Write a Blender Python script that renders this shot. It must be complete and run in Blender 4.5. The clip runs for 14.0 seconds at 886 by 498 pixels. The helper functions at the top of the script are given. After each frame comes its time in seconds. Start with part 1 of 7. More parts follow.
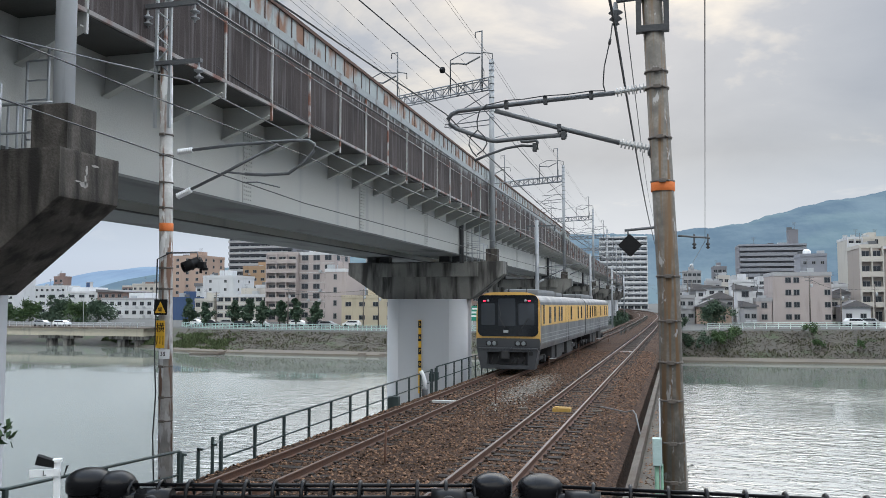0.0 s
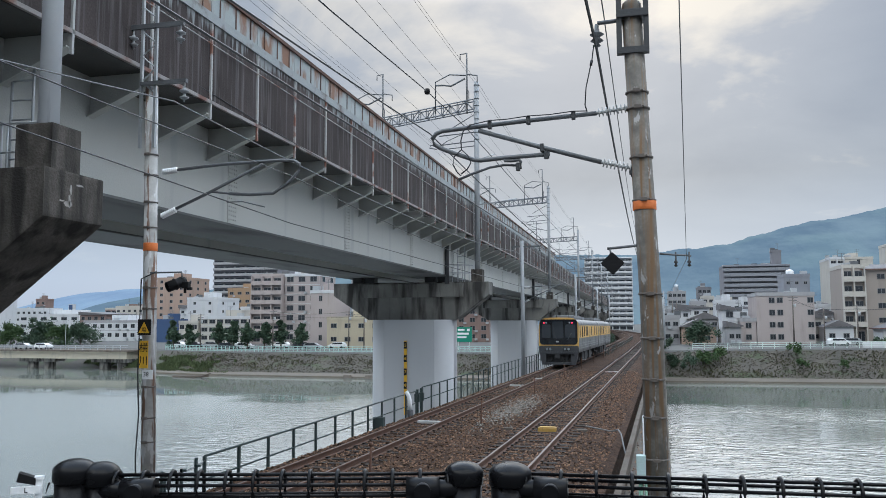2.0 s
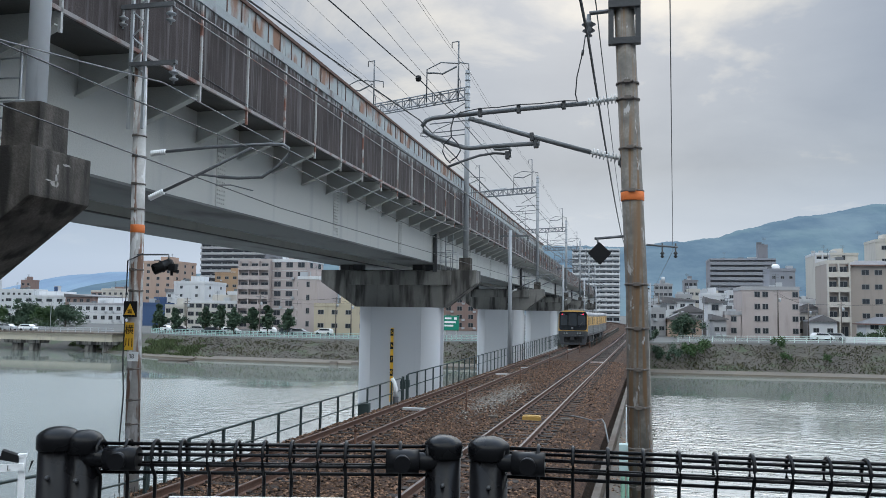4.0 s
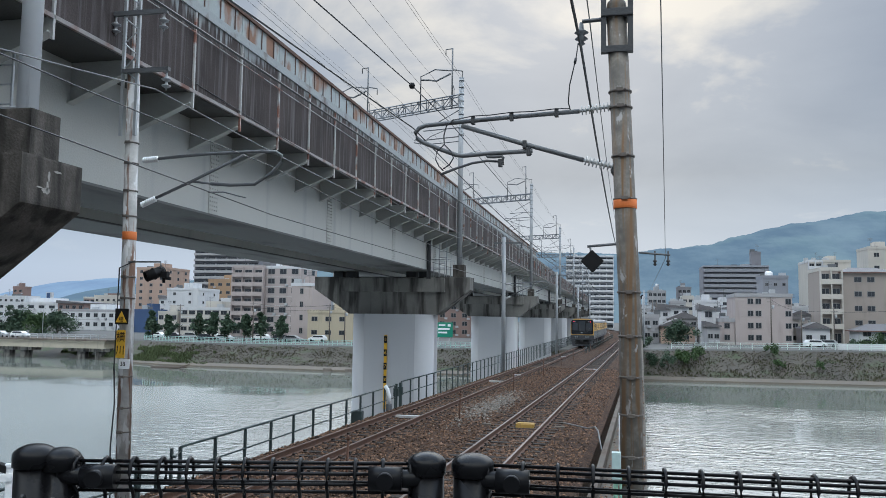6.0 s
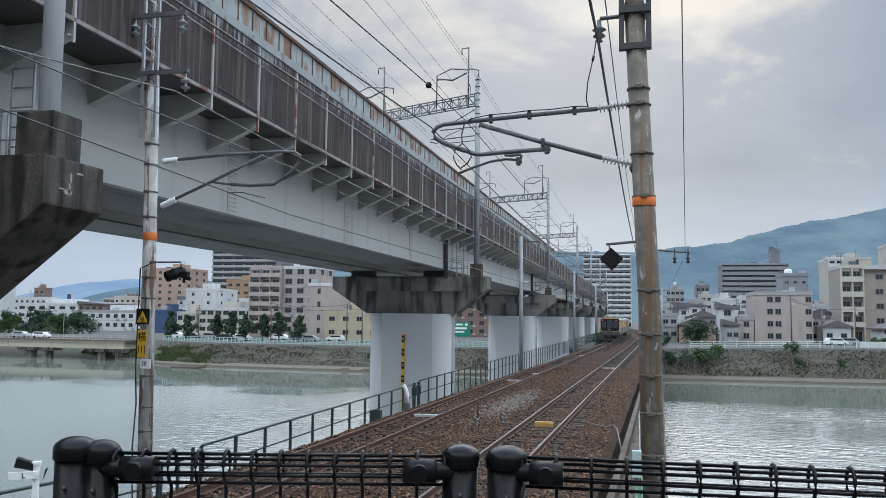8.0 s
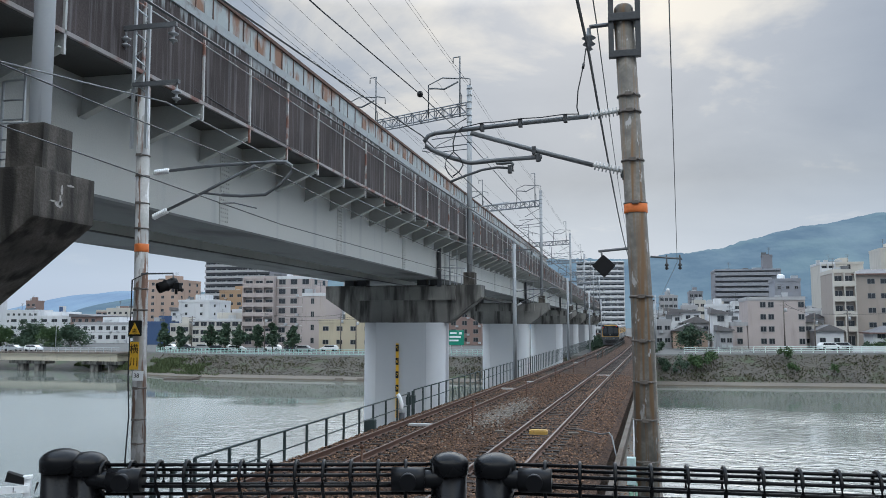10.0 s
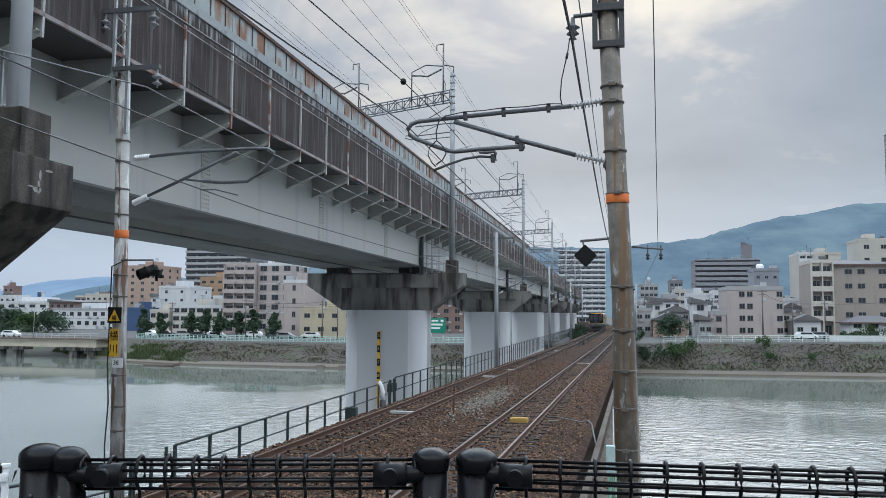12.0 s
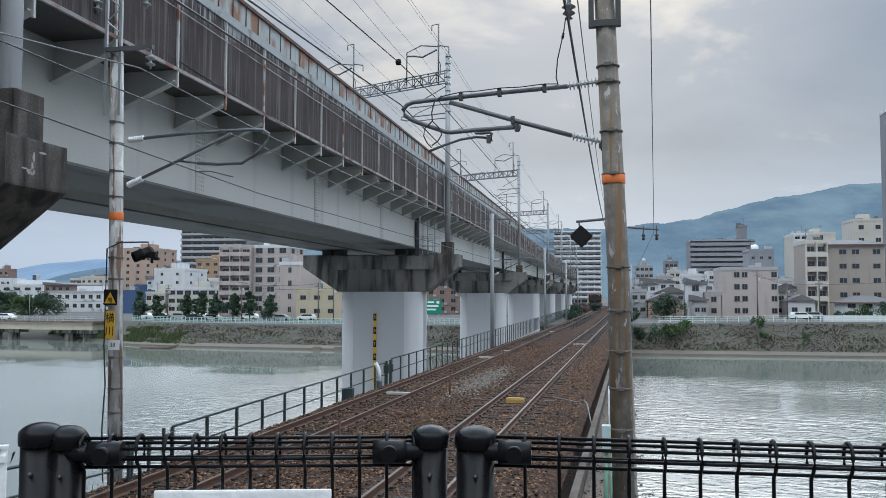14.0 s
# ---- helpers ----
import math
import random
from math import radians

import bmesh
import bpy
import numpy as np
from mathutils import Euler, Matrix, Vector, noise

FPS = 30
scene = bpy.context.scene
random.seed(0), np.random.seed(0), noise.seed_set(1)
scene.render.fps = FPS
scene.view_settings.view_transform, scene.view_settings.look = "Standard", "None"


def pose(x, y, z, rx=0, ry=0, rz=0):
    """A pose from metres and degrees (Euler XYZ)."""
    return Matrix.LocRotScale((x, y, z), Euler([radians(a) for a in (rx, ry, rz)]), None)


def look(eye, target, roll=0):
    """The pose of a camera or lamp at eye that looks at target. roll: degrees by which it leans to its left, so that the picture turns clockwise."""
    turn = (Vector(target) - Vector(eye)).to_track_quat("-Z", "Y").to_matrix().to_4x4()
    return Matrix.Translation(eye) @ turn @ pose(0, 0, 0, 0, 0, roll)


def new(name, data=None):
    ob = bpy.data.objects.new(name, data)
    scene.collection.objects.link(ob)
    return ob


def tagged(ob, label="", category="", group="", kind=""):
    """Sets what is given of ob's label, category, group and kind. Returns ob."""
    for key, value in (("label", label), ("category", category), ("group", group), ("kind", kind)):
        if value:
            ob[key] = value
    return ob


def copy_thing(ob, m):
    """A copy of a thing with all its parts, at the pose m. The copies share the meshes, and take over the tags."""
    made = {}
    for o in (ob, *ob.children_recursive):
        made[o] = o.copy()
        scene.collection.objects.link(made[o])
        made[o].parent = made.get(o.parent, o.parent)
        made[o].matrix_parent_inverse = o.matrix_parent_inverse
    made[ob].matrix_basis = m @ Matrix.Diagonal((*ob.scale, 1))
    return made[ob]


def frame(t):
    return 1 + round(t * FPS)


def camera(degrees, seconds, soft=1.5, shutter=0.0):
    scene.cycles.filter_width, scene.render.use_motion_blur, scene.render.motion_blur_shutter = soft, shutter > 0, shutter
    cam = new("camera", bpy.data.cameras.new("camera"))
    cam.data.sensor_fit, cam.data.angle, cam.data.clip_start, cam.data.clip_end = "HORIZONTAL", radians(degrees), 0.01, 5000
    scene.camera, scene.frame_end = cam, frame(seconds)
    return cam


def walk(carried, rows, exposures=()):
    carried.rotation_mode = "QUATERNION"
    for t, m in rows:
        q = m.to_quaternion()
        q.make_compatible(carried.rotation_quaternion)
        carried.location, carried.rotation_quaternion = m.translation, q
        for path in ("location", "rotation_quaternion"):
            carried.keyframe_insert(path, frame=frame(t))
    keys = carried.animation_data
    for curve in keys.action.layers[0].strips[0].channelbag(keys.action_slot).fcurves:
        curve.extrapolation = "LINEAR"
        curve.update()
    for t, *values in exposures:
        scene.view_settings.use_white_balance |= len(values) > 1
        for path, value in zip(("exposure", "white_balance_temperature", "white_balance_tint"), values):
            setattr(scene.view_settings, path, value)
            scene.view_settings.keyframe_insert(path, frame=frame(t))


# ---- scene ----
cam = camera(57.0, 14.0, soft=0.55)
PATH = [
    (0, (-0.043, 0.063, 2.861), (-0.545, 1.995, 2.987), -0.0),
    (0.5, (-0.018, 0.017, 2.822), (-0.498, 1.953, 2.973), -0.2),
    (1, (-0.004, 0.01, 2.821), (-0.47, 1.948, 2.989), -0.2),
    (1.5, (-0.007, 0.012, 2.818), (-0.468, 1.95, 2.995), -0.2),
    (2, (-0.005, 0.003, 2.813), (-0.472, 1.939, 2.991), -0.2),
    (2.5, (0.003, -0.004, 2.808), (-0.473, 1.931, 2.98), -0.1),
    (3, (0.0, 0.0, 2.8), (-0.478, 1.935, 2.966), 0.3),
    (3.5, (0.003, -0.014, 2.797), (-0.463, 1.924, 2.955), 0.6),
    (4, (0.008, -0.013, 2.79), (-0.432, 1.932, 2.94), 0.8),
    (4.2, (0.003, -0.037, 2.78), (-0.424, 1.911, 2.927), 0.9),
    (6.3, (0.024, 0.01, 2.807), (-0.403, 1.957, 2.977), 0.8),
    (6.5, (0.001, -0.006, 2.801), (-0.437, 1.938, 2.972), 0.8),
    (7, (-0.008, -0.007, 2.795), (-0.471, 1.931, 2.961), 0.9),
    (9.5, (0.007, -0.009, 2.792), (-0.446, 1.932, 2.958), 0.1),
    (10, (0.009, -0.007, 2.792), (-0.44, 1.933, 2.978), -0.0),
    (10.5, (0.011, -0.012, 2.792), (-0.434, 1.927, 3.004), 0.1),
    (11, (0.005, -0.006, 2.802), (-0.429, 1.935, 3.01), 0.1),
    (11.5, (0.014, -0.003, 2.808), (-0.406, 1.943, 2.992), 0.3),
    (12, (0.008, -0.011, 2.808), (-0.399, 1.941, 2.964), 0.3),
    (12.5, (0.006, -0.015, 2.812), (-0.393, 1.94, 2.945), 0.4),
    (13, (-0.001, -0.013, 2.808), (-0.401, 1.943, 2.931), 0.4),
    (13.5, (-0.005, -0.014, 2.806), (-0.404, 1.942, 2.924), 0.3),
    (14, (0.002, -0.008, 2.801), (-0.395, 1.949, 2.912), 0.1),
]
walk(cam, [(t, look(eye, target, roll)) for t, eye, target, roll in PATH], exposures=[(0.0, 0.09, 6080, 10), (0.5, 0.03, 5950, 9), (1.5, -0.03, 5820, 9), (3.0, -0.06, 5760, 8), (14.0, -0.07, 5760, 8)])

# ---- world and light ----
SUN_EL, SUN_AZ = 29.0, -3.0
CLOUD_DRIFT = (0.6, 0.2, 0.0)
world = bpy.data.worlds.new("overcast_sky")
world.use_nodes = True
scene.world = world
wn, wl = world.node_tree.nodes, world.node_tree.links
wn.clear()


def wnode(kind, **values):
    n = wn.new(kind)
    for k, v in values.items():
        n.inputs[k].default_value = v
    return n


sky = wn.new("ShaderNodeTexSky")
sky.sky_type, sky.sun_disc = "NISHITA", False
sky.sun_elevation, sky.sun_rotation = radians(SUN_EL), radians(SUN_AZ)
sky.air_density, sky.dust_density = 1.2, 2.0
clear_bg = wnode("ShaderNodeBackground", Strength=0.10)
wl.new(sky.outputs[0], clear_bg.inputs[0])
coord = wn.new("ShaderNodeTexCoord")
sep = wn.new("ShaderNodeSeparateXYZ")
wl.new(coord.outputs["Generated"], sep.inputs[0])


def wmath(op, a, b):
    n = wn.new("ShaderNodeMath")
    n.operation = op
    for i, v in enumerate((a, b)):
        if isinstance(v, (int, float)):
            n.inputs[i].default_value = v
        else:
            wl.new(v, n.inputs[i])
    return n.outputs[0]


height = wmath("ADD", wmath("MAXIMUM", sep.outputs[2], 0.0), 0.22)
flat = wn.new("ShaderNodeCombineXYZ")
wl.new(wmath("DIVIDE", sep.outputs[0], height), flat.inputs[0])
wl.new(wmath("DIVIDE", sep.outputs[1], height), flat.inputs[1])
drift = wn.new("ShaderNodeMapping")
drift.inputs["Location"].default_value = CLOUD_DRIFT
wl.new(flat.outputs[0], drift.inputs[0])
cloud = wnode("ShaderNodeTexNoise", Scale=1.8, Detail=8.0, Roughness=0.57, Distortion=0.3)
wl.new(drift.outputs[0], cloud.inputs["Vector"])
broad = wnode("ShaderNodeTexNoise", Scale=0.75, Detail=3.0, Roughness=0.5)
wl.new(drift.outputs[0], broad.inputs["Vector"])
both = wmath("ADD", wmath("MULTIPLY", cloud.outputs[0], 0.6), wmath("MULTIPLY", broad.outputs[0], 0.4))
lift = wmath("MULTIPLY", wmath("MINIMUM", wmath("MAXIMUM", wmath("SUBTRACT", sep.outputs[2], 0.16), 0.0), 0.30), 0.30)
ramp = wn.new("ShaderNodeValToRGB")
cr = ramp.color_ramp
cr.elements[0].position, cr.elements[0].color = 0.40, (0.345, 0.385, 0.445, 1)
cr.elements[1].position, cr.elements[1].color = 0.66, (1.0, 0.89, 0.73, 1)
mid = cr.elements.new(0.555)
mid.color = (0.435, 0.468, 0.515, 1)
# clouds glow round the hidden sun
toward = wn.new("ShaderNodeVectorMath")
toward.operation = "DOT_PRODUCT"
wl.new(coord.outputs["Generated"], toward.inputs[0])
toward.inputs[1].default_value = (math.sin(radians(SUN_AZ)) * math.cos(radians(SUN_EL)), math.cos(radians(SUN_AZ)) * math.cos(radians(SUN_EL)), math.sin(radians(SUN_EL)))
glow = wmath("MULTIPLY", wmath("POWER", wmath("MAXIMUM", toward.outputs["Value"], 0.0), 40.0), 0.05)
wl.new(wmath("ADD", wmath("ADD", both, lift), glow), ramp.inputs[0])
# the band over the horizon is clearer and bluer
band = wn.new("ShaderNodeMapRange")
band.inputs["From Min"].default_value, band.inputs["From Max"].default_value = 0.05, 0.17
wl.new(sep.outputs[2], band.inputs[0])
blend = wn.new("ShaderNodeMix")
blend.data_type = "RGBA"
blend.inputs[6].default_value = (0.66, 0.755, 0.89, 1)
wl.new(band.outputs[0], blend.inputs[0])
wl.new(ramp.outputs[0], blend.inputs[7])
# an overcast sky is brightest overhead
zenith = wn.new("ShaderNodeMapRange")
zenith.inputs["From Min"].default_value, zenith.inputs["From Max"].default_value = 0.37, 0.60
zenith.inputs["To Min"].default_value, zenith.inputs["To Max"].default_value = 0.80, 4.4
wl.new(sep.outputs[2], zenith.inputs[0])
cloud_bg = wnode("ShaderNodeBackground", Strength=0.92)
wl.new(zenith.outputs[0], cloud_bg.inputs["Strength"])
# cloud overhead is thick and bluish grey
overhead = wn.new("ShaderNodeMapRange")
overhead.inputs["From Min"].default_value, overhead.inputs["From Max"].default_value = 0.37, 0.60
wl.new(sep.outputs[2], overhead.inputs[0])
cool = wn.new("ShaderNodeMix")
cool.data_type, cool.blend_type = "RGBA", "MULTIPLY"
cool.inputs[7].default_value = (0.92, 1.0, 1.08, 1)
wl.new(overhead.outputs[0], cool.inputs[0])
wl.new(blend.outputs[2], cool.inputs[6])
wl.new(cool.outputs[2], cloud_bg.inputs[0])
mixed = wn.new("ShaderNodeMixShader")
mixed.inputs[0].default_value = 0.88
wl.new(clear_bg.outputs[0], mixed.inputs[1])
wl.new(cloud_bg.outputs[0], mixed.inputs[2])
wout = wn.new("ShaderNodeOutputWorld")
wl.new(mixed.outputs[0], wout.inputs[0])

sun = new("sun", bpy.data.lights.new("sun", "SUN"))
sun.data.energy, sun.data.angle, sun.data.color = 0.7, radians(60), (1.0, 0.98, 0.95)
az = radians(SUN_AZ)
sun.matrix_world = look((0, 0, 60), (-60 * math.sin(az) / math.tan(radians(SUN_EL)), -60 * math.cos(az) / math.tan(radians(SUN_EL)), 0))
scene.view_settings.exposure = 0.0

# ---- materials ----
def mat(name, color, rough=0.7, metal=0.0, vary=0.25, scale=1.5, grain=25.0, bump=0.2, streak=0.0, stain=None, stain_at=(0.55, 0.7), stretch=(1, 1, 1), piece=0.0, spec=0.5, world=True, top_drip=None, flake=None):
    """A procedural surface: base colour with broad and fine variation, optional stains stretched along an axis, fine relief."""
    m = bpy.data.materials.new(name)
    m.use_nodes = True
    n, l = m.node_tree.nodes, m.node_tree.links
    b = n["Principled BSDF"]
    b.inputs["Roughness"].default_value, b.inputs["Metallic"].default_value = rough, metal
    b.inputs["Specular IOR Level"].default_value = spec
    tc = n.new("ShaderNodeTexCoord")

    def tex(s, detail, vec):
        t = n.new("ShaderNodeTexNoise")
        t.inputs["Scale"].default_value, t.inputs["Detail"].default_value = s, detail
        l.new(vec, t.inputs["Vector"])
        return t.outputs[0]

    def mixc(fac, a, c, mode="MIX"):
        x = n.new("ShaderNodeMix")
        x.data_type, x.blend_type = "RGBA", mode
        for sock, v in ((0, fac), (6, a), (7, c)):
            if isinstance(v, (tuple, list)):
                x.inputs[sock].default_value = (*v[:3], 1)
            elif isinstance(v, (int, float)):
                x.inputs[sock].default_value = v
            else:
                l.new(v, x.inputs[sock])
        return x.outputs[2]

    def ramp2(v, lo, hi):
        r = n.new("ShaderNodeMapRange")
        r.inputs["From Min"].default_value, r.inputs["From Max"].default_value = lo, hi
        l.new(v, r.inputs[0])
        return r.outputs[0]

    vec = n.new("ShaderNodeNewGeometry").outputs["Position"] if world else tc.outputs["Object"]
    big = ramp2(tex(scale, 4, vec), 0.3, 0.7)
    fine = ramp2(tex(grain, 3, vec), 0.3, 0.7)
    dark = tuple(c * (1 - vary) for c in color)
    lite = tuple(min(1, c * (1 + vary * 0.7)) for c in color)
    col = mixc(big, dark, lite)
    col = mixc(ramp2(fine, -0.6, 1.2), tuple(c * (1 - vary * 0.8) for c in color), col)
    if stain:
        mp = n.new("ShaderNodeMapping")
        mp.inputs["Scale"].default_value = stretch
        l.new(vec, mp.inputs[0])
        s = ramp2(tex(1.0, 6, mp.outputs[0]), *stain_at)
        col = mixc(s, col, stain)
    if flake:
        # paler skin that has come off in patches
        pale, lo, hi, st = flake
        mp3 = n.new("ShaderNodeMapping")
        mp3.inputs["Scale"].default_value, mp3.inputs["Location"].default_value = st, (3.1, 7.7, 1.3)
        l.new(vec, mp3.inputs[0])
        col = mixc(ramp2(tex(1.0, 8, mp3.outputs[0]), lo, hi), col, pale)
    if piece:
        info = n.new("ShaderNodeObjectInfo")
        col = mixc(ramp2(info.outputs["Random"], -1.0 / piece + 1, 1.0), col, tuple(c * 0.45 for c in color))
    if top_drip:
        # paint that survives under the upper edge, eaten away by drips of uneven length
        z0, z1, pale = top_drip
        mp2 = n.new("ShaderNodeMapping")
        mp2.inputs["Scale"].default_value = (3.0, 7.0, 0.10)
        l.new(vec, mp2.inputs[0])
        teeth = ramp2(tex(1.0, 5, mp2.outputs[0]), 0.36, 0.64)
        zz = n.new("ShaderNodeSeparateXYZ")
        l.new(vec, zz.inputs[0])
        lev = ramp2(zz.outputs[2], z0, z1)
        d = n.new("ShaderNodeMath")
        d.operation = "SUBTRACT"
        l.new(lev, d.inputs[0])
        l.new(teeth, d.inputs[1])
        col = mixc(ramp2(d.outputs[0], -0.05, 0.28), col, pale)
    l.new(col, b.inputs["Base Color"])
    rr = n.new("ShaderNodeMapRange")
    rr.inputs["To Min"].default_value, rr.inputs["To Max"].default_value = max(0.02, rough - 0.12), min(1, rough + 0.12)
    l.new(big, rr.inputs[0])
    l.new(rr.outputs[0], b.inputs["Roughness"])
    if bump:
        bp = n.new("ShaderNodeBump")
        bp.inputs["Strength"].default_value, bp.inputs["Distance"].default_value = bump, 0.02
        l.new(fine, bp.inputs["Height"])
        l.new(bp.outputs[0], b.inputs["Normal"])
    return m


def plain(name, color, rough=0.5, metal=0.0, spec=0.5, glow=0.0):
    m = bpy.data.materials.new(name)
    m.use_nodes = True
    b = m.node_tree.nodes["Principled BSDF"]
    b.inputs["Base Color"].default_value = (*color, 1)
    b.inputs["Roughness"].default_value, b.inputs["Metallic"].default_value = rough, metal
    b.inputs["Specular IOR Level"].default_value = spec
    if glow:
        b.inputs["Emission Color"].default_value = (*color, 1)
        b.inputs["Emission Strength"].default_value = glow
    return m


M = {}
M["girder"] = mat("painted_steel", (0.475, 0.48, 0.455), 0.45, vary=0.10, scale=0.35, stain=(0.30, 0.31, 0.32), stain_at=(0.58, 0.85), stretch=(0.6, 1.6, 0.16))
# near-black base: the shade under the bridges is put into this colour
M["shadesteel"] = mat("shade_dark_steel", (0.06, 0.062, 0.062), 0.9, vary=0.2, scale=0.4, spec=0.1)
# darker than the girder paint: underside shade in the colour, plus stains
M["shadeplate"] = mat("shade_dark_underside", (0.15, 0.153, 0.15), 0.85, vary=0.25, scale=0.5, spec=0.15, stain=(0.07, 0.07, 0.068), stain_at=(0.52, 0.7), stretch=(0.7, 0.25, 0.7))
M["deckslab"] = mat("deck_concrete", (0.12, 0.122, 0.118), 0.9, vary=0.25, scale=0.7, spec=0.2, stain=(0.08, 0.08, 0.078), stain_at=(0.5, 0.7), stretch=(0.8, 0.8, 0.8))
M["panel"] = mat("weathered_panel", (0.080, 0.067, 0.066), 0.9, vary=0.5, spec=0.15, flake=((0.13, 0.12, 0.12), 0.54, 0.70, (2.0, 9.0, 0.16)), scale=0.7, stain=(0.22, 0.205, 0.205), stain_at=(0.57, 0.84), stretch=(3.0, 4.2, 0.30), bump=0.2, top_drip=(9.5, 10.15, (0.27, 0.285, 0.29)))
M["band"] = mat("parapet_paint", (0.36, 0.395, 0.40), 0.6, vary=0.22, scale=1.2, stain=(0.21, 0.105, 0.06), stain_at=(0.49, 0.62), stretch=(1.6, 1.8, 0.9))
M["beam"] = mat("beam_paint", (0.31, 0.335, 0.345), 0.6, vary=0.2, scale=0.9, stain=(0.14, 0.12, 0.11), stain_at=(0.55, 0.7), stretch=(2, 2, 2))
M["rust"] = mat("rusty_steel", (0.13, 0.075, 0.058), 0.9, vary=0.4, scale=3, bump=0.4)
M["edge"] = mat("edge_paint", (0.33, 0.31, 0.30), 0.75, vary=0.25, scale=2, stain=(0.19, 0.10, 0.08), stain_at=(0.50, 0.62), stretch=(1.5, 1.5, 1.5))
M["streakwhite"] = mat("flaked_paint", (0.50, 0.50, 0.50), 0.7, vary=0.2, scale=2, stain=(0.25, 0.12, 0.09), stain_at=(0.52, 0.62), stretch=(2, 2, 2))
M["jacket"] = mat("pier_jacket", (0.42, 0.43, 0.45), 0.55, vary=0.06, scale=0.25, bump=0.05, stain=(0.36, 0.37, 0.385), stain_at=(0.55, 0.9), stretch=(1.2, 1.2, 0.12))
M["concrete"] = mat("stained_concrete", (0.215, 0.21, 0.195), 0.85, vary=0.35, scale=0.8, stain=(0.035, 0.033, 0.031), stain_at=(0.46, 0.62), stretch=(1.6, 1.6, 0.25), bump=0.15)
M["darkconcrete"] = mat("sooty_concrete", (0.115, 0.104, 0.093), 0.9, spec=0.2, vary=0.55, scale=2.2, stain=(0.03, 0.028, 0.026), stain_at=(0.47, 0.64), stretch=(3.0, 3.0, 0.5), bump=0.25)
M["mortar"] = mat("mortar_splash", (0.36, 0.34, 0.32), 0.9, vary=0.3, scale=6)
M["polegrey"] = mat("pole_concrete", (0.50, 0.49, 0.475), 0.8, vary=0.35, scale=3.5, stain=(0.20, 0.12, 0.085), stain_at=(0.53, 0.60), stretch=(9, 9, 0.7), bump=0.06, flake=((0.62, 0.62, 0.62), 0.54, 0.57, (6, 6, 1.6)))
M["polebrown"] = mat("pole_stained", (0.20, 0.185, 0.165), 0.85, vary=0.5, scale=5.0, spec=0.3, stain=(0.165, 0.105, 0.06), stain_at=(0.50, 0.64), stretch=(15, 15, 0.45), bump=0.06, flake=((0.34, 0.33, 0.32), 0.62, 0.66, (9, 9, 3.5)))
M["galv"] = mat("galvanised_steel", (0.46, 0.48, 0.50), 0.45, 0.5, vary=0.15, scale=2)
M["whitepole"] = mat("pale_steel_pole", (0.80, 0.83, 0.87), 0.4, 0.0, vary=0.06, scale=1.0, bump=0.0, stain=(0.42, 0.44, 0.48), stain_at=(0.63, 0.80), stretch=(5, 5, 0.5))
M["mastgrey"] = mat("weathered_mast", (0.33, 0.345, 0.36), 0.5, 0.1, vary=0.2, scale=1.0)
M["lattice"] = mat("lattice_steel", (0.19, 0.20, 0.215), 0.5, 0.3, vary=0.2, scale=3)
M["steel"] = mat("dull_steel", (0.14, 0.147, 0.155), 0.55, 0.3, vary=0.2, scale=4)
M["darksteel"] = mat("dark_steel", (0.06, 0.062, 0.066), 0.55, 0.3, vary=0.3, scale=4)
M["clamp"] = mat("clamp_steel", (0.15, 0.13, 0.115), 0.65, 0.3, vary=0.35, scale=8)
M["wire"] = plain("wire", (0.035, 0.036, 0.04), 0.5, 0.3)
M["palewire"] = plain("pale_wire", (0.15, 0.155, 0.16), 0.6, 0.0)
M["porcelain"] = plain("porcelain", (0.42, 0.43, 0.43), 0.25)
M["orange"] = mat("orange_band", (0.75, 0.20, 0.045), 0.6, vary=0.12, scale=8)
M["black"] = mat("black_paint", (0.011, 0.011, 0.012), 0.6, vary=0.2, scale=6, bump=0.0, spec=0.2)
M["fence"] = mat("black_coating", (0.006, 0.006, 0.007), 0.30, vary=0.2, scale=10, bump=0.03, spec=0.17)
M["amber"] = mat("sign_yellow", (0.70, 0.40, 0.02), 0.5, vary=0.12, scale=6)
M["boxyellow"] = mat("worn_yellow", (0.46, 0.29, 0.07), 0.7, vary=0.25, scale=5, stain=(0.20, 0.13, 0.07), stain_at=(0.52, 0.7), stretch=(6, 6, 3))
M["signgreen"] = plain("sign_green", (0.01, 0.20, 0.13), 0.4)
M["white"] = mat("white_paint", (0.78, 0.79, 0.80), 0.5, vary=0.06, scale=2)
M["railrust"] = mat("rail_rust", (0.105, 0.053, 0.034), 0.8, vary=0.3, scale=5, bump=0.3)
M["railtop"] = mat("rail_head", (0.15, 0.122, 0.11), 0.5, 0.3, vary=0.1, scale=3, bump=0.0)
M["dullhead"] = mat("dull_rail_head", (0.16, 0.115, 0.095), 0.6, 0.2, vary=0.2, scale=3, bump=0.0)
M["sleeper"] = mat("old_sleeper", (0.042, 0.030, 0.024), 0.9, vary=0.35, scale=3, bump=0.5, piece=0.6)
M["railing"] = mat("railing_green", (0.045, 0.065, 0.065), 0.55, 0.2, vary=0.25, scale=5)
M["kerb"] = mat("kerb_concrete", (0.15, 0.132, 0.115), 0.9, vary=0.25, scale=1.2, stain=(0.10, 0.08, 0.065), stain_at=(0.5, 0.7), stretch=(1, 1, 1), bump=0.4, spec=0.1)
M["slab"] = mat("dirty_slab", (0.13, 0.116, 0.10), 0.95, vary=0.4, scale=1.5, bump=0.3, spec=0.1)
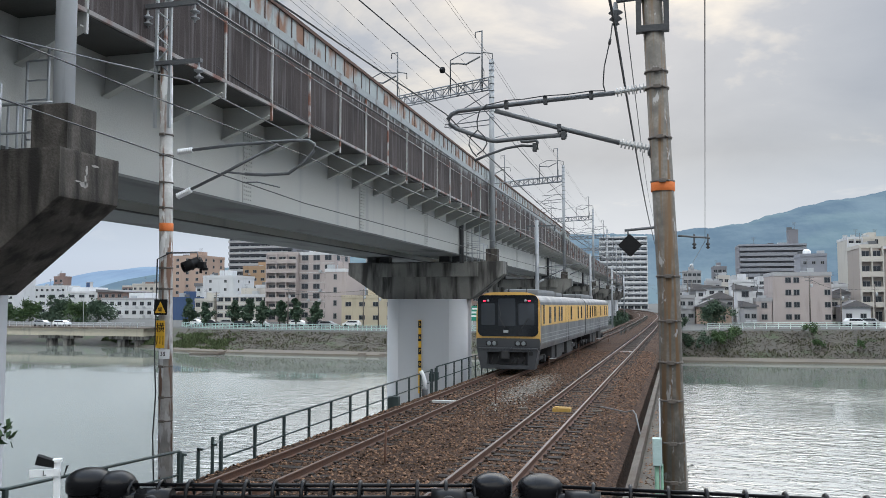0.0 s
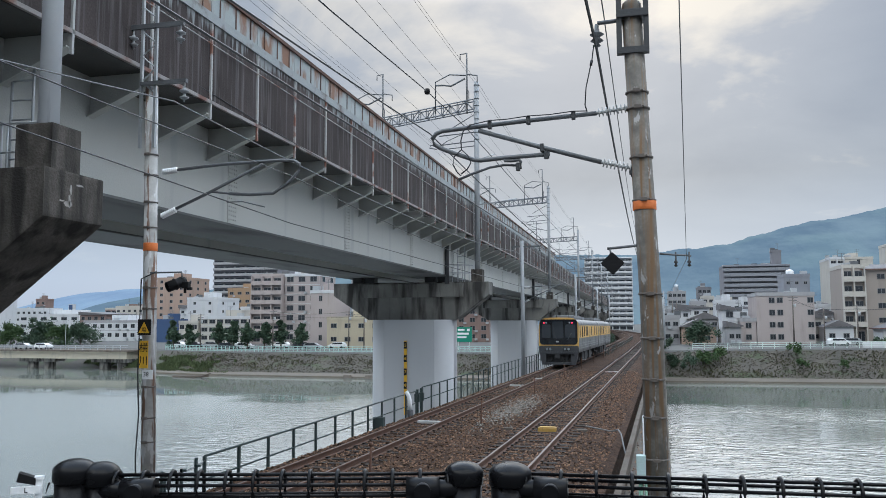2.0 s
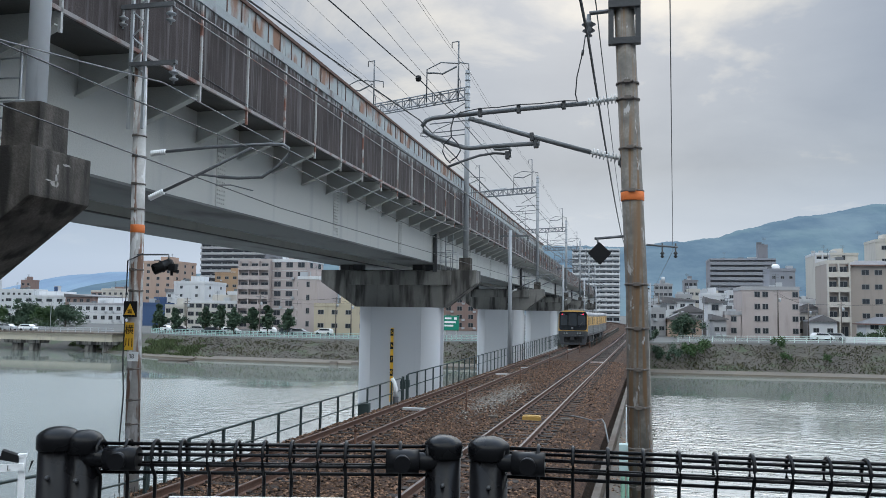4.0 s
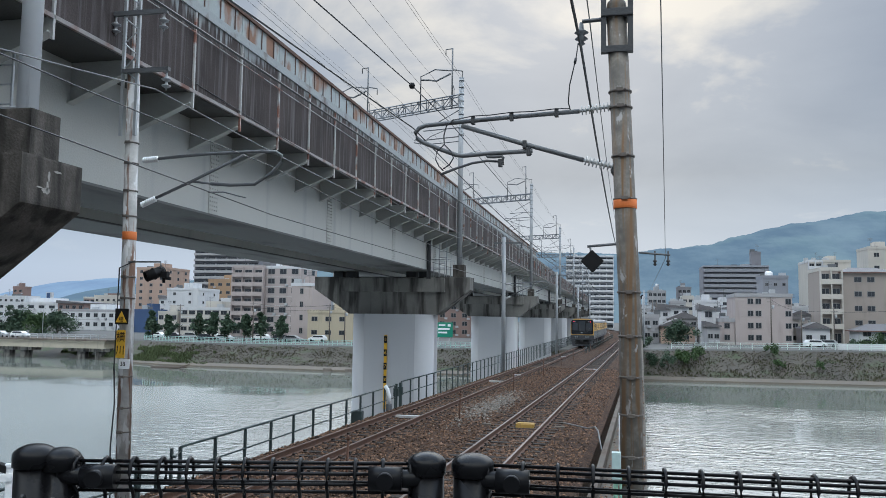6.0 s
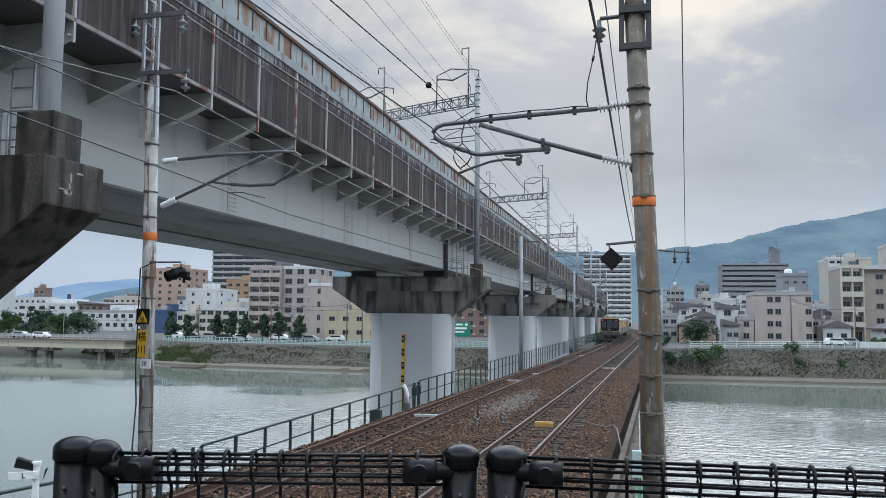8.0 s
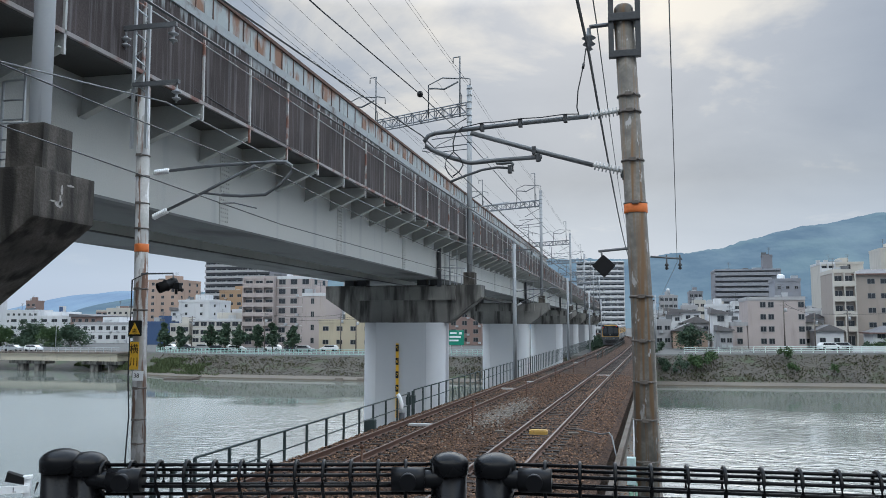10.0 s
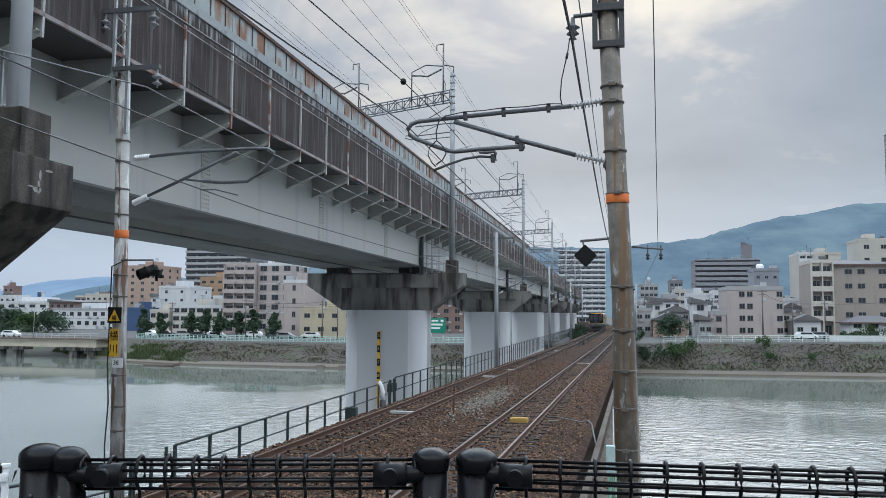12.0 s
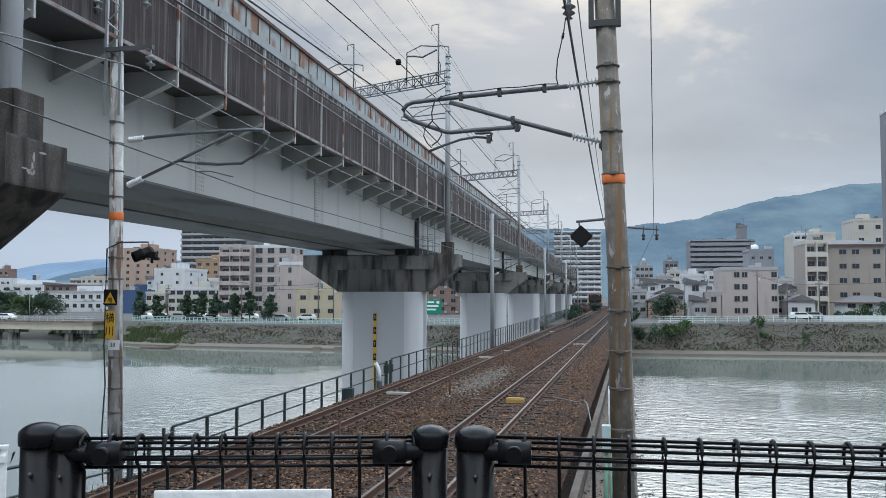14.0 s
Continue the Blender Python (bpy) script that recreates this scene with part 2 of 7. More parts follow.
M["glass"] = plain("window_glass", (0.028, 0.032, 0.038), 0.12, spec=0.5)
M["frame"] = plain("window_frame", (0.20, 0.20, 0.20), 0.5)


def gravel(name, dark, lite, cell=16.0, bump=1.0):
    m = bpy.data.materials.new(name)
    m.use_nodes = True
    n, l = m.node_tree.nodes, m.node_tree.links
    b = n["Principled BSDF"]
    b.inputs["Roughness"].default_value = 0.95
    b.inputs["Specular IOR Level"].default_value = 0.2
    tc = n.new("ShaderNodeTexCoord")
    v = n.new("ShaderNodeTexVoronoi")
    v.inputs["Scale"].default_value = cell
    l.new(tc.outputs["Object"], v.inputs["Vector"])
    bw = n.new("ShaderNodeRGBToBW")
    l.new(v.outputs["Color"], bw.inputs[0])
    big = n.new("ShaderNodeTexNoise")
    big.inputs["Scale"].default_value, big.inputs["Detail"].default_value = 0.5, 5
    l.new(tc.outputs["Object"], big.inputs["Vector"])
    x = n.new("ShaderNodeMix")
    x.data_type = "RGBA"
    x.inputs[6].default_value, x.inputs[7].default_value = (*dark, 1), (*lite, 1)
    l.new(bw.outputs[0], x.inputs[0])
    y = n.new("ShaderNodeMix")
    y.data_type, y.blend_type = "RGBA", "MULTIPLY"
    y.inputs[0].default_value = 0.6
    l.new(x.outputs[2], y.inputs[6])
    mr = n.new("ShaderNodeMapRange")
    mr.inputs["From Min"].default_value, mr.inputs["From Max"].default_value = 0.3, 0.7
    mr.inputs["To Min"].default_value, mr.inputs["To Max"].default_value = 0.5, 1.35
    l.new(big.outputs[0], mr.inputs[0])
    l.new(mr.outputs[0], y.inputs[7])
    l.new(y.outputs[2], b.inputs["Base Color"])
    bp = n.new("ShaderNodeBump")
    bp.inputs["Strength"].default_value, bp.inputs["Distance"].default_value = bump, 0.05
    bp.invert = True
    l.new(v.outputs["Distance"], bp.inputs["Height"])
    l.new(bp.outputs[0], b.inputs["Normal"])
    return m


M["ballast"] = gravel("brown_ballast", (0.008, 0.0055, 0.0045), (0.112, 0.064, 0.041))
M["paleballast"] = gravel("fresh_ballast", (0.09, 0.08, 0.07), (0.36, 0.33, 0.30))


def stone_mat(name, dark, lite):
    m = bpy.data.materials.new(name)
    m.use_nodes = True
    n, l = m.node_tree.nodes, m.node_tree.links
    b = n["Principled BSDF"]
    b.inputs["Roughness"].default_value = 0.95
    b.inputs["Specular IOR Level"].default_value = 0.2
    g = n.new("ShaderNodeNewGeometry")
    x = n.new("ShaderNodeMix")
    x.data_type = "RGBA"
    x.inputs[6].default_value, x.inputs[7].default_value = (*dark, 1), (*lite, 1)
    l.new(g.outputs["Random Per Island"], x.inputs[0])
    l.new(x.outputs[2], b.inputs["Base Color"])
    return m


M["stones"] = stone_mat("ballast_stones", (0.010, 0.007, 0.005), (0.27, 0.165, 0.108))
M["palestones"] = stone_mat("pale_stones", (0.09, 0.078, 0.066), (0.34, 0.315, 0.28))


def leaf_mat(name, dark, lite):
    m = stone_mat(name, dark, lite)
    m.node_tree.nodes["Principled BSDF"].inputs["Roughness"].default_value = 0.7
    return m


M["leaf"] = leaf_mat("street_tree_leaves", (0.028, 0.05, 0.034), (0.08, 0.12, 0.075))
M["nearleaf"] = leaf_mat("shrub_leaves", (0.012, 0.024, 0.012), (0.04, 0.07, 0.03))
M["bush"] = leaf_mat("bush_leaves", (0.03, 0.06, 0.024), (0.08, 0.125, 0.05))
M["grass"] = leaf_mat("bank_grass", (0.05, 0.068, 0.032), (0.12, 0.15, 0.07))
M["bark"] = mat("bark", (0.09, 0.07, 0.055), 0.9, vary=0.3, scale=4, bump=0.5)


def bank_mat():
    m = mat("revetment", (0.082, 0.073, 0.060), 0.95, vary=0.4, scale=0.25, grain=3.0, bump=0.8, stain=(0.055, 0.07, 0.035), stain_at=(0.5, 0.66), stretch=(0.22, 0.5, 0.5))
    return m


M["bank"] = bank_mat()
M["land"] = mat("town_ground", (0.085, 0.085, 0.08), 0.9, vary=0.25, scale=0.1, grain=2.0)
M["path"] = mat("embankment_asphalt", (0.07, 0.07, 0.07), 0.9, vary=0.25, scale=0.8, grain=60)

# water
wm = bpy.data.materials.new("river_water")
wm.use_nodes = True
n_, l_ = wm.node_tree.nodes, wm.node_tree.links
b_ = n_["Principled BSDF"]
b_.inputs["Base Color"].default_value = (0.15, 0.165, 0.145, 1)
b_.inputs["IOR"].default_value = 4.6
tc_ = n_.new("ShaderNodeTexCoord")


def wrange(value, a, b, lo, hi):
    r = n_.new("ShaderNodeMapRange")
    for k, v in zip(("From Min", "From Max", "To Min", "To Max"), (a, b, lo, hi)):
        r.inputs[k].default_value = v
    l_.new(value, r.inputs[0])
    return r.outputs[0]


def wcalc(op, a, b):
    m = n_.new("ShaderNodeMath")
    m.operation = op
    for i, v in enumerate((a, b)):
        if isinstance(v, (int, float)):
            m.inputs[i].default_value = v
        else:
            l_.new(v, m.inputs[i])
    return m.outputs[0]


def wnoise(scale, detail, stretch, turn=0.0, distortion=0.0):
    p = n_.new("ShaderNodeMapping")
    p.inputs["Scale"].default_value, p.inputs["Rotation"].default_value = stretch, (0, 0, radians(turn))
    l_.new(tc_.outputs["Object"], p.inputs[0])
    t = n_.new("ShaderNodeTexNoise")
    t.inputs["Scale"].default_value, t.inputs["Detail"].default_value, t.inputs["Distortion"].default_value = scale, detail, distortion
    l_.new(p.outputs[0], t.inputs["Vector"])
    return t.outputs[0]


ripple = wnoise(0.85, 3, (0.75, 1.3, 1.0), 12, 0.8)
patches = wnoise(0.045, 3, (1, 1, 1))
sp_ = n_.new("ShaderNodeSeparateXYZ")
l_.new(tc_.outputs["Object"], sp_.inputs[0])
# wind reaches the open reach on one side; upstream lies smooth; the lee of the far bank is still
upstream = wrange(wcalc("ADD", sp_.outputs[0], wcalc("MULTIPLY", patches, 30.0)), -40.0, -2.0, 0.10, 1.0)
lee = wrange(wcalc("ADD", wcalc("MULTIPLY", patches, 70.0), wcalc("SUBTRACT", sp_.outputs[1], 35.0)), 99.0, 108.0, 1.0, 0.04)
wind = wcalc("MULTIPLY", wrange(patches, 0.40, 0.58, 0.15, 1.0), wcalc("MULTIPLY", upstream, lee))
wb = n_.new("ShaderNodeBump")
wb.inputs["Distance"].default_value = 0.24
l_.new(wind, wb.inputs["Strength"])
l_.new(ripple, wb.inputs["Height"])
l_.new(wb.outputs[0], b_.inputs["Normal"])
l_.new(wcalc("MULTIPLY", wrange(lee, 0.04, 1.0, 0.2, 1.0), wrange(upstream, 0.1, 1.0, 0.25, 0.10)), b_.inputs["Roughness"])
M["water"] = wm


def haze_mat(name, color, glow, patch, dim, lit):
    """Wooded hills; emission paints in the haze of kilometres of air."""
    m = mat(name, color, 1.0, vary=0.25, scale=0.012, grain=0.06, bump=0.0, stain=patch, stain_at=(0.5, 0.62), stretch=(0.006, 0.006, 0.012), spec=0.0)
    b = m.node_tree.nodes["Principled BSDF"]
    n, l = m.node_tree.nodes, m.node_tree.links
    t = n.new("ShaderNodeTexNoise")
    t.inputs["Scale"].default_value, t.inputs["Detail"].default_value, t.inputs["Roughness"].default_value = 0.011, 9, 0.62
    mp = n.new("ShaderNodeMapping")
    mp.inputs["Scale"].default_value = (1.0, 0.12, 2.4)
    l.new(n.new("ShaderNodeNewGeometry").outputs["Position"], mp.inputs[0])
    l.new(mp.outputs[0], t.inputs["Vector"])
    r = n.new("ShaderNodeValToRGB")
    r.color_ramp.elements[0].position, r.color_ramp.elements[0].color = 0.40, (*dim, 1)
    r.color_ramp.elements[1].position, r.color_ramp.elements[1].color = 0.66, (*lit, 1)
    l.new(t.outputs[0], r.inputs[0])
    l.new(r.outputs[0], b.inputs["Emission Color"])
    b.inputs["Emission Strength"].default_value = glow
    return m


# bluish emission stands in for air haze over the slopes
M["hill"] = haze_mat("near_hills", (0.035, 0.045, 0.046), 0.74, (0.05, 0.065, 0.055), (0.145, 0.225, 0.32), (0.25, 0.345, 0.425))
M["farhill"] = haze_mat("far_hills", (0.07, 0.085, 0.10), 0.90, (0.08, 0.10, 0.11), (0.185, 0.28, 0.43), (0.215, 0.315, 0.46))


# ---- building blocks ----
def box(bm, x0, x1, y0, y1, z0, z1, bevel=0.0):
    vs = [bm.verts.new((x, y, z)) for z in (z0, z1) for y in (y0, y1) for x in (x0, x1)]
    fs = [bm.faces.new([vs[i] for i in q]) for q in ((0, 2, 3, 1), (4, 5, 7, 6), (0, 1, 5, 4), (2, 6, 7, 3), (0, 4, 6, 2), (1, 3, 7, 5))]
    if bevel:
        es = list({e for f in fs for e in f.edges})
        bmesh.ops.bevel(bm, geom=es, offset=bevel, segments=2, affect="EDGES", profile=0.7)
    return fs


def tube(bm, pts, r, seg=8, r_end=None, cap=True, radii=None):
    """A round bar along the points, r to r_end thick."""
    pts = [Vector(p) for p in pts]
    r_end = r if r_end is None else r_end
    rings = []
    for i, p in enumerate(pts):
        d = (pts[min(i + 1, len(pts) - 1)] - pts[max(i - 1, 0)]).normalized()
        side = d.cross(Vector((0, 0, 1)))
        if side.length < 0.05:
            side = d.cross(Vector((0, 1, 0)))
        side.normalize()
        up = side.cross(d)
        rad = radii[i] if radii else r + (r_end - r) * i / max(1, len(pts) - 1)
        rings.append([bm.verts.new(p + rad * (math.cos(a) * side + math.sin(a) * up)) for a in (2 * math.pi * k / seg for k in range(seg))])
    for a, b in zip(rings, rings[1:]):
        for k in range(seg):
            f = bm.faces.new((a[k], b[k], b[(k + 1) % seg], a[(k + 1) % seg]))
            f.smooth = seg > 5
    if cap:
        bm.faces.new(rings[0])
        bm.faces.new(rings[-1][::-1])


def lathe(bm, at, profile, seg=14, axis="Z"):
    """A turned shape: profile of (radius, height) pairs about an axis through at."""
    at = Vector(at)
    rings = []
    for r, h in profile:
        ring = []
        for k in range(seg):
            a = 2 * math.pi * k / seg
            u, v = r * math.cos(a), r * math.sin(a)
            ring.append(bm.verts.new(at + Vector({"Z": (u, v, h), "Y": (u, h, v), "X": (h, u, v)}[axis])))
        rings.append(ring)
    for a, b in zip(rings, rings[1:]):
        for k in range(seg):
            bm.faces.new((a[k], a[(k + 1) % seg], b[(k + 1) % seg], b[k])).smooth = True
    bm.faces.new(rings[0][::-1])
    bm.faces.new(rings[-1])


def extrude(bm, outline, axis, a, b):
    """A prism: a 2D outline swept along an axis. axis X: outline (y, z); Y: (x, z); Z: (x, y)."""
    def at(p, h):
        return {"X": (h, p[0], p[1]), "Y": (p[0], h, p[1]), "Z": (p[0], p[1], h)}[axis]
    lo = [bm.verts.new(at(p, a)) for p in outline]
    hi = [bm.verts.new(at(p, b)) for p in outline]
    n = len(outline)
    bm.faces.new(lo)
    bm.faces.new(hi[::-1])
    for k in range(n):
        bm.faces.new((lo[k], lo[(k + 1) % n], hi[(k + 1) % n], hi[k]))


def mesh_of(name, bm, *mats, recalc=True):
    if recalc:
        bmesh.ops.recalc_face_normals(bm, faces=bm.faces)
    me = bpy.data.meshes.new(name)
    bm.to_mesh(me)
    bm.free()
    for m in mats:
        me.materials.append(m)
    return me


def part(name, bm, material, parent=None, label="", at=None, recalc=True):
    """Links a bmesh as one mesh object under a thing or a part."""
    ob = new(name, mesh_of(name, bm, *(material if isinstance(material, (list, tuple)) else (material,)), recalc=recalc))
    if parent:
        ob.parent = parent
    if at is not None:
        ob.matrix_basis = at
    if label:
        tagged(ob, label)
    return ob


def split(name, bm, material, parent, label=""):
    """Links each connected piece of a bmesh as a part of its own."""
    bm.verts.ensure_lookup_table()
    seen = set()
    for v in bm.verts:
        if v in seen:
            continue
        island, todo = [], [v]
        seen.add(v)
        while todo:
            u = todo.pop()
            island.append(u)
            for e in u.link_edges:
                w = e.other_vert(u)
                if w not in seen:
                    seen.add(w)
                    todo.append(w)
        one = bmesh.new()
        twin = {u: one.verts.new(u.co) for u in island}
        for f in {f for u in island for f in u.link_faces}:
            one.faces.new([twin[u] for u in f.verts]).smooth = f.smooth
        part(name, one, material, parent, label)
    bm.free()


def put(name, me, parent, at, label=""):
    """One more object on a shared mesh."""
    ob = new(name, me)
    ob.parent, ob.matrix_basis = parent, at
    if label:
        tagged(ob, label)
    return ob


def thing(name, at, label, category, group="", kind=""):
    ob = new(name)
    ob.empty_display_size = 0.2
    ob.matrix_basis = at
    return tagged(ob, label, category, group, kind)


def B():
    return bmesh.new()


def rounded(x0, x1, y0, y1, r, seg=6):
    out = []
    for cx, cy, a0 in ((x1 - r, y1 - r, 0), (x0 + r, y1 - r, 90), (x0 + r, y0 + r, 180), (x1 - r, y0 + r, 270)):
        for k in range(seg + 1):
            a = radians(a0 + 90 * k / seg)
            out.append((cx + r * math.cos(a), cy + r * math.sin(a)))
    return out


# ---- ground and water ----
EYE_Z = 2.8
WATER_Z = -7.6


def bank_y(x):
    """Waterline of the far bank."""
    return 145.5 + 0.06 * max(0, x) + 0.05 * max(0, -x - 48) + 18.0 / (1 + math.exp((x + 106) / 7.0))


def build_ground():
    bm = B()
    xs = [-2500, -1200, -600, -300, -200] + [-172 + 4 * i for i in range(87)] + [200, 300, 600, 1200, 2500]
    rows = []
    for x in xs:
        w = bank_y(x)
        top = -3.2 + 1.3 / (1 + math.exp(-x / 16.0))
        line = [(-400, 1.0), (-30, 1.0), (3.2, 1.05), (4.6, 0.95), (8.5, -3.0), (13.0, -8.6), (30, -10.5), (w - 8, -9.0), (w, WATER_Z + 0.02), (w + 0.8, WATER_Z + 0.45), (w + 1.6, WATER_Z + 0.6), (w + 8.0, top - 0.25), (w + 8.6, top), (w + 30, top), (w + 120, top + 0.3), (700, top + 1.0), (4000, 6.0)]
        row = []
        for k, (y, z) in enumerate(line):
            j = 0.22 * noise.noise((x * 0.21, y * 0.3, 1.7)) if 9 <= k <= 11 else 0
            row.append(bm.verts.new((x, y + (j * 2 if k == 10 else 0), z + j)))
        rows.append(row)
    for a, b in zip(rows, rows[1:]):
        for k in range(len(a) - 1):
            f = bm.faces.new((a[k], b[k], b[k + 1], a[k + 1]))
            f.material_index = 1 if 3 <= k <= 10 else (2 if k <= 2 else 0)
            f.smooth = 8 <= k <= 10
    return tagged(part("ground", bm, (M["land"], M["bank"], M["path"])), "river banks of stone and grass with flat town land behind", "ground", kind="structure")


build_ground()
bm = B()
vs = [bm.verts.new(p) for p in ((-900, 6, WATER_Z), (900, 6, WATER_Z), (900, 300, WATER_Z), (-900, 300, WATER_Z))]
bm.faces.new(vs)
tagged(part("water", bm, M["water"]), "calm grey-green river with patches of ripples", "river", kind="structure")


def ridge(name, dist, control, material, seed, depth):
    """A wooded ridge: heights glide through the control pairs (x, height), with small bumps on the crest."""
    bm = B()
    rows = []
    x0, x1 = control[0][0], control[-1][0]
    steps = 900
    for i in range(steps + 1):
        x = x0 + (x1 - x0) * i / steps
        h = float(np.interp(x, [c[0] for c in control], [c[1] for c in control]))
        h += 0.010 * dist * 0.35 * (noise.noise((x / dist * 14, seed, 0)) + 0.6 * noise.noise((x / dist * 45, seed, 3)) + 0.35 * noise.noise((x / dist * 160, seed, 5)) + 0.30 * noise.noise((x / dist * 420, seed, 8))) * min(1, h / 40)
        row = []
        for k in range(13):
            u = k / 12
            z = -5 + (h + 5) * math.sin(u * math.pi / 2) ** 1.1
            wob = 0.12 * depth * noise.noise((x / dist * 9, u * 3, seed)) * (1 - u)
            row.append(bm.verts.new((x, dist - depth * (1 - u) + wob, z)))
        rows.append(row)
    for a, b in zip(rows, rows[1:]):
        for k in range(12):
            bm.faces.new((a[k], b[k], b[k + 1], a[k + 1])).smooth = True
    return tagged(part(name, bm, material), "wooded hills with blue haze painted in", "hills", kind="structure")

RIGHT_HILLS = [(-900, 60), (-400, 105), (-140, 122), (10, 118), (59, 127), (97, 127), (154, 139), (247, 162), (319, 173), (396, 188), (454, 190), (589, 172), (900, 120), (1600, 60)]
LEFT_HILLS = [(-3200, 60), (-2365, 22), (-2141, 29), (-1998, 77), (-1869, 111), (-1741, 127), (-1650, 121), (-1537, 114), (-1448, 110), (-1087, 137), (-900, 120), (-300, 90), (300, 60)]
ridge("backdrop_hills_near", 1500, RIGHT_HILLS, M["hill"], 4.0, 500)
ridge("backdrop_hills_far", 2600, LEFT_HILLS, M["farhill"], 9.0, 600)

# ---- railway ----
GAUGE = 1.067
RIGHT0, LEFT0, DRIFT = -3.44, -7.42, 0.0248


def rail_z(y):
    """Height of the rail heads along the line."""
    return float(np.interp(y, (-10, 0, 37, 73, 100, 150, 215, 400), (-0.19, -0.22, -0.37, -0.57, -0.74, -0.74, -0.45, 0.2)))


def line_x(x0, y):
    """Plan of the line: straight over the river, then easing to the left."""
    return x0 + DRIFT * y - 0.0009 * max(0.0, y - 172) ** 2


def stations(a, b, step):
    k = int((b - a) / step)
    return [a + (b - a) * i / k for i in range(k + 1)]


def sweep(bm, section, ys, x0, dz=0.0, mats=None):
    """Carries a cross-section (dx, dz) along a line."""
    rows = [[bm.verts.new((line_x(x0, y) + dx, y, rail_z(y) + dz + h)) for dx, h in section] for y in ys]
    n = len(section)
    for a, b in zip(rows, rows[1:]):
        for k in range(n - 1):
            f = bm.faces.new((a[k], b[k], b[k + 1], a[k + 1]))
            if mats:
                f.material_index = mats[k]
    return rows


ys = stations(3.0, 330, 4.0)
bm = B()
bed = [(-2.1, -1.6), (-2.0, -0.62), (-1.25, -0.172), (1.25, -0.162), (2.6, -0.19), (4.5, -0.162), (5.5, -0.21), (6.15, -0.50), (6.15, -1.6)]
rows = sweep(bm, [(dx, h) for dx, h in bed], ys, LEFT0)
tagged(part("track_bed", bm, M["ballast"], recalc=False), "brown stone ballast bed under two tracks", "ballast", kind="structure")


def rail_mesh(x0, side):
    bm = B()
    c = side * (GAUGE / 2 + 0.032)
    prof = [(-0.062, -0.153), (-0.062, -0.14), (-0.01, -0.125), (-0.009, -0.04), (-0.032, -0.03), (-0.032, -0.004), (-0.026, 0.0), (0.026, 0.0), (0.032, -0.004), (0.032, -0.03), (0.009, -0.04), (0.01, -0.125), (0.062, -0.14), (0.062, -0.153)]
    idx = [0, 0, 0, 0, 0, 0, 1, 0, 0, 0, 0, 0, 0]
    sweep(bm, [(c + dx, h) for dx, h in prof], stations(3.0, 330, 3.0), x0, mats=idx)
    return bm


def build_track(x0, label, head):
    t = thing("railway_track", pose(0, 0, 0), label, "railway track", kind="structure")
    for side in (-1, 1):
        part("rail", rail_mesh(x0, side), (M["railrust"], head), t, "steel rail with rusty sides and a polished head", recalc=False)
    bm = B()
    box(bm, -1.0, 1.0, -0.11, 0.11, -0.32, -0.155, bevel=0.012)
    for s in (-1, 1):
        for e in (-1, 1):
            box(bm, s * 0.565 + e * 0.085 - 0.035, s * 0.565 + e * 0.085 + 0.035, -0.06, 0.06, -0.156, -0.118)
    me = mesh_of("sleeper", bm, M["sleeper"])
    rng = random.Random(int(-x0 * 100))
    y = 5.0
    while y < 150:
        put("sleeper", me, t, pose(line_x(x0, y) + rng.uniform(-0.02, 0.02), y, rail_z(y) + rng.uniform(-0.012, 0.008), 0, 0, -math.degrees(DRIFT) + rng.uniform(-0.7, 0.7)))
        y += 0.60 + rng.uniform(-0.03, 0.03)
    return t


track_right = build_track(RIGHT0, "railway track with dark sleepers and rusty rails", M["railtop"])
track_left = build_track(LEFT0, "railway track used by the train, rusty rails", M["dullhead"])

# concrete edge beam, walkway slab on the river side
bm = B()
sweep(bm, [(-0.07, -0.62), (-0.07, -0.02), (0.07, 0.0), (0.08, -0.62)], stations(3, 170, 4), -0.92, dz=-0.16)
tagged(part("kerb", bm, M["kerb"], recalc=False), "worn concrete edge beam along the ballast", "kerb", kind="structure")
bm = B()
sweep(bm, [(0.085, -0.9), (0.085, -0.27), (1.02, -0.29), (1.04, -1.0), (0.085, -1.0)], stations(3, 170, 4), -0.92, dz=-0.1)
tagged(part("walkway_slab", bm, M["slab"], recalc=False), "concrete walkway slab with scattered stones", "walkway", kind="structure")
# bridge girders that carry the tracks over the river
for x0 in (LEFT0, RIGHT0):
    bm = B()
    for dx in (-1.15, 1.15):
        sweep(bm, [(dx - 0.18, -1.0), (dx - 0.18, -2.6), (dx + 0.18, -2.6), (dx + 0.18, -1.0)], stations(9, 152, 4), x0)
    tagged(part("railway_girder", bm, M["shadesteel"], recalc=False), "steel plate girder under the railway track", "girder", kind="structure")

# ---- elevated railway ----
PIERS = [11.05, 48.0, 88.0, 131.0, 170.0, 210.0, 250.0]
DECK_X, WEB_X, WEB2_X = -9.8, -11.2, -17.8
DECK_Z, TOP_Z, GIRD_Z = 7.9, 10.8, 5.55
Y0, Y1 = -14.0, 290.0

via = thing("viaduct", pose(0, 0, 0), "elevated railway of grey steel girders with weathered panels", "viaduct", kind="structure")


def girder(xa, xb):
    """A box girder between two web planes, with flanges and bottom plate."""
    bm = B()
    box(bm, xa, xb, Y0, Y1, GIRD_Z + 0.03, DECK_Z + 0.1)
    # bottom plate gets the second material, with underside shade painted in
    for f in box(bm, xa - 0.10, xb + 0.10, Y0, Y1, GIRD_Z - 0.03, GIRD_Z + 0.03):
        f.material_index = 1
    return bm


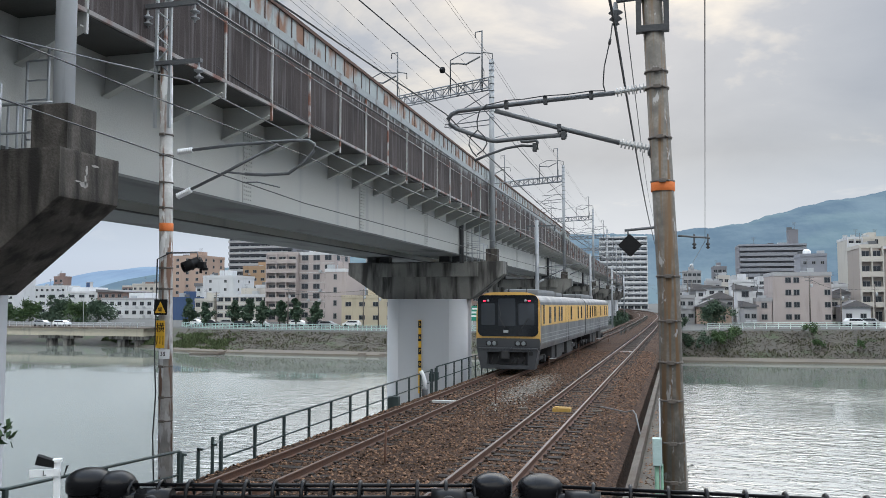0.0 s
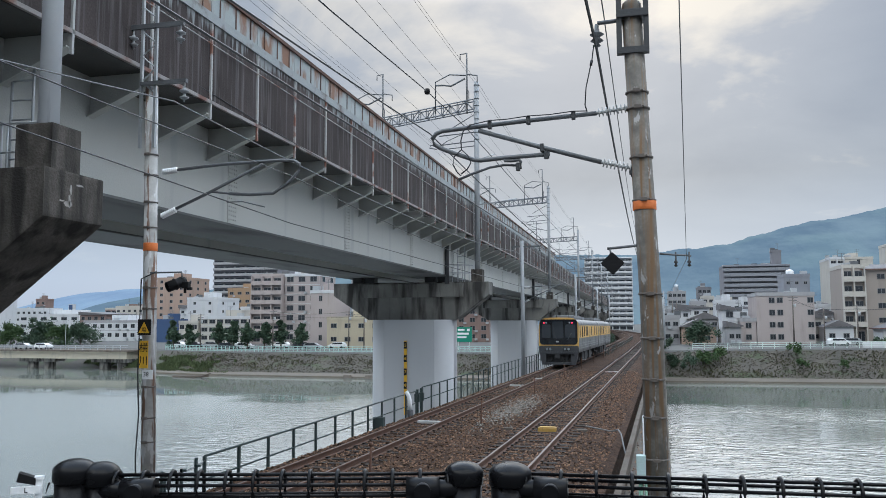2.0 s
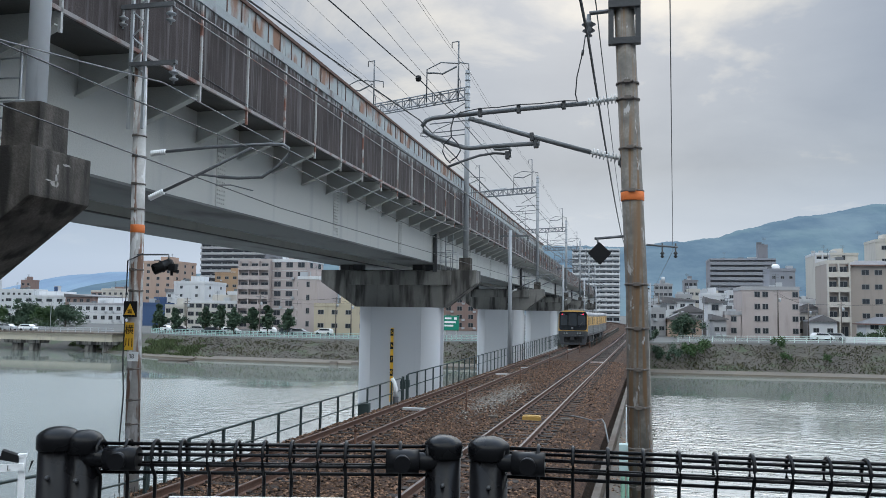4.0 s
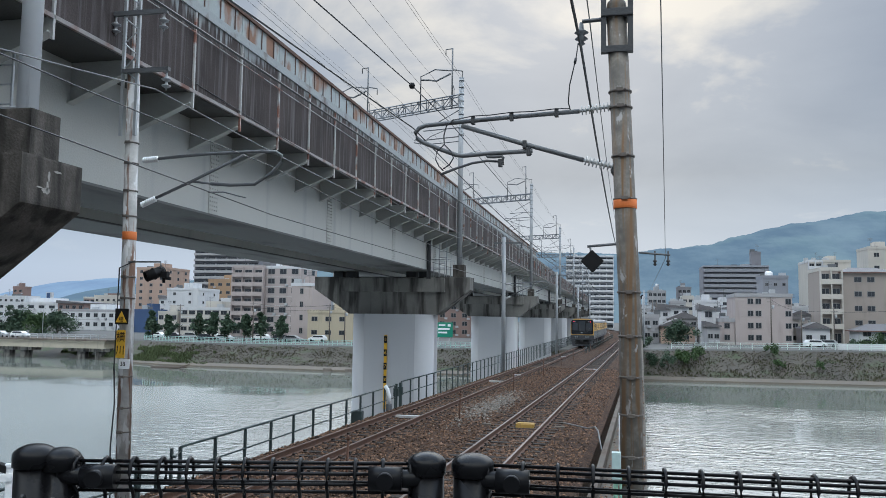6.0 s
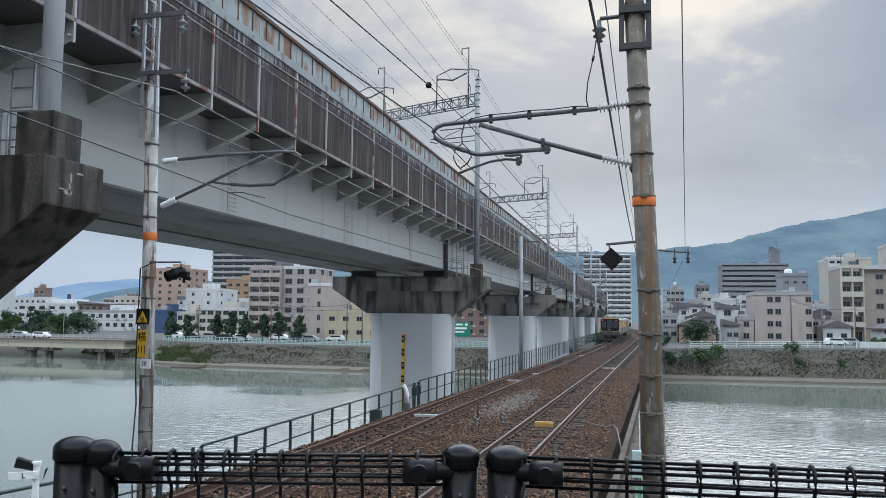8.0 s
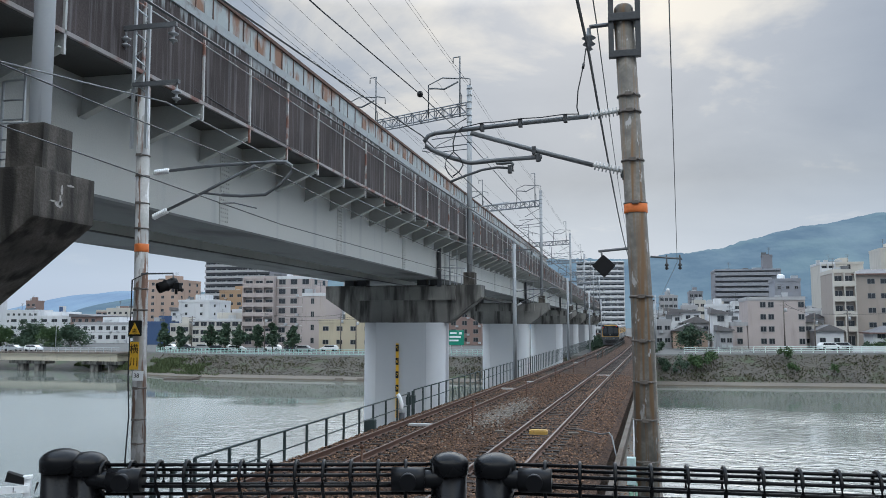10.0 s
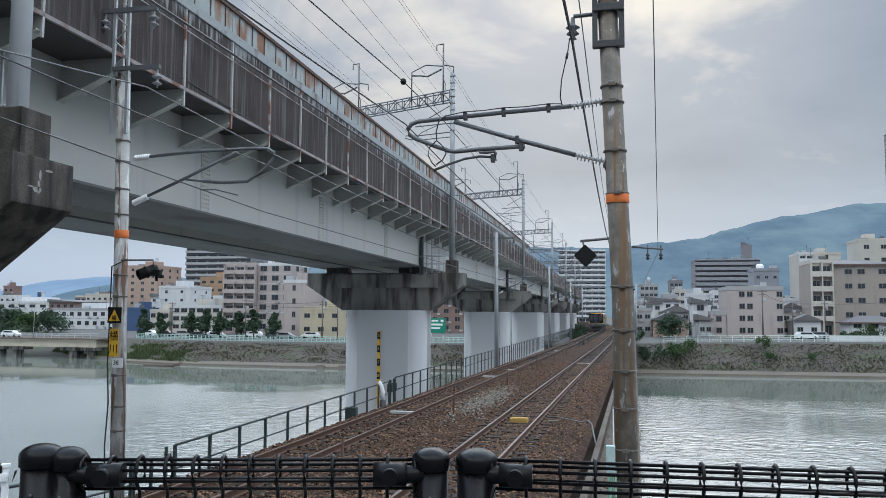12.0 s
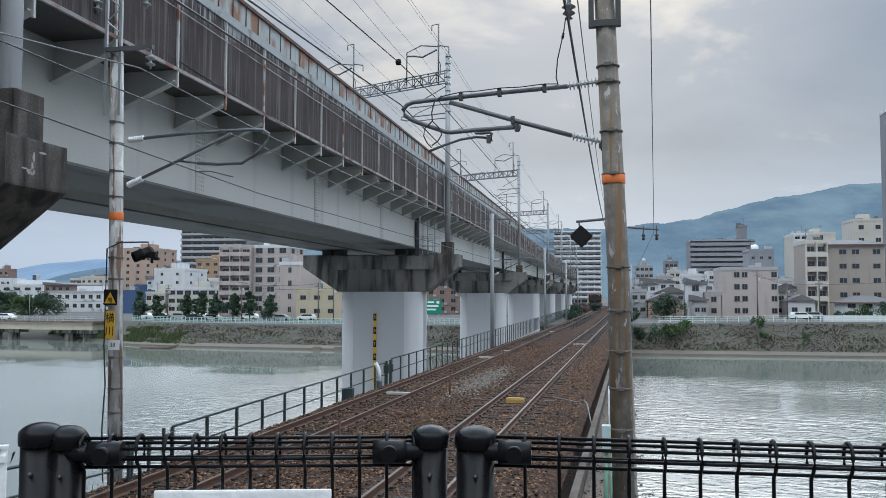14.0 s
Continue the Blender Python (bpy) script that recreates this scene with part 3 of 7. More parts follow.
part("girder", girder(WEB_X - 2.3, WEB_X), (M["girder"], M["shadeplate"]), via, "pale grey painted box girder")
part("girder", girder(WEB2_X, WEB2_X + 2.3), (M["girder"], M["shadeplate"]), via, "pale grey painted box girder")
# cross beams in steel with the gap's shade painted in
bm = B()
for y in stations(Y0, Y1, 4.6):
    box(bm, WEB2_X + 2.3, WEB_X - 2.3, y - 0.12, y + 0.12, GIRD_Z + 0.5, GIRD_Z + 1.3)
split("cross_beam", bm, M["shadesteel"], via)
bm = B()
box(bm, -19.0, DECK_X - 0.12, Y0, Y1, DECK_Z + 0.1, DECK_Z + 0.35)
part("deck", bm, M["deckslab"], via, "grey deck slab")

# splice plates with rows of bolts
bm = B()
box(bm, 0, 0.02, -0.26, 0.26, GIRD_Z + 0.06, DECK_Z - 0.10)
for z in np.arange(GIRD_Z + 0.16, DECK_Z - 0.15, 0.12):
    for dy in (-0.19, -0.07, 0.07, 0.19):
        box(bm, 0.02, 0.045, dy - 0.022, dy + 0.022, z - 0.022, z + 0.022)
splice = mesh_of("splice_plate", bm, M["girder"])
bm = B()
extrude(bm, [(WEB_X, DECK_Z - 0.75), (WEB_X, DECK_Z + 0.1), (DECK_X - 0.01, DECK_Z + 0.1), (DECK_X - 0.01, DECK_Z - 0.16)], "Y", -0.015, 0.015)
extrude(bm, [(WEB_X, DECK_Z - 0.78), (WEB_X, DECK_Z - 0.75), (DECK_X - 0.01, DECK_Z - 0.16), (DECK_X - 0.01, DECK_Z - 0.19)], "Y", -0.11, 0.11)
bracket = mesh_of("bracket", bm, M["girder"])
PITCH = 2.42
n0 = -12
for k in range(n0, 100):
    y = 17.1 + PITCH * k
    if y > 260:
        break
    put("bracket", bracket, via, pose(0, y, 0))

for y in PIERS[1:5]:
    bm = B()
    tube(bm, [(WEB_X + 0.16, y - 1.25, GIRD_Z - 0.5), (WEB_X + 0.16, y - 1.25, DECK_Z + 0.05)], 0.13, 10)
    for z in (GIRD_Z + 0.4, DECK_Z - 0.5):
        lathe(bm, (WEB_X + 0.16, y - 1.25, z), [(0.135, 0), (0.145, 0.01), (0.145, 0.05), (0.135, 0.06)], 10)
    part("drain_pipe", bm, M["darksteel"], via, "dark drain pipe down the web")
for k in range(-3, 14):
    put("splice_plate", splice, via, pose(WEB_X, 20.9 + 9.35 * k, 0))

# parapet: dark weathered panels, pale rusty band, top rail, white uprights
bm = B()
box(bm, -0.10, 0, 0.012, PITCH - 0.012, DECK_Z + 0.10, TOP_Z - 0.85)
panel = mesh_of("parapet_panel", bm, M["panel"])
bm = B()
box(bm, -0.09, 0.0, 0.01, PITCH - 0.01, TOP_Z - 0.62, TOP_Z - 0.05)
bandm = mesh_of("parapet_band", bm, M["band"])
bm = B()
box(bm, -0.02, 0.02, -0.018, 0.018, TOP_Z - 0.62, TOP_Z - 0.05)
band_post = mesh_of("band_post", bm, M["rust"])
bm = B()
box(bm, 0.0, 0.05, -0.028, 0.028, DECK_Z - 0.30, TOP_Z - 0.88)
upright = mesh_of("upright", bm, M["streakwhite"])
for k in range(n0, 100):
    y = 17.1 + PITCH * k
    if y > 255:
        break
    put("parapet_panel", panel, via, pose(DECK_X, y, 0), "dark weather-streaked panel" if k == n0 else "")
    if y < 96:
        put("parapet_band", bandm, via, pose(DECK_X, y, 0), "pale painted panel with rust" if k == n0 else "")
        for dy in (0.4, 1.2, 2.0):
            put("band_post", band_post, via, pose(DECK_X, y + dy, 0))
    put("upright", upright, via, pose(DECK_X, y, 0))
bm = B()
box(bm, DECK_X - 0.12, DECK_X + 0.06, Y0, 98, TOP_Z - 0.05, TOP_Z + 0.05)
part("top_rail", bm, M["rust"], via, "rusty capping rail")
bm = B()
box(bm, DECK_X - 0.08, DECK_X + 0.04, Y0, 98, TOP_Z - 0.85, TOP_Z - 0.62)
part("pale_beam", bm, M["beam"], via, "pale grey painted beam")
bm = B()
box(bm, DECK_X - 0.02, DECK_X + 0.05, Y0, Y1, DECK_Z + 0.07, DECK_Z + 0.15)
part("edge_angle", bm, M["edge"], via, "flaked edge angle with rust")
bm = B()
tube(bm, [(DECK_X + 0.07, Y0, DECK_Z + 1.5), (DECK_X + 0.07, Y1, DECK_Z + 1.5)], 0.013, 5)
part("cable", bm, M["streakwhite"], via)
bm = B()
box(bm, -19.0, -18.9, Y0, Y1, DECK_Z, TOP_Z)
part("far_parapet", bm, M["panel"], via)


def build_pier(y, first):
    p = thing("viaduct_pier", pose(-13.35, y, 0), "white-jacketed bridge pier with a dark concrete crosshead", "bridge pier", "viaduct piers")
    bm = B()
    extrude(bm, rounded(-2.5, 2.5, -1.35, 1.35, 0.95, 12), "Z", -11.0, 2.95)
    for f in bm.faces:
        f.smooth = len(f.verts) == 4
    ob = part("shaft", bm, M["jacket"], p, "smooth white shaft")
    for f in ob.data.polygons:
        f.use_smooth = abs(f.normal.z) < 0.5 and f.area < 10
    bm = B()
    top, tip = 5.18, 4.42
    prof = [(-5.0, tip), (-5.0, top), (4.7, top), (4.7, tip), (2.75, 2.95), (-2.75, 2.95)]
    extrude(bm, prof, "Y", -0.7, 0.7)
    bmesh.ops.bevel(bm, geom=list(bm.edges), offset=0.04, segments=2, affect="EDGES", profile=0.7)
    part("crosshead", bm, M["darkconcrete"] if first else M["concrete"], p, "soot-dark concrete crosshead")
    if first:
        rng = random.Random(5)
        bm = B()
        for cy, cz, ry, rz in ((-0.16, 4.66, 0.10, 0.055), (-0.13, 4.73, 0.03, 0.10), (-0.10, 4.90, 0.035, 0.09), (0.10, 4.99, 0.12, 0.018), (-0.30, 4.70, 0.08, 0.015)):
            ring = [(cy + ry * rng.uniform(0.6, 1.1) * math.cos(a), cz + rz * rng.uniform(0.6, 1.1) * math.sin(a)) for a in (2 * math.pi * k / 11 for k in range(11))]
            lo = [bm.verts.new((4.698, u, v)) for u, v in ring]
            hi = [bm.verts.new((4.706, u, v)) for u, v in ring]
            bm.faces.new(hi)
            for k in range(11):
                bm.faces.new((lo[k], lo[(k + 1) % 11], hi[(k + 1) % 11], hi[k]))
        part("mortar_patch", bm, M["mortar"], p, "pale mortar splashes")
    bm = B()
    box(bm, -3.2, 3.2, -0.95, 0.95, top - 0.9, top - 0.08, bevel=0.03)
    part("bearing_shelf", bm, M["concrete"], p)
    for dx in (-3.6, -2.8, 1.0, 1.8):
        bm = B()
        box(bm, dx - 0.3, dx + 0.3, -0.35, 0.35, top - 0.01, GIRD_Z - 0.03, bevel=0.02)
        part("bearing", bm, M["darksteel"], p)
    bm = B()
    out = 0.27 if first else 0.0
    box(bm, 3.57 + out, 4.25 + out, -0.34, 0.34, top - 0.01, top + 0.76, bevel=0.03)
    part("plinth", bm, M["darkconcrete"], p, "concrete plinth of the mast")
    # handrail beside the plinth
    bm = B()
    for dy in (-0.6, 0.6):
        for z in (0.55, 1.05):
            tube(bm, [(2.2, dy, top + z), (3.5, dy, top + z)], 0.02, 6)
        for dx in (2.2, 2.85, 3.5):
            tube(bm, [(dx, dy, top - 0.02), (dx, dy, top + 1.05)], 0.02, 6)
    split("handrail", bm, M["galv"], p)
    return p


for i, y in enumerate(PIERS):
    build_pier(y, i == 0)


def lattice(bm, a, b, h, w, n, r=0.022):
    """A square lattice beam between two points along X."""
    a, b = Vector(a), Vector(b)
    for dy in (-w / 2, w / 2):
        for dz in (0, h):
            o = Vector((0, dy, dz))
            tube(bm, [a + o, b + o], r * 1.5, 5)
    for k in range(n):
        p, q = a.lerp(b, k / n), a.lerp(b, (k + 1) / n)
        for dy in (-w / 2, w / 2):
            o = Vector((0, dy, 0))
            up = Vector((0, 0, h))
            tube(bm, [p + o + (up if k % 2 else Vector()), q + o + (Vector() if k % 2 else up)], r, 4)
            tube(bm, [q + o, q + o + up], r, 4)


def build_mast(y, top_z):
    """A catenary mast on the plinth with its lattice beam over the elevated tracks and the wire supports."""
    g = thing("overhead_mast", pose(-9.19 if y < 30 else -9.45, y, 5.88), "pale grey steel mast carrying a lattice beam over the viaduct", "overhead mast", "viaduct masts")
    h = top_z - 5.84
    bm = B()
    tube(bm, [(0, 0, 0), (0, 0, h)], 0.165, 14, 0.15)
    part("mast_pole", bm, M["whitepole"] if y < 30 else M["mastgrey"], g)
    bm = B()
    for z in np.arange(h - 3.6, h - 0.2, 0.42):
        lathe(bm, (0, 0, z), [(0.168, 0), (0.168, 0.05)], 14)
    split("band", bm, M["steel"], g)
    bz = h - 1.75
    bm = B()
    lattice(bm, (-10.2, 4.5, bz), (-0.15, 0, bz), 0.62, 0.5, 18, 0.03)
    part("lattice_beam", bm, M["lattice"], g, "galvanised lattice beam")
    bm = B()
    for x in (-0.65, -7.0):
        dy = -0.45 * x
        tube(bm, [(x, dy, bz - 0.1), (x, dy, bz + 3.73)], 0.05, 6)
        tube(bm, [(x, dy, bz + 3.70), (x - 0.42, dy, bz + 3.66), (x - 0.42, dy, bz + 3.3)], 0.035, 6)
        tube(bm, [(x + 0.65, dy, bz + 1.85), (x + 0.65, dy, bz + 2.24), (x + 0.1, dy, bz + 2.36), (x, dy, bz + 2.30), (x - 1.1, dy, bz + 2.43), (x - 2.0, dy, bz + 2.02), (x - 2.0, dy, bz)], 0.04, 6)
        tube(bm, [(x - 2.0, dy, bz + 1.80), (x - 1.5, dy, bz + 1.78), (x - 1.0, dy, bz + 1.70), (x - 0.1, dy, bz + 2.12)], 0.055, 6)
        tube(bm, [(x + 0.12, dy, bz + 0.6), (x + 0.12, dy, bz + 1.2), (x, dy, bz + 1.5)], 0.03, 5)
    split("wire_support", bm, M["steel"], g)
    if y > 30:
        bm = B()
        tube(bm, [(0, 0, h - 3.1), (-2.35, 0, h - 3.25)], 0.035, 6)
        tube(bm, [(0, 0, h - 3.65), (-2.3, 0, h - 3.82), (-2.9, 0, h - 3.78), (-2.95, 0, h - 3.95), (-2.5, 0, h - 4.05)], 0.035, 6)
        tube(bm, [(0, 0, h - 3.95), (-2.3, 0, h - 4.1)], 0.03, 6)
        tube(bm, [(-0.1, 0, h - 2.0), (-1.75, 0, h - 2.9)], 0.03, 6)
        tube(bm, [(-2.5, 0, h - 4.05), (-1.9, 0, h - 3.6), (-0.9, 0, h - 3.2)], 0.025, 6)
        tube(bm, [(-2.2, 0, h - 4.15), (-0.9, 0, h - 4.65), (-0.1, 0, h - 4.85)], 0.03, 6)
        split("cantilever", bm, M["steel"], g, "tubular cantilever over the elevated track")
    for x, z in ((2.45, 4.28), (1.15, 7.05)):
        bm = B()
        tube(bm, [(0.1, 0, z - 0.3), (x, 0, z - 0.02)], 0.03, 6)
        part("cable_arm", bm, M["galv"], g)
    return g


for y, z in zip(PIERS, (18.2, 17.4, 17.4, 17.4, 17.4, 17.4, 17.4)):
    build_mast(y, z)

# ---- masts beside the lower tracks ----
def insulator(bm, at, axis, n=7, r=0.055, pitch=0.035, sign=1):
    prof = []
    for k in range(n):
        prof += [(0.022, k * pitch), (r, k * pitch + 0.006), (r, k * pitch + 0.012), (0.022, k * pitch + 0.018)]
    lathe(bm, at, [(a, sign * b) for a, b in prof], 12, axis)


def strain_insulator(bm, a, b, n=8, r=0.07):
    """A ribbed insulator along the line from a to b."""
    a, b = Vector(a), Vector(b)
    pts, radii = [a], [0.026]
    for k in range(n):
        u = 0.1 + 0.78 * k / (n - 1)
        for du, rr in ((-0.022, 0.026), (-0.016, r), (0.016, r), (0.022, 0.026)):
            pts.append(a.lerp(b, u + du))
            radii.append(rr)
    tube(bm, pts + [b], 0.026, 12, radii=radii + [0.026])


def build_right_mast():
    x, y, z = 0.19, 12.5, -0.95
    g = thing("catenary_mast", pose(x, y, z), "weathered concrete mast with rust stains and an orange band", "mast")
    bm = B()
    tube(bm, [(0, 0, 0), (-0.04, 0, 4), (-0.215, 0, 8.35)], 0.172, 20, 0.150)
    part("mast_pole", bm, M["polebrown"], g, "grey concrete pole streaked brown")
    for zz in (1.2, 1.75, 2.35, 2.9, 3.5, 4.15, 5.55, 6.2, 6.95, 7.2):
        bm = B()
        xx = -0.01 * zz if zz < 4 else -0.04 - 0.0402 * (zz - 4)
        lathe(bm, (xx, 0, zz), [(0.170, 0), (0.177, 0.004), (0.177, 0.026), (0.170, 0.03)], 20)
        box(bm, xx - 0.055, xx + 0.045, -0.205, -0.16, zz - 0.012, zz + 0.042, bevel=0.006)
        tube(bm, [(xx + 0.07, -0.2, zz + 0.015), (xx + 0.1, -0.13, zz + 0.015)], 0.012, 6)
        part("clamp_band", bm, M["clamp"], g)
    bm = B()
    lathe(bm, (-0.10, 0, 5.42), [(0.170, 0), (0.174, 0.004), (0.174, 0.15), (0.170, 0.154)], 20)
    part("orange_band", bm, M["orange"], g, "painted orange band")
    # frame at the head
    bm = B()
    for s in (-0.2, 0.2):
        box(bm, -0.21 + s - 0.04, -0.21 + s + 0.04, -0.16, -0.06, 7.86, 9.3, bevel=0.005)
    box(bm, -0.45, 0.03, -0.17, -0.05, 7.80, 7.90, bevel=0.005)
    box(bm, -0.45, 0.03, -0.19, 0.19, 8.36, 8.48, bevel=0.01)
    split("head_frame", bm, M["darksteel"], g, "dark steel frame round the pole head")
    bm = B()
    lathe(bm, (-0.219, 0, 8.34), [(0.150, 0), (0.150, 0.23), (0.138, 0.28), (0.105, 0.315), (0.05, 0.332), (0.005, 0.336)], 20)
    part("pole_cap", bm, M["polebrown"], g, "rounded pole head")
    # hinged cantilever with insulators
    bm = B()
    strain_insulator(bm, (-0.3, 0, 7.0), (-0.80, 0, 6.945))
    part("insulator", bm, M["porcelain"], g, "grey ribbed insulator")
    bm = B()
    strain_insulator(bm, (-0.24, 0, 6.055), (-0.74, 0, 6.185))
    part("insulator", bm, M["porcelain"], g, "grey ribbed insulator")
    bm = B()
    tube(bm, [(-0.92, -0.06, 6.975), (-1.13, -0.06, 6.985), (-1.5, -0.06, 6.955), (-1.83, -0.06, 6.955), (-2.15, -0.06, 6.925), (-2.44, -0.06, 6.92), (-2.75, -0.06, 6.865)], 0.009, 5)
    tube(bm, [(-0.80, 0, 8.02), (-0.83, 0, 7.8), (-0.93, 0, 7.36), (-0.95, 0, 7.09), (-0.92, 0, 6.97)], 0.010, 6)
    tube(bm, [(-0.835, 0, 7.78), (-0.85, 0, 7.70)], 0.022, 6)
    tube(bm, [(-2.74, -0.05, 6.88), (-2.86, -0.05, 6.78), (-2.90, -0.05, 6.62), (-2.89, -0.05, 6.48), (-3.01, -0.05, 6.37), (-3.03, -0.05, 6.25), (-2.97, -0.05, 6.13), (-2.9, -0.05, 6.06)], 0.011, 6)
    tube(bm, [(-2.89, -0.05, 6.48), (-2.78, -0.05, 6.37), (-2.74, -0.05, 6.26), (-2.80, -0.05, 6.16), (-2.9, -0.05, 6.09)], 0.011, 6)
    split("jumper_wire", bm, M["wire"], g)
    bm = B()
    tube(bm, [(-0.78, 0, 6.945), (-1.83, 0, 6.895), (-2.68, 0, 6.845), (-3.21, 0, 6.81), (-3.32, 0, 6.77), (-3.38, 0, 6.69), (-3.35, 0, 6.60), (-3.24, 0, 6.53), (-2.95, 0, 6.41), (-2.70, 0, 6.315), (-2.60, 0, 6.30), (-2.2, 0, 6.325), (-1.50, 0, 6.345)], 0.036, 9)
    tube(bm, [(-2.62, 0, 6.78), (-1.6, 0, 6.45), (-0.72, 0, 6.18)], 0.038, 9)
    tube(bm, [(-1.55, 0, 6.44), (-1.53, 0, 6.28)], 0.022, 7)
    tube(bm, [(-2.23, 0, 6.33), (-2.20, 0, 6.275), (-2.10, 0, 6.27), (-1.98, 0, 6.28), (-1.955, 0, 6.25), (-1.955, 0, 6.15), (-2.03, 0, 6.165)], 0.026, 8)
    split("cantilever", bm, M["steel"], g, "hinged tubular cantilever arm")
    bm = B()
    tube(bm, [(-2.0, 0, 6.19), (-2.2, -0.05, 6.20), (-2.42, -0.15, 6.15), (-2.66, -0.3, 6.04), (-2.85, -0.45, 5.93)], 0.02, 7)
    part("steady_arm", bm, M["darksteel"], g, "dark curved steady arm")
    bm = B()
    for xx, zz in ((-1.13, 6.93), (-1.83, 6.895), (-2.44, 6.86), (-1.62, 6.45), (-1.56, 6.335), (-2.0, 6.17)):
        box(bm, xx - 0.03, xx + 0.03, -0.05, 0.05, zz - 0.06, zz + 0.06, bevel=0.005)
    split("clip", bm, M["darksteel"], g)
    bm = B()
    for zz in (6.02, 6.98):
        box(bm, -0.31, -0.16, -0.05, 0.05, zz - 0.05, zz + 0.05, bevel=0.01)
        tube(bm, [(-0.27, -0.02, zz - 0.09), (-0.27, -0.02, zz + 0.09)], 0.018, 7)
    split("hinge", bm, M["darksteel"], g)
    # diamond board on a bracket
    bm = B()
    tube(bm, [(-0.1, 0, 4.90), (-0.66, -0.05, 4.85)], 0.022, 6)
    tube(bm, [(-0.62, -0.05, 4.86), (-0.60, -0.05, 4.72)], 0.016, 6)
    tube(bm, [(0.1, 0, 4.76), (0.55, 0, 4.72)], 0.016, 6)
    split("board_bracket", bm, M["steel"], g)
    bm = B()
    extrude(bm, [(-0.76, 4.63), (-0.59, 4.80), (-0.41, 4.63), (-0.58, 4.45)], "Y", -0.09, -0.05)
    bmesh.ops.bevel(bm, geom=list(bm.edges), offset=0.01, segments=2, affect="EDGES")
    part("diamond_board", bm, M["black"], g, "matt black diamond board")
    bm = B()
    for xx in (0.33, 0.52):
        lathe(bm, (xx, 0, 4.56), [(0.008, 0), (0.03, 0.02), (0.012, 0.045), (0.034, 0.07), (0.012, 0.095), (0.012, 0.22)], 10)
    split("small_insulator", bm, M["darksteel"], g)
    # feeder insulator on a short arm
    bm = B()
    tube(bm, [(-0.3, 0, 8.38), (-0.74, 0, 8.36)], 0.032, 6)
    part("feeder_arm", bm, M["steel"], g)
    bm = B()
    lathe(bm, (-0.75, 0, 7.98), [(0.02, 0), (0.06, 0.02), (0.03, 0.06), (0.10, 0.10), (0.04, 0.16), (0.11, 0.20), (0.04, 0.25), (0.03, 0.36)], 14)
    part("feeder_insulator", bm, M["steel"], g)
    return g


build_right_mast()


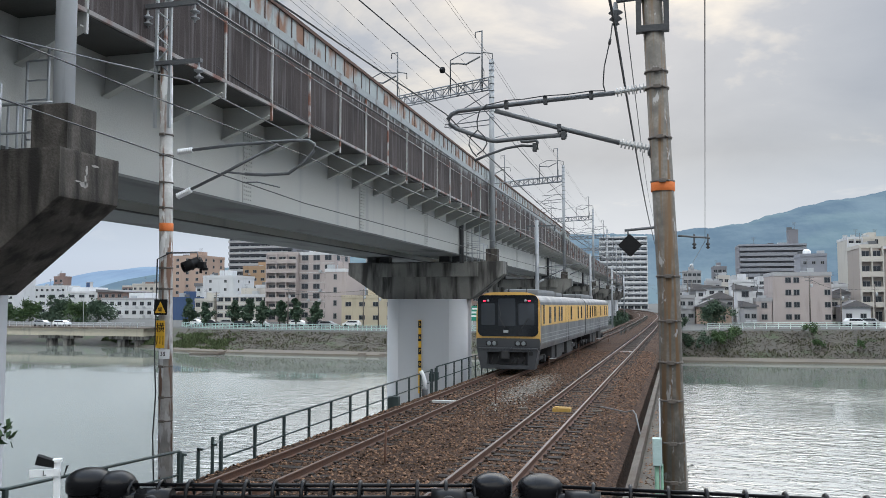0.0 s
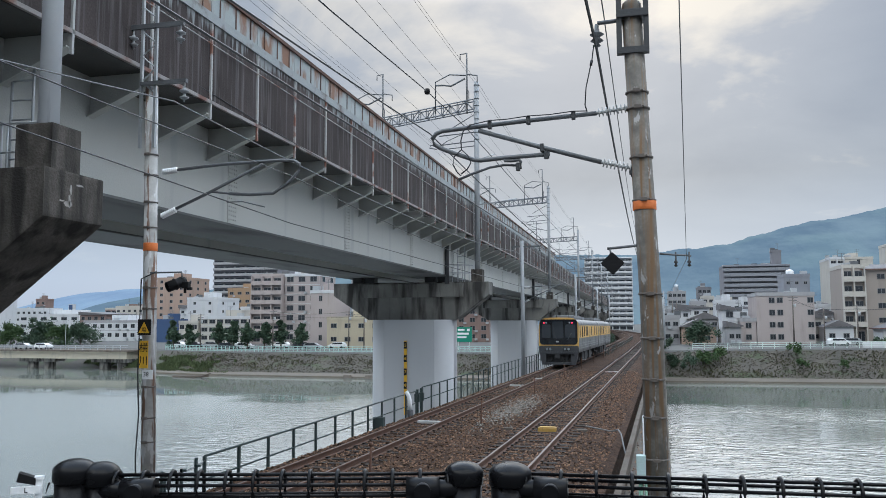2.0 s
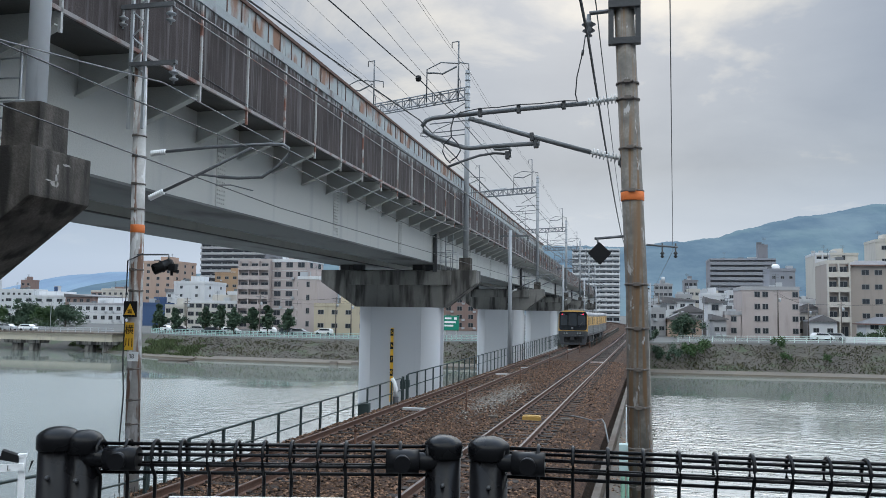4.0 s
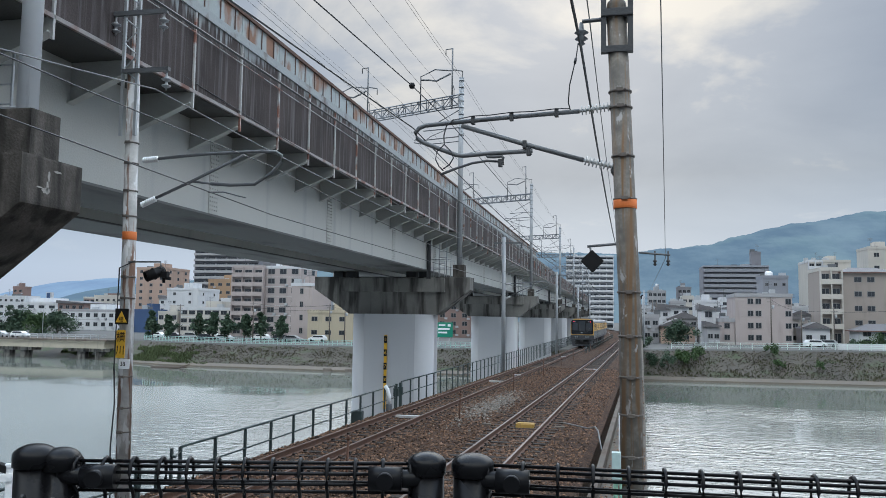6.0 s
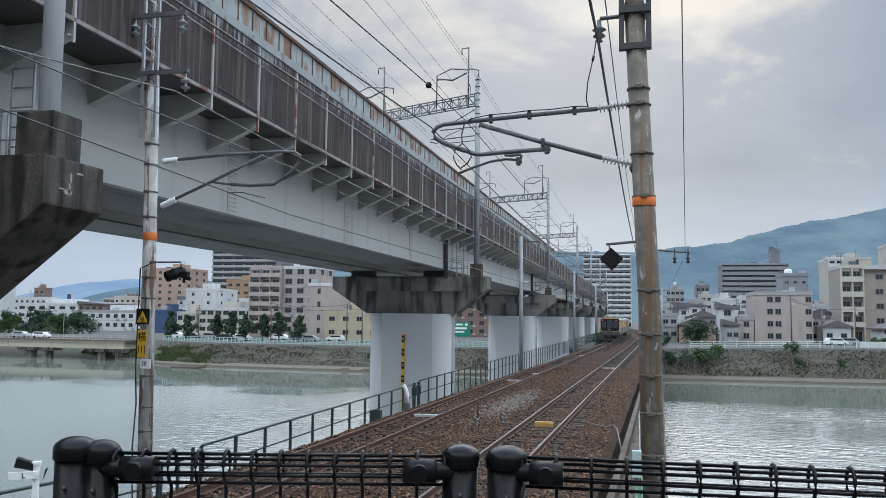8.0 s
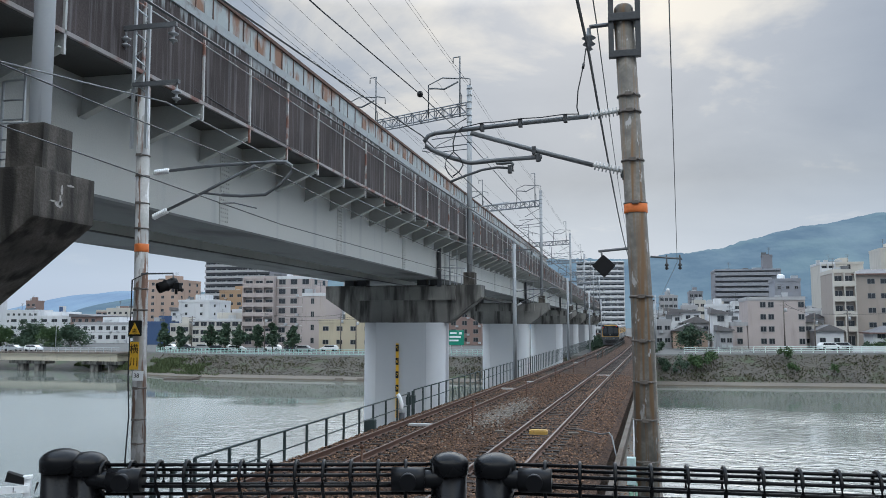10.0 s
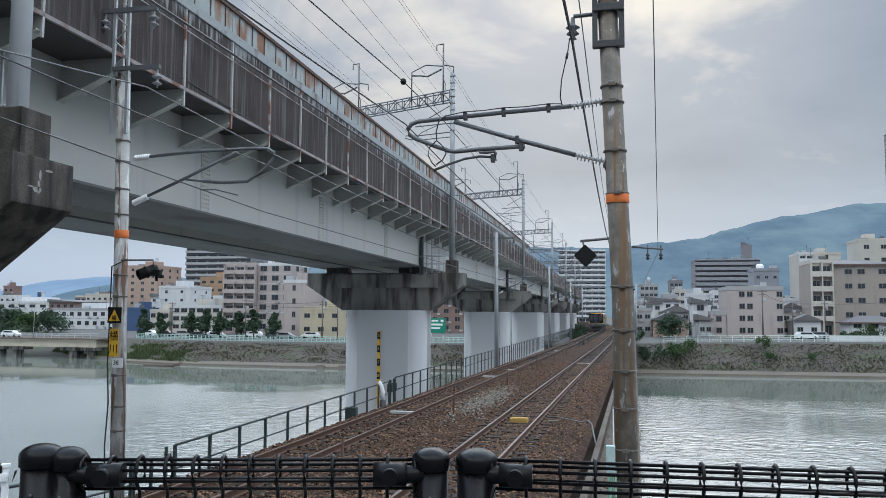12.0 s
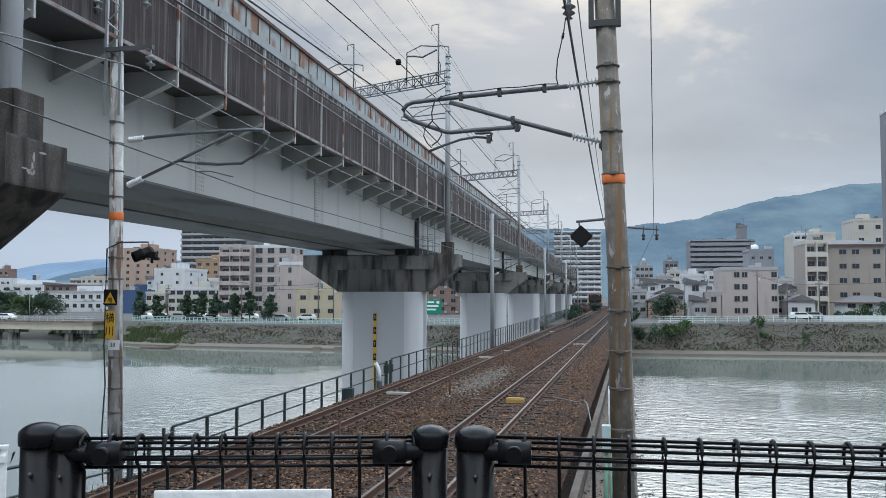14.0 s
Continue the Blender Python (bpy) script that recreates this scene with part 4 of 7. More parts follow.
def build_left_mast():
    x, y, z = -9.25, 14.2, -0.93
    g = thing("catenary_mast", pose(x, y, z) @ Matrix.Scale(0.91, 4), "pale concrete mast with signs and a lattice head", "mast")
    bm = B()
    tube(bm, [(0, 0, 0), (-0.19, 0, 9.3)], 0.152, 18, 0.135)
    part("mast_pole", bm, M["polegrey"], g, "pale grey concrete pole with stains")
    for zz in (1.6, 2.1, 2.75, 4.4, 4.85, 6.15, 6.7, 7.3, 7.75):
        bm = B()
        lathe(bm, (-0.02 * zz, 0, zz), [(0.149, 0), (0.156, 0.004), (0.156, 0.026), (0.149, 0.03)], 18)
        box(bm, -0.02 * zz - 0.06, -0.02 * zz + 0.06, -0.18, -0.14, zz - 0.01, zz + 0.04)
        part("clamp_band", bm, M["clamp"], g)
    bm = B()
    lathe(bm, (-0.113, 0, 5.66), [(0.148, 0), (0.151, 0.004), (0.151, 0.17), (0.148, 0.174)], 18)
    part("orange_band", bm, M["orange"], g, "painted orange band")
    # lattice head
    bm = B()
    for sx in (-0.17, 0.17):
        box(bm, -0.17 + sx - 0.03, -0.17 + sx + 0.03, -0.19, -0.13, 7.9, 11.3)
    for k in range(7):
        a, b = (-0.34, 0.0) if k % 2 else (0.0, -0.34)
        tube(bm, [(a, -0.16, 9.1 + k * 0.28), (b, -0.16, 9.38 + k * 0.28)], 0.018, 4)
    part("lattice_head", bm, M["galv"], g, "galvanised lattice extension")
    bm = B()
    box(bm, -0.66, 0.68, -0.22, -0.14, 10.55, 10.65)
    box(bm, -0.33, 0.78, -0.24, -0.14, 9.27, 9.35)
    split("crossarm", bm, M["steel"], g)
    for xx, zz in ((-0.56, 10.55), (0.60, 10.57), (0.72, 9.27)):
        bm = B()
        lathe(bm, (xx, -0.18, zz - 0.42), [(0.018, 0), (0.022, 0.05), (0.05, 0.06), (0.095, 0.085), (0.098, 0.10), (0.04, 0.125), (0.03, 0.15), (0.03, 0.19), (0.06, 0.20), (0.105, 0.225), (0.108, 0.245), (0.045, 0.27), (0.035, 0.30), (0.02, 0.31), (0.02, 0.42)], 18)
        part("insulator", bm, M["mastgrey"], g, "grey disc insulator")
    # cantilever
    for a, b in (((0.12, 0, 7.38), (0.52, 0, 7.41)), ((0.12, 0, 6.40), (0.50, 0, 6.56))):
        a, b = Vector(a), Vector(b)
        bm = B()
        strain_insulator(bm, a, b, 8, 0.068)
        part("insulator", bm, M["white"], g, "white ribbed insulator")
    bm = B()
    tube(bm, [(0.5, 0, 7.41), (1.6, 0, 7.48), (2.9, 0, 7.50), (3.2, 0, 7.48), (3.33, 0, 7.40), (3.32, 0, 7.26), (3.1, 0, 7.03), (2.75, 0, 6.81), (2.2, 0, 6.80), (1.75, 0, 6.84)], 0.035, 8)
    tube(bm, [(0.48, 0, 6.56), (1.3, 0, 6.90), (2.5, 0, 7.44)], 0.035, 8)
    tube(bm, [(1.3, 0, 6.90), (1.75, 0, 6.84)], 0.025, 6)
    tube(bm, [(1.7, 0, 6.66), (2.1, -0.1, 6.64), (2.7, -0.3, 6.48)], 0.014, 6)
    split("cantilever", bm, M["steel"], g, "tubular cantilever arm")
    # signal lamp
    bm = B()
    tube(bm, [(0.0, -0.15, 5.18), (0.75, -0.15, 5.18), (0.76, -0.15, 5.05)], 0.02, 6)
    part("lamp_arm", bm, M["steel"], g)
    bm = B()
    lathe(bm, (0, 0, 0), [(0.0, 0.26), (0.08, 0.25), (0.11, 0.18), (0.11, 0.04), (0.13, 0.02), (0.13, 0.0), (0.11, -0.02), (0.115, -0.17), (0.105, -0.17), (0.10, 0.0)], 18, "Y")
    bmesh.ops.transform(bm, verts=bm.verts, matrix=pose(0.62, -0.2, 4.92, 22, 0, -38))
    tube(bm, [(0.80, -0.12, 5.02), (0.82, -0.12, 4.74)], 0.03, 8)
    box(bm, 0.76, 0.92, -0.18, -0.06, 4.84, 4.98, bevel=0.02)
    box(bm, 0.86, 0.97, -0.14, -0.08, 4.80, 4.86, bevel=0.01)
    tube(bm, [(0.70, -0.15, 4.98), (0.76, -0.15, 5.06)], 0.02, 6)
    part("signal_lamp", bm, M["black"], g, "black hooded signal lamp")
    # signs
    bm = B()
    box(bm, -0.21, 0.10, -0.235, -0.215, 3.86, 4.19, bevel=0.006)
    part("warning_board", bm, M["black"], g, "black board with a yellow triangle")
    bm = B()
    extrude(bm, [(-0.185, 3.90), (0.075, 3.90), (-0.055, 4.14)], "Y", -0.245, -0.237)
    tri = part("triangle", bm, M["amber"], g, "yellow triangle")
    bm = B()
    box(bm, -0.175, 0.03, -0.205, -0.19, 3.16, 3.74, bevel=0.004)
    part("station_board", bm, M["amber"], g, "yellow name board with black writing")
    bm = B()
    box(bm, -0.11, 0.14, -0.18, -0.165, 2.93, 3.13, bevel=0.004)
    part("number_plate", bm, M["white"], g, "white plate with black writing")
    bm = B()
    tube(bm, [(0.15, -0.16, 5.2), (-0.2, -0.17, 5.05), (-0.22, -0.17, 3.0), (-0.17, -0.17, 2.2), (-0.22, -0.17, 1.3), (-0.17, -0.17, 0.2)], 0.016, 6)
    part("cable", bm, M["wire"], g)
    return g


left_mast = build_left_mast()


def lettering(body, size, at, material, parent, name):
    cu = bpy.data.curves.new(name, "FONT")
    cu.body, cu.size, cu.extrude, cu.align_x, cu.align_y = body, size, 0.002, "CENTER", "CENTER"
    cu.materials.append(material)
    ob = new(name, cu)
    ob.parent, ob.matrix_basis = parent, at
    return ob


lettering("横", 0.215, pose(-0.072, -0.209, 3.58, 90), M["black"], left_mast, "writing")
lettering("川", 0.215, pose(-0.072, -0.209, 3.31, 90), M["black"], left_mast, "writing")
lettering("場", 0.115, pose(-0.055, -0.249, 3.96, 90), M["black"], left_mast, "writing")
lettering("38", 0.13, pose(-0.015, -0.184, 3.03, 90), M["black"], left_mast, "writing")


def small_mast(x, y, z, h, side):
    """A far catenary mast with its arm."""
    g = thing("catenary_mast", pose(x, y, z), "slim concrete mast beside the far track with a cantilever", "mast", "far masts")
    bm = B()
    tube(bm, [(0, 0, 0), (0, 0, h + 0.3)], 0.15, 12, 0.12)
    part("mast_pole", bm, M["mastgrey"], g)
    bm = B()
    tube(bm, [(0, 0, h - 2.9), (side * 2.9, 0, h - 2.7), (side * 3.1, 0, h - 3.0), (side * 2.2, 0, h - 3.4)], 0.035, 6)
    tube(bm, [(0, 0, h - 3.9), (side * 2.4, 0, h - 2.75)], 0.035, 6)
    box(bm, -0.7, 1.3, -0.05, 0.05, h - 0.15, h - 0.05)
    for x in (-0.6, 1.2):
        lathe(bm, (x, 0, h - 0.45), [(0.02, 0), (0.09, 0.06), (0.03, 0.1), (0.09, 0.16), (0.03, 0.3)], 8)
    split("cantilever", bm, M["steel"], g)
    bm = B()
    tube(bm, [(side * 0.12, 0, h - 2.9), (side * 0.5, 0, h - 2.87)], 0.07, 8)
    tube(bm, [(side * 0.12, 0, h - 3.9), (side * 0.45, 0, h - 3.72)], 0.07, 8)
    split("insulator", bm, M["porcelain"], g)
    return g


for y in (55.0, 96.0, 136.0, 176.0):
    small_mast(-8.35 + 0.011 * y, y, -1.6, 9.6, 1)
for y in (148.0, 188.0, 226.0):
    small_mast(line_x(0.3, y), y, -1.4, 9.2, -1)


# ---- wires ----
def wire(name, pts, r, material, label, sag=0.0, steps=14):
    """A hanging wire through its supports."""
    bm = B()
    line = []
    for a, b in zip(pts, pts[1:]):
        a, b = Vector(a), Vector(b)
        for k in range(steps):
            u = k / steps
            line.append(a.lerp(b, u) - Vector((0, 0, sag * 4 * u * (1 - u))))
    line.append(Vector(pts[-1]))
    tube(bm, line, r, 5)
    return tagged(part(name, bm, material), label, "wire")


def build_wires():
    ys = (-25, 15.6, 55, 96, 136, 176, 216)
    # left track: carrier, contact and feeder wires
    wire("contact_wire", [(line_x(LEFT0, y), y, 5.15 + rail_z(y) + (1.4 if y < 0 else 0)) for y in ys], 0.011, M["wire"], "thin contact wire over the far track")
    wire("carrier_wire", [(line_x(LEFT0, y), y, 6.15 + rail_z(y) + (1.4 if y < 0 else 0)) for y in ys], 0.011, M["wire"], "sagging carrier wire over the far track", 0.45)
    wire("feeder_wire", [(-8.7, -20, 4.4), (-8.80, 14.0, 7.14), (-8.2, 55, 7.6), (-7.6, 96, 7.6), (-7.0, 136, 7.6)], 0.014, M["palewire"], "pale feeder cable on insulators", 0.5)
    wire("feeder_wire", [(-9.6, -20, 8.9), (-9.85, 14.0, 8.42), (-9.2, 55, 8.0)], 0.012, M["wire"], "dark wire on the mast head", 0.5)
    # right track
    yr = (-30, 12.5, 52, 92, 132, 172, 212)
    wire("contact_wire", [(line_x(RIGHT0, y) + 0.3, y, 5.15 + rail_z(y)) for y in yr], 0.011, M["wire"], "thin contact wire over the near track")
    wire("carrier_wire", [(line_x(RIGHT0, y) - 0.1, y, 6.1 + rail_z(y)) for y in yr], 0.011, M["wire"], "sagging carrier wire over the near track", 0.5)
    wire("feeder_wire", [(-1.2, -25, 7.9), (-0.57, 12.5, 7.02), (-0.2, 52, 7.2), (0.6, 92, 7.2), (1.5, 132, 7.0)], 0.022, M["wire"], "thick dark feeder cable on the mast arm", 0.35)
    wire("feeder_wire", [(-0.9, -25, 8.4), (-0.45, 12.5, 7.55), (-0.3, 52, 9.0), (0.6, 92, 9.0)], 0.010, M["wire"], "thin wire beside the feeder", 0.3)
    wire("feeder_wire", [(-0.324, -6.0, 6.13), (0.67, 12.5, 3.72), (1.35, 60, 3.55)], 0.004, M["palewire"], "thin wire on the river side", 0.03)
    # elevated line
    for x, z in ((-11.3, 17.6), (-12.3, 15.2), (-12.6, 14.2), (-13.4, 14.6), (-16.3, 17.6), (-17.2, 16.4), (-9.3, 17.3), (-9.6, 17.5), (-8.3, 12.9)):
        wire("overhead_wire", [(x, y, z) for y in [-26] + PIERS], 0.008, M["wire"], "thin overhead wire of the elevated line", 0.25)
    wire("insulated_cable", [(-7.0, -26, 8.3), (-7.0, 17.6, 10.2), (-7.0, 26.75, 10.76), (-7.0, 33.0, 11.0), (-7.0, 47.0, 10.95)] + [(-7.0, y, 10.9) for y in PIERS[2:]], 0.02, M["wire"], "thick black cable over the far track", 0.0)
    bm = B()
    lathe(bm, (-7.0, 26.75, 10.76), [(0.02, -0.11), (0.08, -0.09), (0.11, 0), (0.08, 0.09), (0.02, 0.11)], 12)
    tagged(part("wire_ball", bm, M["black"]), "black ball clamp on the cable", "clamp")


build_wires()


# ---- railings ----
def build_railing(name, pts, height, label, step=1.45):
    g = thing(name, pose(0, 0, 0), label, "railing", kind="structure")
    pts = [Vector(p) for p in pts]
    bm = B()
    tube(bm, [p + Vector((0, 0, height)) for p in pts], 0.024, 6)
    part("top_bar", bm, M["railing"], g)
    bm = B()
    tube(bm, [p + Vector((0, 0, height * 0.52)) for p in pts], 0.018, 6)
    part("mid_bar", bm, M["railing"], g)
    bm = B()
    box(bm, -0.028, 0.028, -0.028, 0.028, -0.35, height)
    me = mesh_of("post", bm, M["railing"])
    total = 0.0
    for a, b in zip(pts, pts[1:]):
        n = max(1, round((b - a).length / step))
        for k in range(n + (b == pts[-1])):
            put("post", me, g, Matrix.Translation(a.lerp(b, k / n)))
    return g


RAIL_PTS = [(-8.3, y, -0.68 - 0.001 * y) for y in (14.6, 30.0)]
build_railing("railing_near", RAIL_PTS, 0.93, "thin dark green railing along the track")
build_railing("railing_far", [(-8.3, 30.9, -0.70), (-8.2, 60, -0.78), (-8.0, 100, -0.85), (-7.6, 150, -0.85)], 1.0, "thin dark green railing along the track", 1.4)
bm = B()
sweep(bm, [(-0.35, -0.3), (-0.35, 0.0), (0.5, 0.0), (0.5, -0.3)], stations(6, 160, 8), -8.35, dz=-0.75)
tagged(part("bridge_edge", bm, M["kerb"], recalc=False), "narrow concrete edge along the bridge", "bridge edge", kind="structure")

# ---- mesh fence before the camera ----
FENCE_TOP = 2.543


def post(x, y, z, r, label):
    g = thing("fence_post", pose(x, y, 1.03), label, "fence post", "fence posts")
    h = z - 1.03
    bm = B()
    lathe(bm, (0, 0, 0), [(r * 0.93, 0), (r * 0.93, h - 0.035)], 28)
    part("tube", bm, M["fence"], g)
    bm = B()
    lathe(bm, (0, 0, h - 0.04), [(r * 0.95, 0), (r * 1.03, 0.002), (r * 1.04, 0.021), (r * 1.01, 0.026), (r * 0.9, 0.031), (r * 0.7, 0.036), (r * 0.4, 0.040), (r * 0.1, 0.041)], 28)
    part("cap", bm, M["fence"], g, "domed plastic cap")
    bm = B()
    lathe(bm, (0.006, -r * 0.93, h - 0.085), [(0.0, -0.004), (0.004, -0.003), (0.005, 0.004)], 10, "Y")
    part("screw", bm, M["darksteel"], g)
    return g


A_, B_, C_, D_ = (-0.326, 1.491), (-0.244, 1.511), (-0.967, 1.332), (-1.012, 1.318)
for (x, y), r, z in ((A_, 0.0345, 2.558), (B_, 0.038, 2.556), (C_, 0.032, 2.560), (D_, 0.037, 2.566)):
    post(x, y, z, r, "black coated fence post with a domed cap")


def fence_panel(a, b, label, ends=True, pitch=0.0497):
    """A welded mesh panel whose top is folded into a hollow roll."""
    a, b = Vector((*a, 0)), Vector((*b, 0))
    d = (b - a).normalized()
    nrm = Vector((d.y, -d.x, 0))
    if nrm.y > 0:
        nrm = -nrm
    L = (b - a).length
    turn = math.degrees(math.atan2(d.y, d.x))
    g = thing("mesh_fence", pose(a.x, a.y, 1.03, 0, 0, turn), label, "mesh fence", "fence panels")
    top = FENCE_TOP - 1.03
    s = -1 if (Matrix.Rotation(radians(-turn), 3, "Z") @ nrm).y < 0 else 1
    # loop: up the panel, out towards the path, over the top and down the back
    loop = [(0, 0.02), (0, top - 0.068), (s * 0.004, top - 0.059), (s * 0.015, top - 0.050), (s * 0.023, top - 0.038), (s * 0.025, top - 0.024), (s * 0.021, top - 0.009), (s * 0.011, top - 0.001), (0, top + 0.001), (-s * 0.012, top - 0.003), (-s * 0.021, top - 0.012), (-s * 0.025, top - 0.026), (-s * 0.022, top - 0.042)]
    bm = B()
    tube(bm, [(0, y, z) for y, z in loop], 0.0034, 7)
    me = mesh_of("upright_wire", bm, M["fence"])
    n = int(L / pitch)
    for k in range(n):
        put("upright_wire", me, g, pose(0.03 + k * (L - 0.06) / max(1, n - 1), 0, 0))
    for y, z in ((0.0, top - 0.006), (s * 0.019, top - 0.022), (s * 0.018, top - 0.041), (-0.001 * s, top - 0.058), (-s * 0.019, top - 0.018), (-s * 0.018, top - 0.044), (0, top - 0.30), (0, top - 0.62), (0, top - 0.95), (0, 0.06)):
        bm = B()
        tube(bm, [(0.0, y, z), (L, y, z)], 0.0033, 7)
        part("cross_wire", bm, M["fence"], g)
    for x in (0.075, L - 0.075) if ends else (0.075,):
        bm = B()
        tube(bm, [(x - 0.03, s * 0.018, top - 0.030), (x + 0.03, s * 0.018, top - 0.030)], 0.022, 16)
        tube(bm, [(x, s * 0.018, top - 0.030), (x, s * 0.052, top - 0.030)], 0.015, 14)
        e = 0.0 if x < L / 2 else L
        tube(bm, [(x, s * 0.018, top - 0.030), (e, s * 0.012, top - 0.030)], 0.017, 12)
        part("clamp", bm, M["fence"], g, "black post clamp with a round bolt")
    return g


panel_left = fence_panel(C_, A_, "black coated mesh fence panel with a rolled top")
fence_panel(B_, (2.18, 1.623), "black coated mesh fence panel with a rolled top", False, 0.0607)
bm = B()
box(bm, 0.16, 0.48, -0.016, -0.006, 1.03, 1.415, bevel=0.004)
part("sign_board", bm, M["white"], panel_left, "blank white board tied to the mesh")

# ---- town on the far bank ----
def wall_mat(name, color, stain=None):
    return mat(name, color, 0.8, vary=0.10, scale=0.2, grain=4, bump=0.1, stain=stain or tuple(c * 0.72 for c in color), stain_at=(0.55, 0.8), stretch=(0.7, 0.7, 0.12))


W = {
    "white": wall_mat("white_render", (0.57, 0.58, 0.595)),
    "grey": wall_mat("grey_tile", (0.35, 0.35, 0.36)),
    "pink": wall_mat("pinkish_tile", (0.40, 0.35, 0.335)),
    "tan": wall_mat("tan_tile", (0.37, 0.27, 0.215)),
    "brick": wall_mat("brown_tile", (0.23, 0.16, 0.14)),
    "dark": wall_mat("dark_tile", (0.20, 0.20, 0.22)),
    "slate": wall_mat("slate_tile", (0.25, 0.26, 0.29)),
    "cream": wall_mat("cream_render", (0.49, 0.465, 0.42)),
    "yellow": wall_mat("yellow_render", (0.46, 0.405, 0.30)),
    "blue": wall_mat("blue_sheet", (0.05, 0.09, 0.19)),
    "beige": wall_mat("beige_tile", (0.32, 0.28, 0.25)),
    "orange": wall_mat("ochre_tile", (0.35, 0.24, 0.15)),
}
M["rooftile"] = mat("roof_tile", (0.14, 0.135, 0.14), 0.7, vary=0.25, scale=0.8)
M["redroof"] = mat("red_roof", (0.15, 0.085, 0.07), 0.7, vary=0.25, scale=0.8)
GROUND_Z = -2.7


def window_mesh(w, h):
    bm = B()
    box(bm, -w / 2, w / 2, -0.06, 0.05, 0, h)
    frame_me = mesh_of("window", bm, M["frame"])
    bm = B()
    t = 0.09
    m = 0.035
    box(bm, -w / 2 + t, -m, -0.075, -0.05, t, h - t)
    box(bm, m, w / 2 - t, -0.075, -0.05, t, h - t)
    return frame_me, mesh_of("pane", bm, M["glass"])


def put_window(meshes, g, at):
    w = put("window", meshes[0], g, at)
    put("pane", meshes[1], w, pose(0, 0, 0))


def balcony_mesh(w, h=1.05, d=0.9):
    bm = B()
    box(bm, -w / 2, w / 2, -d, 0.0, -0.12, 0.0)
    box(bm, -w / 2, w / 2, -d - 0.06, -d, -0.12, h)
    box(bm, -w / 2, -w / 2 + 0.08, -d, 0, 0.0, h)
    return bm


def building(label, x0, x1, y, depth, top, wall, front=(0, 0), style="windows", side=0, base=None, turn=0.0, side_face=0, trim=None, roof="flat", win=(1.5, 1.3), room=True, bays=None, bare=False):
    """A block with its storeys. front: storeys, bays; side: bays on the flank that shows (side_face -1 or 1)."""
    base = GROUND_Z if base is None else base
    w, h = x1 - x0, top - base
    g = thing("apartment_building" if front[0] > 3 else "building", pose((x0 + x1) / 2, y, base, 0, 0, turn), label, "building")
    bm = B()
    box(bm, -w / 2, w / 2, 0, depth, -1.5, h)
    part("wall", bm, W[wall], g)
    trim = W[trim] if trim else W[wall]
    if roof == "flat":
        bm = B()
        for a in ((-w / 2 - 0.1, w / 2 + 0.1, -0.1, 0.15), (-w / 2 - 0.1, w / 2 + 0.1, depth - 0.15, depth + 0.1), (-w / 2 - 0.1, -w / 2 + 0.15, 0.15, depth - 0.15), (w / 2 - 0.15, w / 2 + 0.1, 0.15, depth - 0.15)):
            box(bm, *a, h - 0.25, h + 0.55)
        part("parapet", bm, trim, g)
        if room:
            bm = B()
            box(bm, -w * 0.18, w * 0.12, depth * 0.3, depth * 0.7, h, h + 2.3)
            part("roof_room", bm, W[wall], g)
        rng = random.Random(int(abs(x0) * 10))
        for _ in range(2 if w < 14 else 4):
            bm = B()
            ux, uy, s = rng.uniform(-0.42, 0.42) * w, rng.uniform(0.15, 0.6) * depth, rng.uniform(0.5, 1.1)
            box(bm, ux - s, ux + s, uy - 0.5, uy + 0.5, h + 0.01, h + rng.uniform(0.9, 1.8))
            part("roof_unit", bm, M["steel"] if rng.random() < 0.4 else M["galv"], g, "grey cooling unit")
        bm = B()
        ux = rng.uniform(-0.35, 0.35) * w
        tube(bm, [(ux, depth * 0.3, h), (ux, depth * 0.3, h + 3.4)], 0.05, 5)
        for k in range(3):
            tube(bm, [(ux - 0.7, depth * 0.3, h + 3.3 - 0.35 * k), (ux + 0.7, depth * 0.3, h + 3.3 - 0.35 * k)], 0.03, 4)
        split("aerial", bm, M["steel"], g)
    elif roof == "hip":
        # low hipped roof with red eaves boards
        bm = B()
        lo = [bm.verts.new(p) for p in ((-w / 2 - 0.6, -0.6, h), (w / 2 + 0.6, -0.6, h), (w / 2 + 0.6, depth + 0.6, h), (-w / 2 - 0.6, depth + 0.6, h))]
        hi = [bm.verts.new(p) for p in ((-w * 0.22, depth / 2, h + 1.5), (w * 0.22, depth / 2, h + 1.5))]
        for f in ((lo[0], lo[1], hi[1], hi[0]), (lo[1], lo[2], hi[1]), (lo[2], lo[3], hi[0], hi[1]), (lo[3], lo[0], hi[0]), lo):
            bm.faces.new(f)
        part("roof", bm, M["rooftile"], g)
        bm = B()
        box(bm, -w / 2 - 0.62, w / 2 + 0.62, -0.68, -0.6, h - 0.14, h + 0.12)
        box(bm, -w / 2 - 0.70, -w / 2 - 0.62, -0.6, depth + 0.6, h - 0.14, h + 0.12)
        split("eaves_board", bm, M["redroof"], g, "dark red eaves board")
    else:
        bm = B()
        extrude(bm, [(-w / 2 - 0.5, h - 0.1), (w / 2 + 0.5, h - 0.1), (0, h + w * 0.24)] if roof == "gable" else [(-w / 2 - 0.4, h), (w / 2 + 0.4, h), (w / 2 + 0.4, h + 0.3), (-w / 2 - 0.4, h + 1.2)], "Y", -0.5, depth + 0.5)
        part("roof", bm, M["rooftile"], g)
    nf, nb = front
    if not nf:
        return g
    sh = h / nf
    bw = w / max(1, nb)
